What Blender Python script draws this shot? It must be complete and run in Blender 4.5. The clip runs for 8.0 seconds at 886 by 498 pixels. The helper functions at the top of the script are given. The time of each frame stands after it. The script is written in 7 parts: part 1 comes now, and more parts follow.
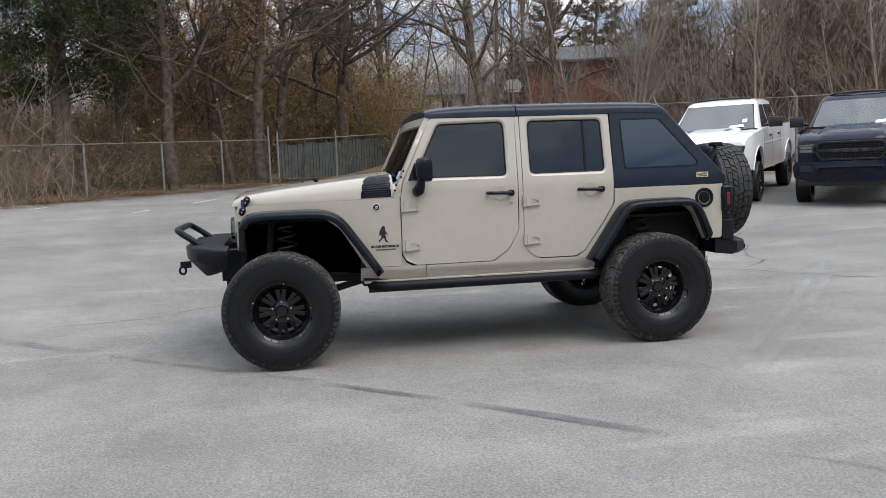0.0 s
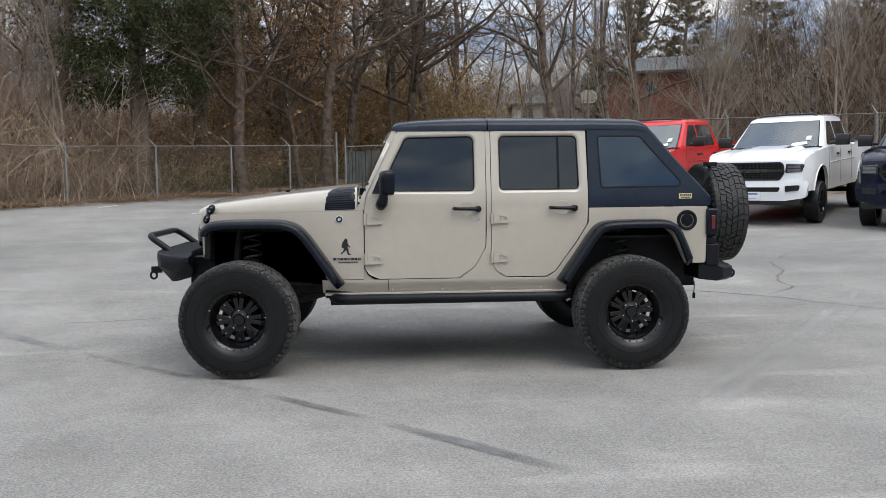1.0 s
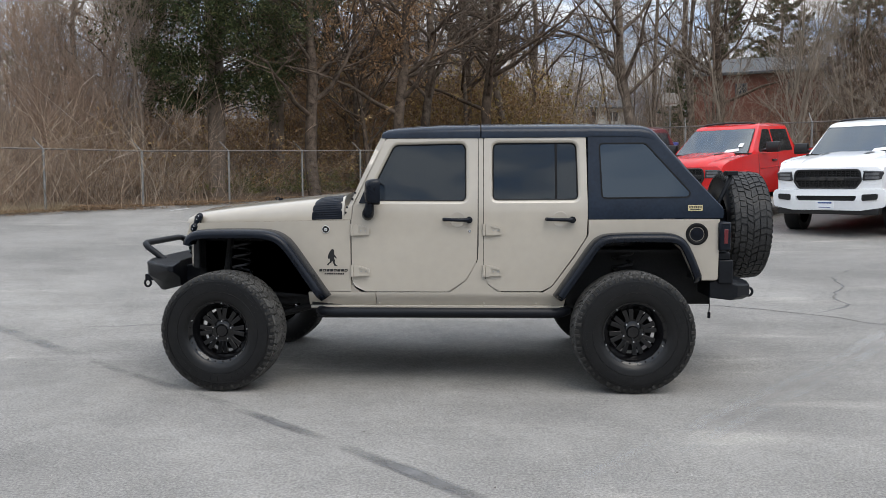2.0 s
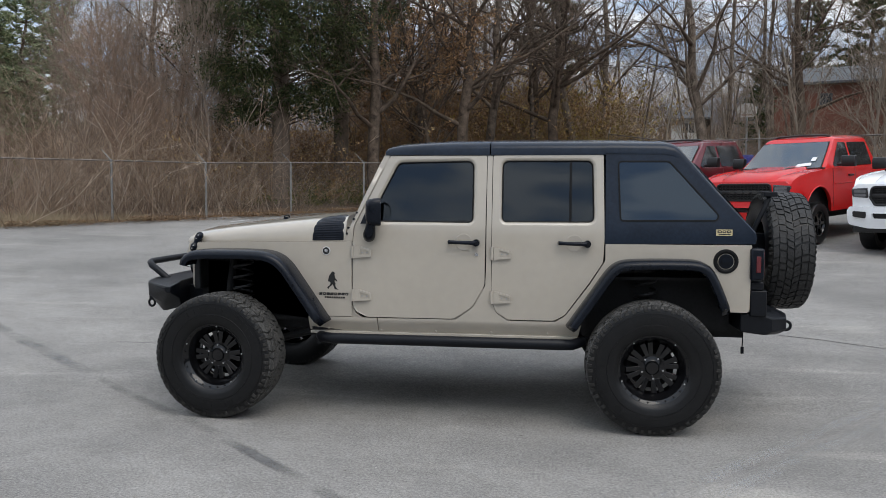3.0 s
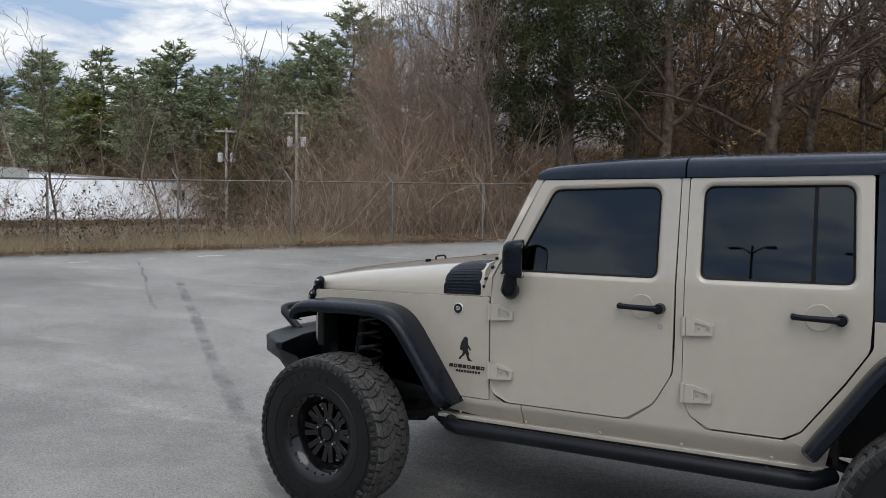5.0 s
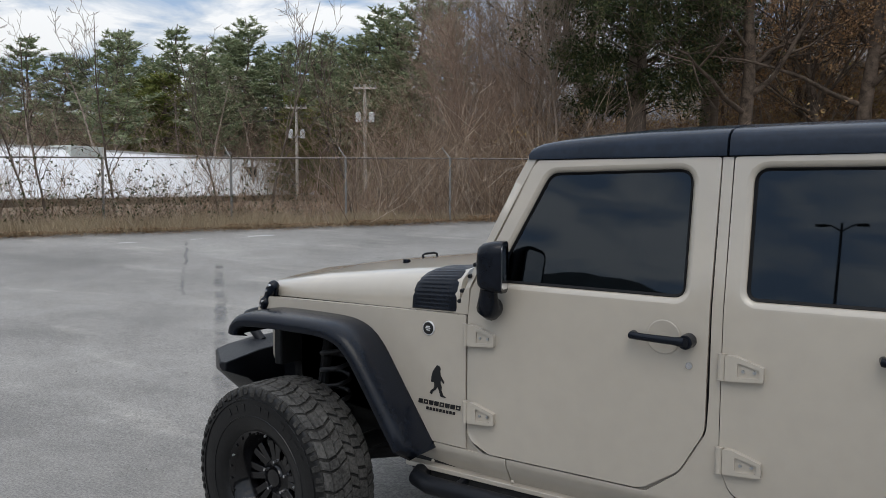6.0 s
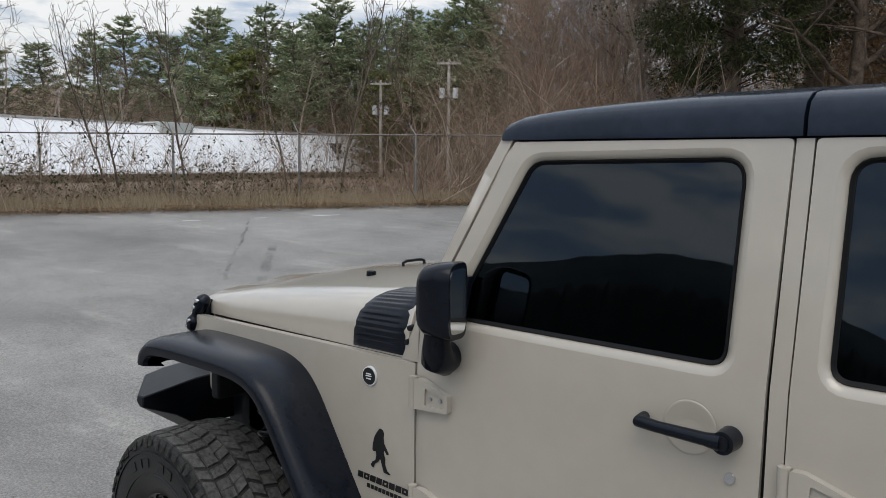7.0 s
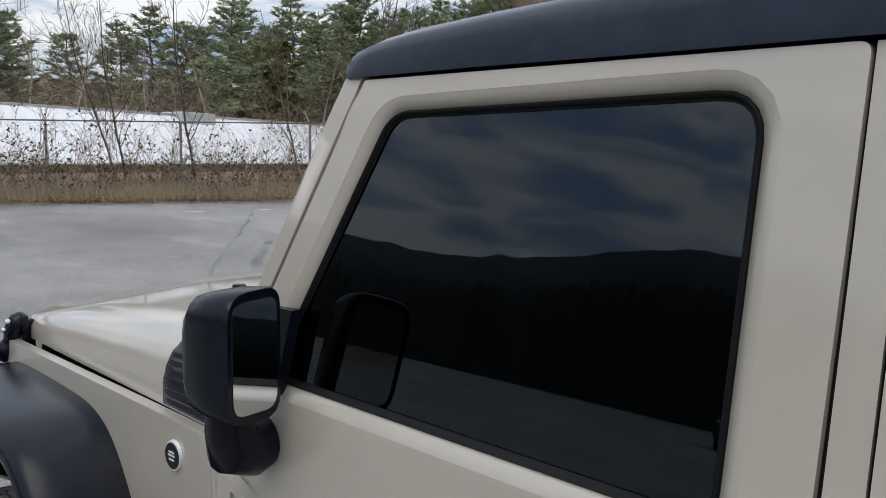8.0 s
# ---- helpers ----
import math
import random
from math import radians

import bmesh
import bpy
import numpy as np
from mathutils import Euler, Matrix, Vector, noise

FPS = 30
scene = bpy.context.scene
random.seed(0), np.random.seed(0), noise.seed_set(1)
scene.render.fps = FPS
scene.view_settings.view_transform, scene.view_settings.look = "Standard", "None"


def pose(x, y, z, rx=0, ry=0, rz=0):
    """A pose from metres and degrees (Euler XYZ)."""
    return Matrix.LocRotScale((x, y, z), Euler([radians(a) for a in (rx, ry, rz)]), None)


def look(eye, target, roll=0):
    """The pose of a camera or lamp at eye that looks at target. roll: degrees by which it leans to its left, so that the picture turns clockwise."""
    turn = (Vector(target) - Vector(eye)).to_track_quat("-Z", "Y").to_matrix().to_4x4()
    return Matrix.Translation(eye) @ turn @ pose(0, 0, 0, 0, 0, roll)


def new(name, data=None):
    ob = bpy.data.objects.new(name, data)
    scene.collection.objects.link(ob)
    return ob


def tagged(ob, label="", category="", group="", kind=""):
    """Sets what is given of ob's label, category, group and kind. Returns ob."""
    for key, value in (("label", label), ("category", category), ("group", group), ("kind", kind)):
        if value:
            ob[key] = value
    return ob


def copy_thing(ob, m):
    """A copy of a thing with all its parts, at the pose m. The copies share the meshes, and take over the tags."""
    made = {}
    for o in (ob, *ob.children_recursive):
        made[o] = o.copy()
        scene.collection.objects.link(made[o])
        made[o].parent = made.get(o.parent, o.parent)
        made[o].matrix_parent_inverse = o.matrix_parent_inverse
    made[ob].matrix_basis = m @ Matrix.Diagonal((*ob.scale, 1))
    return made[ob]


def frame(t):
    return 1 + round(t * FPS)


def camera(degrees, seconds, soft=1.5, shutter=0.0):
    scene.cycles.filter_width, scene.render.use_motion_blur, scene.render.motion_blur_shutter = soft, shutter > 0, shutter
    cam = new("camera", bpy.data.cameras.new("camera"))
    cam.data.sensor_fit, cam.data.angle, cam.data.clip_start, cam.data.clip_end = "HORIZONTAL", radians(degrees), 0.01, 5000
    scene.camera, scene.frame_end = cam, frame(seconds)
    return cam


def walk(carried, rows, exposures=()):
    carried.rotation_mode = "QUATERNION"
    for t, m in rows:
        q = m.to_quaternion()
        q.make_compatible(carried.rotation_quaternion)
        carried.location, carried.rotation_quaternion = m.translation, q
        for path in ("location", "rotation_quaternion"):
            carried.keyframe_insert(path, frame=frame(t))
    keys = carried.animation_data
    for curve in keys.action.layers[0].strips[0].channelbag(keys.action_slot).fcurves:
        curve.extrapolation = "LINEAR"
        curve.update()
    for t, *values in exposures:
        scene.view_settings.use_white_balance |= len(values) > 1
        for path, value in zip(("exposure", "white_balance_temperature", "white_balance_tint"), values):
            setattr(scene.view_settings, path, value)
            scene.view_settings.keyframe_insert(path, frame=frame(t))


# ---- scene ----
cam = camera(57.3, 8.0, soft=0.8)
PATH = [
    (0, (0.114, -6.921, 1.411), (0.473, -4.963, 1.219), -2.1),
    (0.5, (0.61, -6.936, 1.435), (0.883, -4.964, 1.253), -1.3),
    (1, (1.073, -6.932, 1.439), (1.217, -4.945, 1.271), -0.5),
    (1.2, (1.259, -6.914, 1.445), (1.325, -4.921, 1.281), -0.4),
    (2.5, (2.078, -6.467, 1.5), (1.932, -4.478, 1.349), -0.0),
    (3, (2.286, -6.257, 1.538), (2.022, -4.278, 1.407), 0.2),
    (3.5, (2.414, -5.89, 1.585), (2.094, -3.918, 1.497), -0.1),
    (4, (2.584, -5.475, 1.618), (2.045, -3.55, 1.57), -0.4),
    (4.5, (2.72, -5.01, 1.643), (1.869, -3.201, 1.588), 0.1),
    (4.7, (2.726, -4.802, 1.632), (1.812, -3.024, 1.565), 0.4),
    (5.8, (2.671, -3.584, 1.725), (1.557, -1.93, 1.58), -0.1),
    (6, (2.61, -3.377, 1.715), (1.47, -1.74, 1.562), 0.1),
    (6.5, (2.492, -2.876, 1.734), (1.279, -1.295, 1.557), 0.1),
    (7, (2.378, -2.353, 1.758), (1.07, -0.855, 1.548), 0.5),
    (7.5, (2.201, -1.901, 1.73), (0.892, -0.402, 1.537), 0.4),
    (8, (2.072, -1.498, 1.706), (0.713, -0.048, 1.479), 0.9),
]
EXPOSURES = [(0, 0.77, 6880, 10), (1.0, 0.76, 6860, 10), (2.5, 0.71, 6800, 10), (3.0, 0.47, 6760, 10), (3.5, 0.41, 6740, 10), (4.0, 0.4, 6740, 10), (4.5, 0.35, 6720, 10), (6.0, 0.28, 6760, 10), (7.0, 0.22, 6800, 10), (7.5, 0.18, 6740, 10), (8.0, 0.31, 6660, 10)]
walk(cam, [(t, look(eye, target, roll)) for t, eye, target, roll in PATH], EXPOSURES)

# world: broken overcast, sky texture seen through drifting cloud
SUN_EL, SUN_AZ = radians(56), radians(150)
world = bpy.data.worlds.new("world")
scene.world = world
world.use_nodes = True
wn, wl = world.node_tree.nodes, world.node_tree.links
bg = wn["Background"]
sky = wn.new("ShaderNodeTexSky")
sky.sky_type = "NISHITA"
sky.sun_disc = False
sky.sun_elevation, sky.sun_rotation = SUN_EL, SUN_AZ
cl = wn.new("ShaderNodeTexNoise")
cl.inputs["Scale"].default_value = 6.0
cl.inputs["Detail"].default_value = 7
cl.inputs["Roughness"].default_value = 0.58
cl.inputs["Distortion"].default_value = 0.4
cr = wn.new("ShaderNodeValToRGB")
cr.color_ramp.elements[0].position, cr.color_ramp.elements[0].color = 0.4, (3.1, 4.3, 6.3, 1)
cr.color_ramp.elements[1].position, cr.color_ramp.elements[1].color = 0.58, (8.8, 8.95, 9.2, 1)
mid = cr.color_ramp.elements.new(0.5)
mid.color = (5.9, 6.5, 7.4, 1)
mixw = wn.new("ShaderNodeMix")
mixw.data_type = "RGBA"
mixw.inputs[0].default_value = 0.82
cmap, ctc = wn.new("ShaderNodeMapping"), wn.new("ShaderNodeTexCoord")
cmap.inputs["Scale"].default_value = (1.0, 1.0, 3.6)
wl.new(ctc.outputs["Generated"], cmap.inputs["Vector"])
wl.new(cmap.outputs["Vector"], cl.inputs["Vector"])
wl.new(cl.outputs["Fac"], cr.inputs["Fac"])
wl.new(sky.outputs["Color"], mixw.inputs[6])
wl.new(cr.outputs["Color"], mixw.inputs[7])
sepw, grw, mulw = wn.new("ShaderNodeSeparateXYZ"), wn.new("ShaderNodeMapRange"), wn.new("ShaderNodeMix")
grw.inputs["To Min"].default_value, grw.inputs["To Max"].default_value = 0.6, 1.38
mulw.data_type, mulw.blend_type = "RGBA", "MULTIPLY"
mulw.inputs[0].default_value = 1.0
wl.new(ctc.outputs["Generated"], sepw.inputs[0])
wl.new(sepw.outputs["Z"], grw.inputs["Value"])
wl.new(mixw.outputs[2], mulw.inputs[6])
wl.new(grw.outputs["Result"], mulw.inputs[7])
wl.new(mulw.outputs[2], bg.inputs["Color"])
bg.inputs["Strength"].default_value = 0.131

sun = new("sun", bpy.data.lights.new("sun", "SUN"))
sun.data.energy, sun.data.angle, sun.data.color = 0.85, radians(40), (1.0, 0.96, 0.9)
sun.matrix_world = Matrix.LocRotScale((0, 0, 40), Euler((radians(90) - SUN_EL, 0, radians(180) - SUN_AZ)), None)

# ---- helpers of this scene ----
rng = random.Random(7)


def mat(name, color, rough=0.6, metal=0.0, var=0.12, scale=6.0, bump=0.0, bscale=40.0, coat=0.0, spec=0.5, color2=None):
    """Principled material with colour variation at two scales and fine relief."""
    m = bpy.data.materials.new(name)
    m.use_nodes = True
    n, l = m.node_tree.nodes, m.node_tree.links
    b = n["Principled BSDF"]
    tc = n.new("ShaderNodeTexCoord")
    n1, n2 = n.new("ShaderNodeTexNoise"), n.new("ShaderNodeTexNoise")
    n1.inputs["Scale"].default_value, n1.inputs["Detail"].default_value = scale, 6
    n2.inputs["Scale"].default_value, n2.inputs["Detail"].default_value = scale * 9, 4
    add = n.new("ShaderNodeMath")
    add.operation = "ADD"
    l.new(tc.outputs["Object"], n1.inputs["Vector"])
    l.new(tc.outputs["Object"], n2.inputs["Vector"])
    l.new(n1.outputs["Fac"], add.inputs[0])
    l.new(n2.outputs["Fac"], add.inputs[1])
    ramp = n.new("ShaderNodeValToRGB")
    c1 = [max(0, c * (1 - var)) for c in color]
    c2 = color2 or [min(1, c * (1 + var)) for c in color]
    ramp.color_ramp.elements[0].position, ramp.color_ramp.elements[0].color = 0.36, (*c1, 1)
    ramp.color_ramp.elements[1].position, ramp.color_ramp.elements[1].color = 0.64, (*c2, 1)
    half = n.new("ShaderNodeMath")
    half.operation = "MULTIPLY"
    half.inputs[1].default_value = 0.5
    l.new(add.outputs[0], half.inputs[0])
    l.new(half.outputs[0], ramp.inputs["Fac"])
    l.new(ramp.outputs["Color"], b.inputs["Base Color"])
    b.inputs["Roughness"].default_value = rough
    b.inputs["Metallic"].default_value = metal
    b.inputs["Specular IOR Level"].default_value = spec
    b.inputs["Coat Weight"].default_value = coat
    b.inputs["Coat Roughness"].default_value = 0.06
    if bump:
        nb, bp = n.new("ShaderNodeTexNoise"), n.new("ShaderNodeBump")
        nb.inputs["Scale"].default_value, nb.inputs["Detail"].default_value = bscale, 5
        bp.inputs["Strength"].default_value, bp.inputs["Distance"].default_value = bump, 0.01
        l.new(tc.outputs["Object"], nb.inputs["Vector"])
        l.new(nb.outputs["Fac"], bp.inputs["Height"])
        l.new(bp.outputs["Normal"], b.inputs["Normal"])
    return m


def leaf_mat(name, c1, c2, c3=None, rough=0.75):
    """Foliage whose colour wanders from leaf to leaf, with a little light passing through."""
    m = bpy.data.materials.new(name)
    m.use_nodes = True
    n, l = m.node_tree.nodes, m.node_tree.links
    b = n["Principled BSDF"]
    g = n.new("ShaderNodeNewGeometry")
    r = n.new("ShaderNodeValToRGB")
    r.color_ramp.elements[0].color, r.color_ramp.elements[1].color = (*c1, 1), (*c2, 1)
    if c3:
        r.color_ramp.elements.new(0.8).color = (*c2, 1)
        r.color_ramp.elements[2].color = (*c3, 1)
    l.new(g.outputs["Random Per Island"], r.inputs["Fac"])
    l.new(r.outputs["Color"], b.inputs["Base Color"])
    b.inputs["Roughness"].default_value = rough
    b.inputs["Specular IOR Level"].default_value = 0.2
    tr, mx = n.new("ShaderNodeBsdfTranslucent"), n.new("ShaderNodeMixShader")
    mx.inputs[0].default_value = 0.3
    l.new(r.outputs["Color"], tr.inputs["Color"])
    l.new(b.outputs[0], mx.inputs[1])
    l.new(tr.outputs[0], mx.inputs[2])
    l.new(mx.outputs[0], n["Material Output"].inputs["Surface"])
    return m


def glass_mat(name, tint, ior=1.5, gloss=(0.95, 0.97, 1)):
    """Thin tinted pane: clear tint below, mirror gloss by Fresnel above."""
    m = bpy.data.materials.new(name)
    m.use_nodes = True
    n, l = m.node_tree.nodes, m.node_tree.links
    n.remove(n["Principled BSDF"])
    t, gl, fr, mx = (n.new(k) for k in ("ShaderNodeBsdfTransparent", "ShaderNodeBsdfGlossy", "ShaderNodeFresnel", "ShaderNodeMixShader"))
    t.inputs["Color"].default_value = (*tint, 1)
    gl.inputs["Roughness"].default_value = 0.015
    gl.inputs["Color"].default_value = (*gloss, 1)
    fr.inputs["IOR"].default_value = ior
    l.new(fr.outputs[0], mx.inputs[0])
    l.new(t.outputs[0], mx.inputs[1])
    l.new(gl.outputs[0], mx.inputs[2])
    l.new(mx.outputs[0], n["Material Output"].inputs["Surface"])
    return m


def finish(me, smooth=35):
    for p in me.polygons:
        p.use_smooth = True
    me.set_sharp_from_angle(angle=radians(smooth))
    return me


def bmesh_to(name, bm, material, smooth=35):
    bmesh.ops.recalc_face_normals(bm, faces=bm.faces)
    me = bpy.data.meshes.new(name)
    bm.to_mesh(me)
    bm.free()
    me.materials.append(material)
    return finish(me, smooth)


def part(name, bm, material, parent, label="", smooth=35, bevel=0.0):
    """Links a bmesh, or a mesh that is ready, as one mesh object under a thing or part."""
    me = bmesh_to(name, bm, material, smooth) if isinstance(bm, bmesh.types.BMesh) else bm
    ob = new(name, me)
    ob.parent = parent
    if bevel:
        md = ob.modifiers.new("bevel", "BEVEL")
        md.width, md.segments, md.limit_method, md.angle_limit = bevel, 2, "ANGLE", radians(40)
    return tagged(ob, label)


def thing(name, label, category, group="", kind="", at=None):
    ob = new(name)
    ob.empty_display_size = 0.2
    if at is not None:
        ob.matrix_world = at
    return tagged(ob, label, category, group, kind)


def box(bm, x0, x1, y0, y1, z0, z1, m=None):
    v = bmesh.ops.create_cube(bm, size=1.0)["verts"]
    for q in v:
        q.co = Vector((x0 + (q.co.x + 0.5) * (x1 - x0), y0 + (q.co.y + 0.5) * (y1 - y0), z0 + (q.co.z + 0.5) * (z1 - z0)))
        if m is not None:
            q.co = m @ q.co
    return v


def cyl(bm, p0, p1, r0, r1=None, n=16):
    p0, p1 = Vector(p0), Vector(p1)
    r1 = r0 if r1 is None else r1
    d = p1 - p0
    q = d.to_track_quat("Z", "Y").to_matrix().to_4x4()
    return bmesh.ops.create_cone(bm, cap_ends=True, segments=n, radius1=r0, radius2=r1, depth=d.length, matrix=Matrix.Translation((p0 + p1) / 2) @ q)["verts"]


def tube(bm, pts, r, n=10, cap=True):
    """A pipe swept along points; r is one radius or one per point."""
    pts = [Vector(p) for p in pts]
    rr = r if isinstance(r, (list, tuple)) else [r] * len(pts)
    rings, up = [], None
    for i, p in enumerate(pts):
        d = (pts[min(i + 1, len(pts) - 1)] - pts[max(i - 1, 0)]).normalized()
        if up is None:
            up = d.orthogonal().normalized()
        side = d.cross(up).normalized()
        up = side.cross(d).normalized()
        rings.append([bm.verts.new(p + (math.cos(2 * math.pi * k / n) * up + math.sin(2 * math.pi * k / n) * side) * rr[i]) for k in range(n)])
    for a, b in zip(rings, rings[1:]):
        for k in range(n):
            bm.faces.new((a[k], a[(k + 1) % n], b[(k + 1) % n], b[k]))
    if cap:
        bm.faces.new(rings[0][::-1])
        bm.faces.new(rings[-1])


def loft(bm, sections, cap=True, closed=True):
    """Skin over rings of the same count of points."""
    rings = [[bm.verts.new(Vector(p)) for p in s] for s in sections]
    n = len(rings[0])
    for a, b in zip(rings, rings[1:]):
        for k in range(n if closed else n - 1):
            bm.faces.new((a[k], a[(k + 1) % n], b[(k + 1) % n], b[k]))
    if cap:
        bm.faces.new(rings[0][::-1])
        bm.faces.new(rings[-1])
    return rings


def lathe(bm, profile, n=48, axis="y"):
    """A turned body: profile of (radius, along) about the local axis."""
    rings = []
    for r, a in profile:
        ring = []
        for k in range(n):
            t = 2 * math.pi * k / n
            ring.append(bm.verts.new((r * math.cos(t), a, r * math.sin(t))))
        rings.append(ring)
    for a, b in zip(rings, rings[1:]):
        for k in range(n):
            bm.faces.new((a[k], a[(k + 1) % n], b[(k + 1) % n], b[k]))
    return rings


def rounded(pts, seg=5):
    """Polygon with rounded corners from (u, v, radius) rows."""
    out, n = [], len(pts)
    for i in range(n):
        p, a, b = Vector(pts[i][:2]), Vector(pts[i - 1][:2]), Vector(pts[(i + 1) % n][:2])
        r = pts[i][2] if len(pts[i]) > 2 else 0
        if r <= 0:
            out.append(tuple(p))
            continue
        da, db = (a - p).normalized(), (b - p).normalized()
        half = da.angle(db) / 2
        cut = min(r / math.tan(half), (a - p).length * 0.49, (b - p).length * 0.49)
        s, e = p + da * cut, p + db * cut
        for k in range(seg + 1):
            t = k / seg
            q = s.lerp(p, t).lerp(p.lerp(e, t), t)
            out.append(tuple(q))
    return out


def offset_loop(loop, d):
    """Loop moved inwards (d > 0) for a counter-clockwise or clockwise outline alike."""
    n = len(loop)
    area = sum(loop[i - 1][0] * loop[i][1] - loop[i][0] * loop[i - 1][1] for i in range(n))
    s = 1 if area > 0 else -1
    out = []
    for i in range(n):
        a, p, b = Vector(loop[i - 1]), Vector(loop[i]), Vector(loop[(i + 1) % n])
        e1, e2 = (p - a), (b - p)
        e1 = e1.normalized() if e1.length > 1e-6 else e2.normalized()
        e2 = e2.normalized() if e2.length > 1e-6 else e1
        n1, n2 = Vector((-e1.y, e1.x)) * s, Vector((-e2.y, e2.x)) * s
        m = (n1 + n2)
        m = m.normalized() if m.length > 1e-6 else n1
        k = d / max(0.5, m.dot(n1))
        out.append(tuple(p + m * k))
    return out


def sheet(bm, outer, holes, place, thick, cuts_z=(), cuts_x=()):
    """A plate with an outline and holes in (x, z), bent onto place(x, z) -> (point, inward) and given a thickness."""
    tmp = bmesh.new()
    for loop in [outer, *holes]:
        vs = [tmp.verts.new((u, 0, v)) for u, v in loop]
        for i in range(len(vs)):
            tmp.edges.new((vs[i - 1], vs[i]))
    bmesh.ops.triangle_fill(tmp, use_beauty=True, use_dissolve=False, edges=tmp.edges[:])
    for z in cuts_z:
        bmesh.ops.bisect_plane(tmp, geom=tmp.verts[:] + tmp.edges[:] + tmp.faces[:], plane_co=(0, 0, z), plane_no=(0, 0, 1))
    for x in cuts_x:
        bmesh.ops.bisect_plane(tmp, geom=tmp.verts[:] + tmp.edges[:] + tmp.faces[:], plane_co=(x, 0, 0), plane_no=(1, 0, 0))
    bmesh.ops.triangulate(tmp, faces=tmp.faces[:])
    tmp.verts.index_update()
    top, bot = [], []
    for v in tmp.verts:
        p, inward = place(v.co.x, v.co.z)
        top.append(bm.verts.new(p))
        bot.append(bm.verts.new(Vector(p) + Vector(inward) * thick))
    for f in tmp.faces:
        i = [v.index for v in f.verts]
        bm.faces.new([top[k] for k in i])
        bm.faces.new([bot[k] for k in reversed(i)])
    for e in tmp.edges:
        if len(e.link_faces) == 1:
            a, b = e.verts[0].index, e.verts[1].index
            bm.faces.new((top[a], top[b], bot[b], bot[a]))
    tmp.free()


def smoothstep(t):
    t = max(0.0, min(1.0, t))
    return t * t * (3 - 2 * t)


def ground_z(x, y):
    """Height of the lot, which climbs to its fences, and of the wooded bank behind it."""
    t = min(y - 0.9, 60.0)
    z = 0.053 * (t if t > 1.5 else max(0.0, (t + 1.5)) ** 2 / 6.0 if t > -1.5 else 0.0)
    near = smoothstep((y + 1) / 5)
    z += (0.013 * min(18.0, max(0.0, -x - 1)) + 0.02 * min(14.0, max(0.0, x - 3))) * near
    over = smoothstep((-0.69 * x + 0.72 * y - 17.4) / 3) * smoothstep((-x - 9) / 4)
    z += (min(z, 0.62) - z) * over
    far = math.hypot(x - 2, y + 3)
    if x < -20 and y > -30:
        z += 9.0 * smoothstep((far - 74) / 26)
    right = smoothstep((x + 12) / 10)
    back = min(24.0, max(0.0, y - 23.5))
    z += right * (0.16 - 0.095 * smoothstep((x - 3.0) / 5)) * back * smoothstep(back / 6)
    return z


# ---- materials ----
TAN = mat("tan_paint", (0.402, 0.364, 0.306), 0.3, 0, 0.035, 1.5, 0.02, 300, 0.9)
BLACK_TOP = mat("textured_black_hardtop", (0.0122, 0.0188, 0.0312), 0.2, 0, 0.2, 5, 0.03, 600, spec=0.22)
BLACK_PLASTIC = mat("black_plastic", (0.0042, 0.0062, 0.0108), 0.25, 0, 0.25, 5, 0.05, 350, spec=0.22)
BLACK_STEEL = mat("black_powder_coat", (0.005, 0.006, 0.0085), 0.42, 0, 0.3, 5, 0.08, 300, spec=0.22)
DUSTY_RUBBER = mat("dusty_shoulder_rubber", (0.022, 0.0215, 0.021), 0.85, 0, 0.3, 14, 0.3, 120, spec=0.15, color2=(0.05, 0.049, 0.046))
RUBBER = mat("tyre_rubber", (0.0042, 0.0045, 0.0052), 0.36, 0, 0.3, 6, 0.1, 120, spec=0.32, color2=(0.0085, 0.0086, 0.0091))
CLEAN_TREAD = mat("clean_tread_rubber", (0.018, 0.018, 0.0185), 0.6, 0, 0.3, 9, 0.25, 90, spec=0.35, color2=(0.034, 0.034, 0.034))
TREAD = mat("dusty_tread_rubber", (0.05, 0.0495, 0.048), 0.85, 0, 0.3, 9, 0.25, 90, spec=0.2, color2=(0.115, 0.112, 0.107))
RIM = mat("gloss_black_alloy", (0.0035, 0.0035, 0.0042), 0.13, 0.0, 0.2, 6, 0, coat=0.15, spec=0.4)
SEAL = mat("window_seal_rubber", (0.0035, 0.0035, 0.004), 0.55, 0, 0.2, 9, 0.05, spec=0.2)
DARK = mat("dark_underbody", (0.011, 0.011, 0.0115), 0.85, 0, 0.4, 6, 0.2)
CABIN = mat("charcoal_cabin_cloth", (0.01, 0.01, 0.011), 0.8, 0, 0.2, 8, 0.1)
SPRING = mat("dull_spring_steel", (0.024, 0.024, 0.026), 0.4, 0.3, 0.4, 8, 0.1)
CHROME = mat("bright_metal", (0.65, 0.66, 0.68), 0.22, 1.0, 0.05, 8)
MIRROR = mat("mirror_silver", (0.62, 0.64, 0.66), 0.02, 1.0, 0.0, 5)
STEEL = mat("galvanised_steel", (0.33, 0.34, 0.34), 0.55, 0.6, 0.2, 9, 0.1)
RED_LENS = mat("red_lamp_lens", (0.1, 0.006, 0.011), 0.15, 0, 0.1, 20, coat=0.6)
GOLD = mat("pale_gold_plate", (0.62, 0.52, 0.3), 0.4, 0.2, 0.08, 30)
INK = mat("black_vinyl", (0.005, 0.005, 0.0055), 0.55, 0, 0.1, 20)
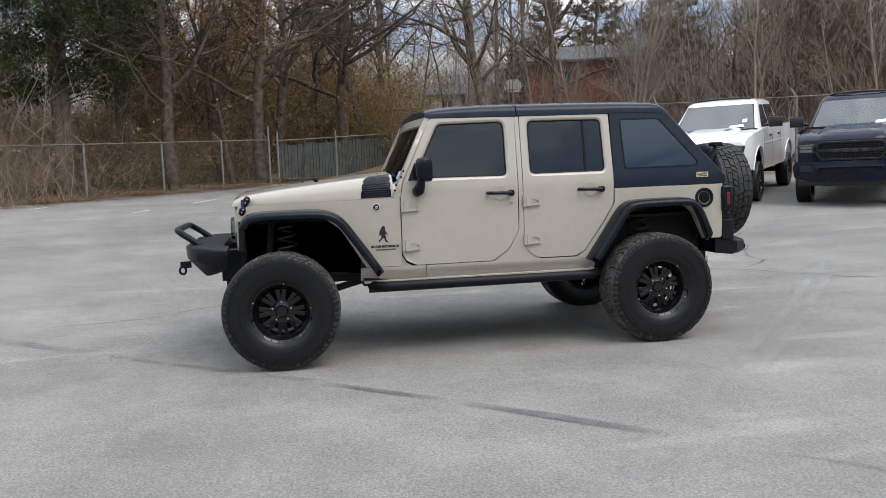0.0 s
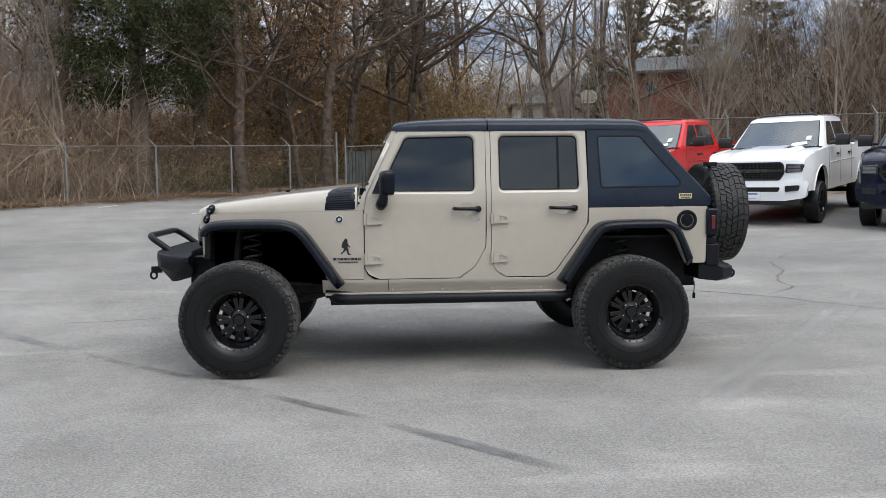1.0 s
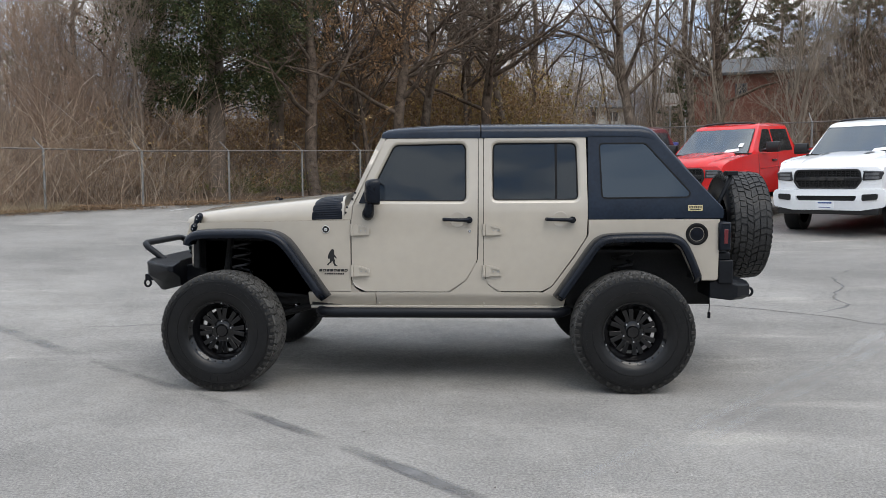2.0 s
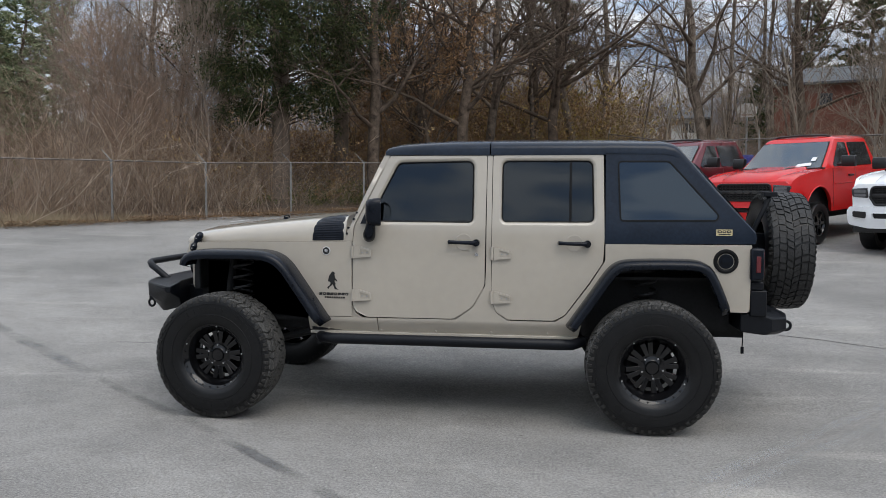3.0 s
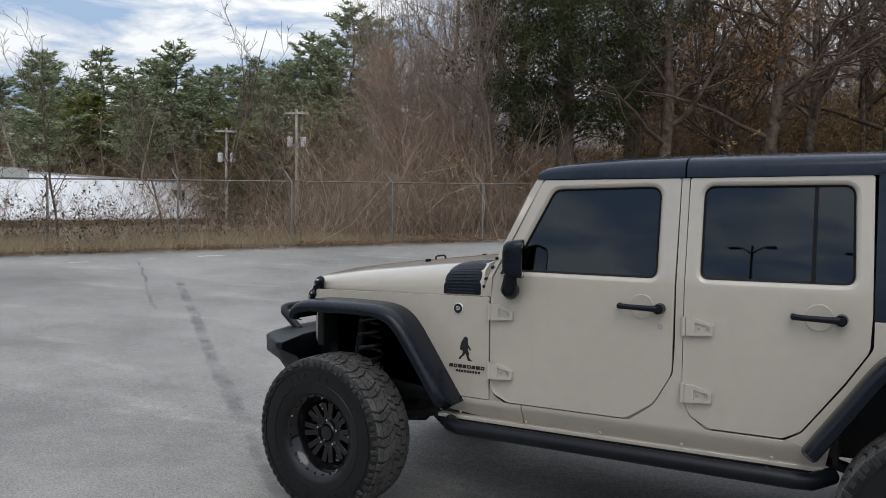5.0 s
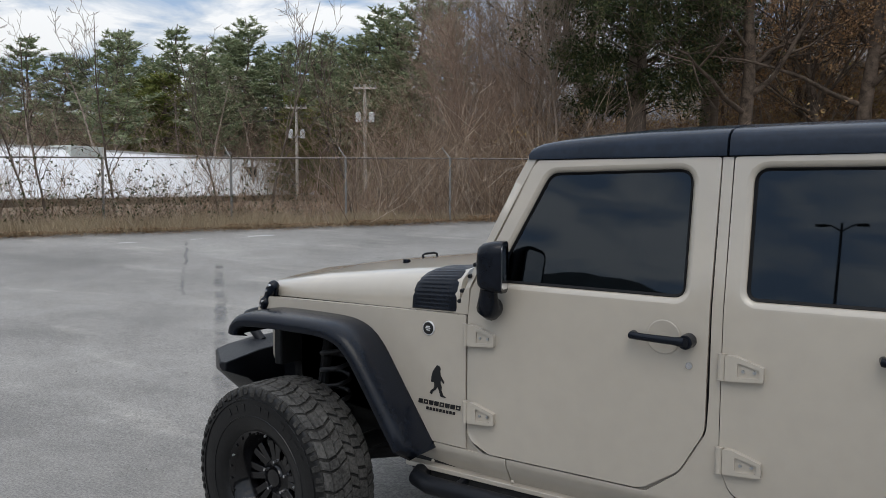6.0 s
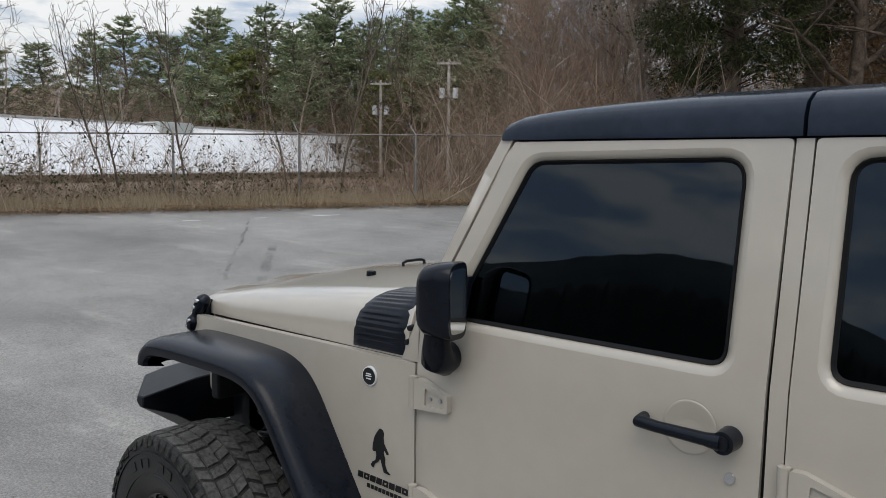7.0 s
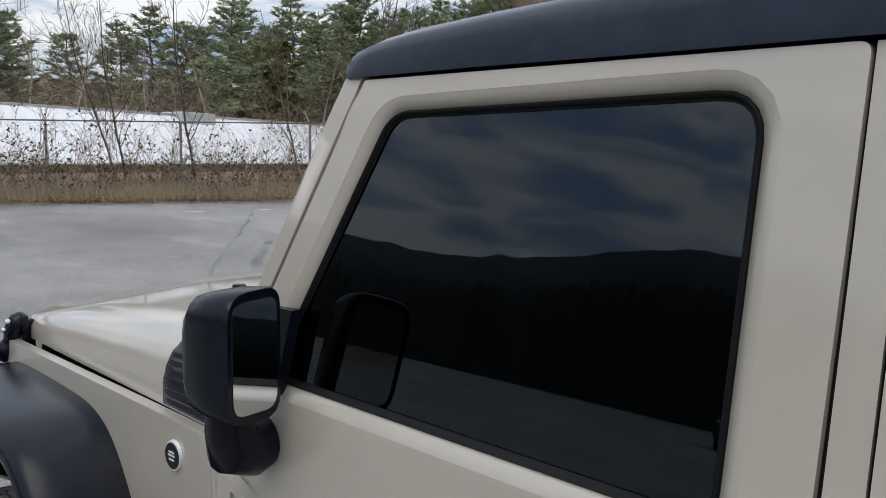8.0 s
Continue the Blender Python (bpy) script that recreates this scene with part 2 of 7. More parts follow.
TINT = glass_mat("tinted_glass", (0.085, 0.1, 0.105), 1.62, (0.66, 0.75, 0.84))
TINT_BLUE = glass_mat("blue_tinted_glass", (0.03, 0.04, 0.055), 1.8, (0.55, 0.71, 0.9))
SILVER = mat("silver_badge", (0.68, 0.69, 0.7), 0.35, 0.2, 0.05, 20)
CLEAR = glass_mat("clear_glass", (0.45, 0.5, 0.5), 1.5)

# ---- the four-door off-roader: nose towards -x, near flank at -y ----


def half_width(x, z):
    """Half width of the body shell."""
    if z < 1.33:
        w = 0.806 - 0.05 * (z - 0.95) ** 2
    else:
        w = 0.799 - (z - 1.33) / 0.48 * 0.078
    if x < 0.93:
        w -= 0.012 + 0.055 * (0.93 - x) / 1.2
    return w


def flank(s, out=0.0):
    """Maps (x, z) onto the body side s (-1 near, +1 far), moved outwards by out."""
    return lambda x, z: (Vector((x, s * (half_width(x, z) + out), z)), Vector((0, -s, 0)))


CUTS = (0.8, 0.95, 1.1, 1.22, 1.33, 1.45, 1.6, 1.72)
suv = thing("off_road_suv", "lifted tan four-door SUV with black hardtop, parked on grey asphalt", "suv", at=pose(0, 0, 0))

# body shell: rockers, door pillars, rear quarters, tailgate, cowl
for s in (-1, 1):
    bm = bmesh.new()
    for xa, xb in ((0.60, 1.100), (1.104, 2.475)):
        sheet(bm, [(xa, 0.592), (xb, 0.588), (xb + (0.02 if xb > 2 else 0), 0.694), (xa, 0.694)], [], lambda x, z, s=s: (Vector((x, s * (half_width(x, z) - 0.004 - 0.55 * max(0.0, 0.67 - z)), z)), Vector((0, -s, 0))), 0.03, (0.63, 0.67))
    sheet(bm, rounded([(0.912, 0.69), (1.0, 0.69), (0.948, 0.724, 0.03), (0.919, 0.78, 0.02), (0.912, 0.80)]), [], flank(s, -0.012), 0.03)
    box(bm, 0.62, 2.47, *sorted((s * 0.70, s * 0.785)), 0.575, 0.594)
    for k in range(5):
        p = flank(s)(0.75 + k * 0.38, 0.612)[0]
        cyl(bm, p - Vector((0, s * 0.01, 0)), p + Vector((0, s * -0.001, 0)), 0.008, 0.007, 8)
    part("rocker_panel", bm, TAN, suv, bevel=0.003)
    bm = bmesh.new()
    sheet(bm, [(1.853, 0.69), (1.887, 0.69), (1.887, 1.812), (1.853, 1.812)], [], flank(s, -0.004), 0.02, CUTS)
    sheet(bm, rounded([(1.642, 0.69), (1.763, 0.7805, 0.1), (1.847, 0.928, 0.1), (1.853, 1.05), (1.887, 1.05), (1.887, 0.83, 0.03), (1.922, 0.7485, 0.07), (2.0, 0.69)]), [], flank(s, -0.004), 0.03, CUTS[:2])
    sheet(bm, [(1.60, 0.68), (2.02, 0.68), (1.93, 1.05), (1.80, 1.05)], [], flank(s, -0.02), 0.012)
    part("door_pillar", bm, TAN, suv)
    bm = bmesh.new()
    sheet(bm, [(1.835, 0.70), (1.905, 0.70), (1.905, 1.812), (1.835, 1.812)], [], flank(s, -0.012), 0.01, CUTS)
    part("door_weatherstrip", bm, SEAL, suv)
    bm = bmesh.new()
    sheet(bm, rounded([(2.32, 0.695), (2.455, 0.66, 0.02), (2.50, 0.80), (2.64, 1.0, 0.1), (2.76, 1.075, 0.08), (3.22, 1.08, 0.08), (3.31, 1.0, 0.08), (3.41, 0.785), (3.567, 0.785, 0.02), (3.577, 1.225, 0.01), (2.644, 1.222), (2.644, 1.11, 0.06), (2.545, 0.952), (2.385, 0.735, 0.04)]), [], flank(s, -0.001), 0.04, CUTS[:4])
    part("rear_quarter_panel", bm, TAN, suv, bevel=0.003)
bm = bmesh.new()
sheet(bm, rounded([(-0.79, 0.785, 0.03), (0.79, 0.785, 0.03), (0.80, 1.225), (-0.80, 1.225)]), [], lambda x, z: (Vector((3.575, x, z)), Vector((-1, 0, 0))), 0.03)
part("tailgate", bm, TAN, suv, bevel=0.003)
bm = bmesh.new()
loft(bm, [[(x, -w, z0), (x, -w + 0.05, z0 + 0.1), (x, 0, z0 + 0.14), (x, w - 0.05, z0 + 0.1), (x, w, z0)] for x, w, z0 in ((0.876, 0.775, 1.223), (0.95, 0.78, 1.223), (0.99, 0.78, 1.25))])
part("cowl", bm, TAN, suv)

# dark cabin shell and underbody
bm = bmesh.new()
for s in (-1, 1):
    sheet(bm, [(0.92, 0.62), (2.42, 0.62), (2.60, 1.0), (3.5, 1.12), (3.55, 1.2), (0.92, 1.2)], [], lambda x, z, s=s: (Vector((x, s * 0.735, z)), Vector((0, -s, 0))), 0.02)
box(bm, 0.9, 2.5, -0.73, 0.73, 0.60, 0.63)
box(bm, 2.5, 3.55, -0.73, 0.73, 0.98, 1.0)
box(bm, 2.48, 2.52, -0.73, 0.73, 0.60, 1.0)
box(bm, 0.88, 0.92, -0.74, 0.74, 0.55, 1.28)
part("cabin_floor", bm, CABIN, suv, "dark cabin lining")

# front wings
for s in (-1, 1):
    bm = bmesh.new()
    sheet(bm, rounded([(0.918, 0.698), (0.918, 1.222), (-0.285, 1.199, 0.01), (-0.315, 1.09, 0.02), (-0.22, 1.09), (0.34, 1.09, 0.06), (0.46, 1.0, 0.06), (0.645, 0.698, 0.01)]), [], flank(s), 0.025, CUTS[:4], (0.0, 0.3, 0.6))
    wing = part("front_wing", bm, TAN, suv, bevel=0.003)
    bm = bmesh.new()
    m = flank(s)(0.737, 1.154)[0]
    cyl(bm, m, m + Vector((0, s * 0.006, 0)), 0.029, 0.0275, 28)
    bdg = part("round_badge", bm, SILVER, wing, "round silver and black badge")
    bm = bmesh.new()
    cyl(bm, m + Vector((0, s * 0.005, 0)), m + Vector((0, s * 0.0075, 0)), 0.0245, 0.0245, 24)
    part("badge_face", bm, INK, bdg)
    bm = bmesh.new()
    for k, (w0, zz) in enumerate(((0.02, 0.007), (0.024, 0.001), (0.018, -0.007))):
        box(bm, m.x - w0 / 2, m.x + w0 / 2, m.y + s * 0.007, m.y + s * 0.0085, m.z + zz - 0.0017, m.z + zz + 0.0017)
    part("badge_bars", bm, SILVER, bdg)
    # decal above two rows of lettering, all as plain shapes
    bm = bmesh.new()
    fig = [(-0.02, 1.0), (0.08, 0.98), (0.12, 0.9), (0.1, 0.82), (0.12, 0.68), (0.2, 0.58), (0.27, 0.47), (0.23, 0.44), (0.12, 0.55), (0.11, 0.45), (0.16, 0.33), (0.15, 0.2), (0.22, 0.07), (0.33, 0.02), (0.3, 0.0), (0.12, 0.01), (0.06, 0.18), (0.01, 0.31), (-0.08, 0.2), (-0.18, 0.13), (-0.22, 0.03), (-0.31, 0.08), (-0.25, 0.17), (-0.15, 0.24), (-0.12, 0.36), (-0.14, 0.46), (-0.2, 0.42), (-0.25, 0.46), (-0.23, 0.62), (-0.18, 0.78), (-0.1, 0.9)]
    sheet(bm, rounded([(0.782 + a * 0.13, 0.884 + b * 0.126, 0.003) for a, b in fig], 2), [], flank(s, 0.0025), 0.002)
    part("plain_decal", bm, INK, wing, "black upright vinyl decal shape")
    for k in range(8):
        bm = bmesh.new()
        x0 = 0.684 + k * 0.0268
        sheet(bm, [(x0, 0.845), (x0 + 0.022, 0.845), (x0 + 0.0245, 0.863), (x0 + 0.0025, 0.863)], [[(x0 + 0.006, 0.8505), (x0 + 0.0165, 0.8505), (x0 + 0.018, 0.8575), (x0 + 0.0075, 0.8575)]] if k % 3 == 1 else [], flank(s, 0.0025), 0.002)
        part("lettering_bar", bm, INK, wing)
    for k in range(9):
        bm = bmesh.new()
        x0 = 0.724 + k * 0.0165
        sheet(bm, [(x0, 0.823), (x0 + 0.012, 0.823), (x0 + 0.0135, 0.835), (x0 + 0.0015, 0.835)], [], flank(s, 0.0025), 0.002)
        part("lettering_bar", bm, INK, wing)

# bonnet
HOOD = [(-0.335, 0.655, 1.195, 1.205, 1.215), (-0.32, 0.668, 1.197, 1.246, 1.268), (-0.26, 0.683, 1.199, 1.272, 1.304), (0.0, 0.703, 1.204, 1.303, 1.338), (0.35, 0.728, 1.211, 1.34, 1.376), (0.62, 0.748, 1.217, 1.366, 1.404), (0.872, 0.766, 1.223, 1.389, 1.424)]


def hood_section(i):
    x, w, ze, zs, zc = HOOD[i]
    half = [(w, ze), (w - 0.001, ze + (zs - ze) * 0.45), (w - 0.022, ze + (zs - ze) * 0.78), (w - 0.075, zs), (w - 0.16, zs + (zc - zs) * 0.3), (w * 0.55, zs + (zc - zs) * 0.62), (w * 0.42, zc - 0.004), (0.0, zc)]
    return [(x, -a, b) for a, b in half] + [(x, a, b) for a, b in reversed(half[:-1])]


bm = bmesh.new()
loft(bm, [hood_section(i) for i in range(len(HOOD))])
hood = part("bonnet", bm, TAN, suv, "tan bonnet, glossy and slightly domed", smooth=50)
for s in (-1, 1):
    # ribbed black panel wrapped over the rear corner of the bonnet
    bm = bmesh.new()
    rows_ = []
    N_ARC, N_X = 108, 11
    for kx in range(N_X):
        row = []
        for ka in range(N_ARC + 1):
            g = ka / N_ARC
            x0 = 0.618 + 0.075 * g ** 2
            x = x0 + (0.866 - x0) * (kx / (N_X - 1))
            t = (x - 0.62) / 0.252
            w, ze, zs, zc = (HOOD[5][k] + (HOOD[6][k] - HOOD[5][k]) * t for k in (1, 2, 3, 4))
            half = [Vector(q) for q in ((w, ze + 0.004), (w - 0.001, ze + (zs - ze) * 0.45), (w - 0.022, ze + (zs - ze) * 0.78), (w - 0.075, zs), (w - 0.16, zs + (zc - zs) * 0.3))]
            # ease the corners of the profile
            half = [half[0]] + [q for a_, b_ in zip(half, half[1:]) for q in (a_.lerp(b_, 0.2), a_.lerp(b_, 0.8))] + [half[-1]]
            lens = [(b_ - a_).length for a_, b_ in zip(half, half[1:])]
            f, i = g * 0.97 * sum(lens), 0
            while i < len(lens) - 1 and f > lens[i]:
                f -= lens[i]
                i += 1
            p = half[i].lerp(half[i + 1], min(1.0, f / lens[i]))
            d = half[i + 1] - half[i]
            nrm = Vector((-d.y, d.x)).normalized()
            nrm = nrm if nrm.x > 0 or nrm.y > 0 else -nrm
            edge = kx in (0, N_X - 1) or ka in (0, N_ARC)
            lift_ = -0.003 if edge else 0.0045 + (0.0022 * (1 - abs(math.cos(g * math.pi * 16))) ** 0.7 if 2 <= kx <= N_X - 3 else 0.0)
            p = p + nrm * lift_
            row.append(bm.verts.new((x, s * p.x, p.y)))
        rows_.append(row)
    for a, b in zip(rows_, rows_[1:]):
        for k in range(N_ARC):
            bm.faces.new((a[k], a[k + 1], b[k + 1], b[k]))
    part("cowl_side_panel", bm, BLACK_PLASTIC, hood, "ribbed black plastic panel", smooth=60)
    # bonnet catch
    bm = bmesh.new()
    tube(bm, [(-0.262, s * 0.732, 1.135), (-0.26, s * 0.737, 1.15), (-0.25, s * 0.738, 1.175), (-0.243, s * 0.732, 1.195), (-0.23, s * 0.726, 1.222), (-0.215, s * 0.714, 1.252), (-0.208, s * 0.704, 1.268)], [0.012, 0.024, 0.026, 0.015, 0.025, 0.027, 0.014], 10)
    box(bm, -0.262, -0.215, *sorted((s * 0.672, s * 0.705)), 1.14, 1.25)
    latch = part("bonnet_latch", bm, BLACK_PLASTIC, suv, "black rubber bonnet catch", bevel=0.006)
    for zz, xx in ((1.158, -0.257), (1.178, -0.246), (1.228, -0.228), (1.252, -0.215)):
        bm = bmesh.new()
        cyl(bm, (xx, s * 0.735, zz), (xx, s * 0.766 - s * 0.2 * max(0.0, zz - 1.178), zz), 0.007, 0.006, 8)
        part("bolt", bm, CHROME, latch)
    # rubber stop on the bonnet
    bm = bmesh.new()
    cyl(bm, (0.31, s * 0.37, 1.34), (0.31, s * 0.37, 1.376), 0.02, 0.017, 14)
    part("rubber_stop", bm, BLACK_PLASTIC, suv)
bm = bmesh.new()
tube(bm, [(0.21, -0.1, 1.352), (0.205, -0.1, 1.372), (0.205, -0.08, 1.378), (0.205, 0.0, 1.378), (0.205, 0.02, 1.372), (0.21, 0.02, 1.352)], 0.006, 8)
part("footman_loop", bm, BLACK_STEEL, suv)
# wipers and washer pieces on the cowl
for yy in (-0.45, 0.2):
    bm = bmesh.new()
    tube(bm, [(0.90, yy, 1.37), (0.93, yy + 0.12, 1.40), (0.97, yy + 0.45, 1.44)], [0.012, 0.008, 0.006], 6)
    cyl(bm, (0.90, yy, 1.33), (0.90, yy, 1.385), 0.02, 0.015, 10)
    part("wiper", bm, BLACK_PLASTIC, suv)

# grille and headlamps
bm = bmesh.new()
sheet(bm, rounded([(-0.635, 0.86, 0.05), (0.635, 0.86, 0.05), (0.64, 1.20, 0.05), (-0.64, 1.20, 0.05)]), [rounded([(-0.3 + k * 0.1 - 0.03, 0.88, 0.02), (-0.3 + k * 0.1 + 0.03, 0.88, 0.02), (-0.3 + k * 0.1 + 0.03, 1.13, 0.02), (-0.3 + k * 0.1 - 0.03, 1.13, 0.02)], 3) for k in range(7)], lambda x, z: (Vector((-0.335 + 0.06 * abs(x) ** 2, x, z)), Vector((1, 0, 0))), 0.04)
grille = part("grille", bm, TAN, suv, "tan slotted front grille")
for s in (-1, 1):
    bm = bmesh.new()
    cyl(bm, (-0.33, s * 0.5, 1.03), (-0.355, s * 0.5, 1.03), 0.09, 0.085, 24)
    part("headlamp", bm, CLEAR, suv)
    bm = bmesh.new()
    box(bm, -0.30, -0.25, *sorted((s * 0.40, s * 0.64)), 0.85, 1.13)
    part("lamp_bucket", bm, DARK, suv, bevel=0.01)
# inner wings and engine bay, dark
for s in (-1, 1):
    bm = bmesh.new()
    sheet(bm, [(-0.30, 0.72), (0.85, 0.60), (0.85, 1.18), (-0.30, 1.17)], [], lambda x, z, s=s: (Vector((x, s * 0.50, z)), Vector((0, -s, 0))), 0.02)
    box(bm, -0.28, 0.75, *sorted((s * 0.5, s * 0.70)), 1.125, 1.14)
    box(bm, 0.62, 0.90, *sorted((s * 0.5, s * 0.74)), 0.55, 1.1)
    part("inner_wing", bm, DARK, suv, "black inner wing")
    bm = bmesh.new()
    box(bm, 2.46, 3.5, *sorted((s * 0.52, s * 0.54)), 0.62, 1.15)
    box(bm, 2.46, 3.5, *sorted((s * 0.53, s * 0.76)), 1.12, 1.14)
    box(bm, 3.42, 3.56, *sorted((s * 0.4, s * 0.76)), 0.78, 1.14)
    part("rear_wheel_well", bm, DARK, suv, "black rear wheel well")
    bm = bmesh.new()
    box(bm, -0.42, 3.62, *sorted((s * 0.36, s * 0.44)), 0.56, 0.70)
    part("frame_rail", bm, DARK, suv)
bm = bmesh.new()
box(bm, -0.25, 0.85, -0.5, 0.5, 0.62, 1.05)
part("engine_block", bm, DARK, suv, "dark engine mass")

# windscreen frame and pane
def screen(x, z):
    t = (z - 1.22) / 0.60
    return (Vector((0.862 + 0.29 * t - 0.05 * (1 - (x / 0.75) ** 2), x * (1 - 0.085 * t), z)), Vector((1, 0, -0.3)).normalized())


bm = bmesh.new()
sheet(bm, rounded([(-0.785, 1.225), (0.785, 1.225), (0.785, 1.825, 0.05), (-0.785, 1.825, 0.05)]), [rounded([(-0.70, 1.335, 0.05), (0.70, 1.335, 0.05), (0.70, 1.765, 0.05), (-0.70, 1.765, 0.05)])], screen, 0.035, (1.4, 1.5, 1.6, 1.7), (-0.6, -0.4, -0.2, 0, 0.2, 0.4, 0.6))
for s in (-1, 1):
    # pillar cheek between screen and door
    sheet(bm, [(0.862, 1.225), (0.925, 1.225), (0.937, 1.33), (1.178, 1.818), (1.145, 1.825), (1.10, 1.74)], [], flank(s, -0.002), 0.05, CUTS)
frame_ws = part("windscreen_frame", bm, TAN, suv, bevel=0.003)
bm = bmesh.new()
sheet(bm, rounded([(-0.705, 1.33, 0.05), (0.705, 1.33, 0.05), (0.705, 1.77, 0.05), (-0.705, 1.77, 0.05)]), [], lambda x, z: (screen(x, z)[0] + Vector((0.012, 0, 0)), Vector((1, 0, -0.3)).normalized()), 0.006, (1.5, 1.65), (-0.4, -0.2, 0, 0.2, 0.4))
part("windscreen", bm, CLEAR, frame_ws, "clear windscreen glass").visible_shadow = False
bm = bmesh.new()
sheet(bm, rounded([(-0.66, 1.36, 0.006), (-0.6, 1.36, 0.006), (-0.6, 1.42, 0.006), (-0.66, 1.42, 0.006)], 2), [], lambda x, z: (screen(x, z)[0] + Vector((0.008, 0, 0)), Vector((1, 0, -0.3)).normalized()), 0.002)
part("windscreen_sticker", bm, mat("pale_blue_sticker", (0.35, 0.55, 0.8), 0.5), frame_ws, "pale blue sticker")
for s in (-1, 1):
    for x, z in ((0.885, 1.275), (0.895, 1.315), (0.935, 1.375), (0.955, 1.42)):
        bm = bmesh.new()
        p = flank(s)(x, z)[0]
        cyl(bm, p - Vector((0, s * 0.01, 0)), p + Vector((0, s * 0.006, 0)), 0.0095, 0.0075, 10)
        part("hinge_bolt", bm, BLACK_STEEL, frame_ws)


def door(s, outline, glass, hinge_x, knob_x, split=None, lock=False):
    bm = bmesh.new()
    sheet(bm, outline, [offset_loop(glass, -0.028)], flank(s, 0.0), 0.035, CUTS)
    d = part("door", bm, TAN, suv, "tan door with tinted window", bevel=0.004)
    # pressed surround that dips towards the glass, then the rubber channel
    bm = bmesh.new()
    loft(bm, [[flank(s, o)(x, z)[0] for x, z in offset_loop(glass, -w)] for w, o in ((0.0285, -0.006), (0.0282, -0.0003), (0.026, -0.0008), (0.021, -0.003), (0.0085, -0.0095), (0.0078, -0.018))], cap=False)
    part("window_border", bm, TAN, d, "pressed tan window surround", smooth=70)
    bm = bmesh.new()
    loft(bm, [[flank(s, o)(x, z)[0] for x, z in offset_loop(glass, -w)] for w, o in ((0.0085, -0.018), (0.0078, -0.0088), (0.0062, -0.0072), (0.003, -0.0088), (0.001, -0.014), (-0.0015, -0.0145))], cap=False)
    part("window_seal", bm, SEAL, d, "black rubber window seal", smooth=60)
    bm = bmesh.new()
    sheet(bm, offset_loop(glass, -0.006), [], flank(s, -0.016), 0.004, CUTS)
    part("window_pane", bm, TINT, d, "dark tinted glass").visible_shadow = False
    if split:
        bm = bmesh.new()
        box(bm, split - 0.008, split + 0.008, -0.003, 0.003, 0, 1)
        for v in bm.verts:
            z = 1.37 + v.co.z * 0.395
            v.co = Vector((v.co.x, s * (half_width(v.co.x, z) - 0.013) + v.co.y, z))
        part("window_divider", bm, SEAL, d)
    # dished handle recess, strap handle and push button
    c = flank(s)(knob_x - 0.085, 1.225)[0]
    bm = bmesh.new()
    rings = lathe(bm, [(0.0575, 0.0), (0.0565, 0.0012), (0.052, 0.0006), (0.03, -0.002), (0.001, -0.003)], 28)
    for v in bm.verts:
        v.co = Vector((v.co.x, v.co.y * s, v.co.z)) + c + Vector((0, s * 0.002, 0))
    part("handle_recess", bm, TAN, d, smooth=60)
    bm = bmesh.new()
    y0, y1 = s * 0.012, s * 0.04
    tube(bm, [c + Vector((-0.10, y0 * 0.3, 0.002)), c + Vector((-0.095, y1, 0.002)), c + Vector((-0.05, y1 * 1.08, 0.0)), c + Vector((0.05, y1 * 1.08, -0.002)), c + Vector((0.08, y1, -0.003))], [0.012, 0.0135, 0.0125, 0.014, 0.018], 10)
    cyl(bm, c + Vector((0.085, 0, -0.003)), c + Vector((0.085, s * 0.045, -0.003)), 0.025, 0.023, 20)
    h = part("door_handle", bm, BLACK_PLASTIC, d, "black strap door handle", smooth=50)
    bm = bmesh.new()
    cyl(bm, c + Vector((0.085, s * 0.044, -0.003)), c + Vector((0.085, s * 0.051, -0.003)), 0.015, 0.014, 16)
    part("push_button", bm, BLACK_STEEL, h)
    if lock:
        p = flank(s)(knob_x + 0.003, 1.141)[0]
        bm = bmesh.new()
        cyl(bm, p - Vector((0, s * 0.005, 0)), p + Vector((0, s * 0.006, 0)), 0.0125, 0.011, 16)
        part("lock_cylinder", bm, CHROME, d)
    for z in (1.152, 0.853):
        bm = bmesh.new()
        sheet(bm, rounded([(hinge_x + 0.012, z - 0.042, 0.006), (hinge_x + 0.128, z - 0.034, 0.006), (hinge_x + 0.128, z + 0.012, 0.006), (hinge_x + 0.04, z + 0.04, 0.01), (hinge_x + 0.012, z + 0.04, 0.006)], 3), [rounded([(hinge_x + 0.05, z - 0.026, 0.004), (hinge_x + 0.115, z - 0.022, 0.004), (hinge_x + 0.115, z + 0.004, 0.004), (hinge_x + 0.05, z + 0.02, 0.004)], 2)], flank(s, 0.019), 0.02)
        sheet(bm, rounded([(hinge_x + 0.045, z - 0.03, 0.004), (hinge_x + 0.12, z - 0.026, 0.004), (hinge_x + 0.12, z + 0.008, 0.004), (hinge_x + 0.045, z + 0.025, 0.004)], 2), [], flank(s, 0.012), 0.012)
        p = flank(s)(hinge_x, z)[0]
        cyl(bm, p + Vector((0, s * 0.008, -0.042)), p + Vector((0, s * 0.008, 0.042)), 0.0125, 0.0125, 14)
        hg = part("hinge", bm, TAN, d, bevel=0.002)
        for bx in (0.066, 0.1):
            bm = bmesh.new()
            q = flank(s)(hinge_x + bx, z - 0.006)[0]
            cyl(bm, q + Vector((0, s * 0.01, 0)), q + Vector((0, s * 0.0165, 0)), 0.006, 0.005, 8)
            part("hinge_bolt", bm, STEEL, hg)
    return d


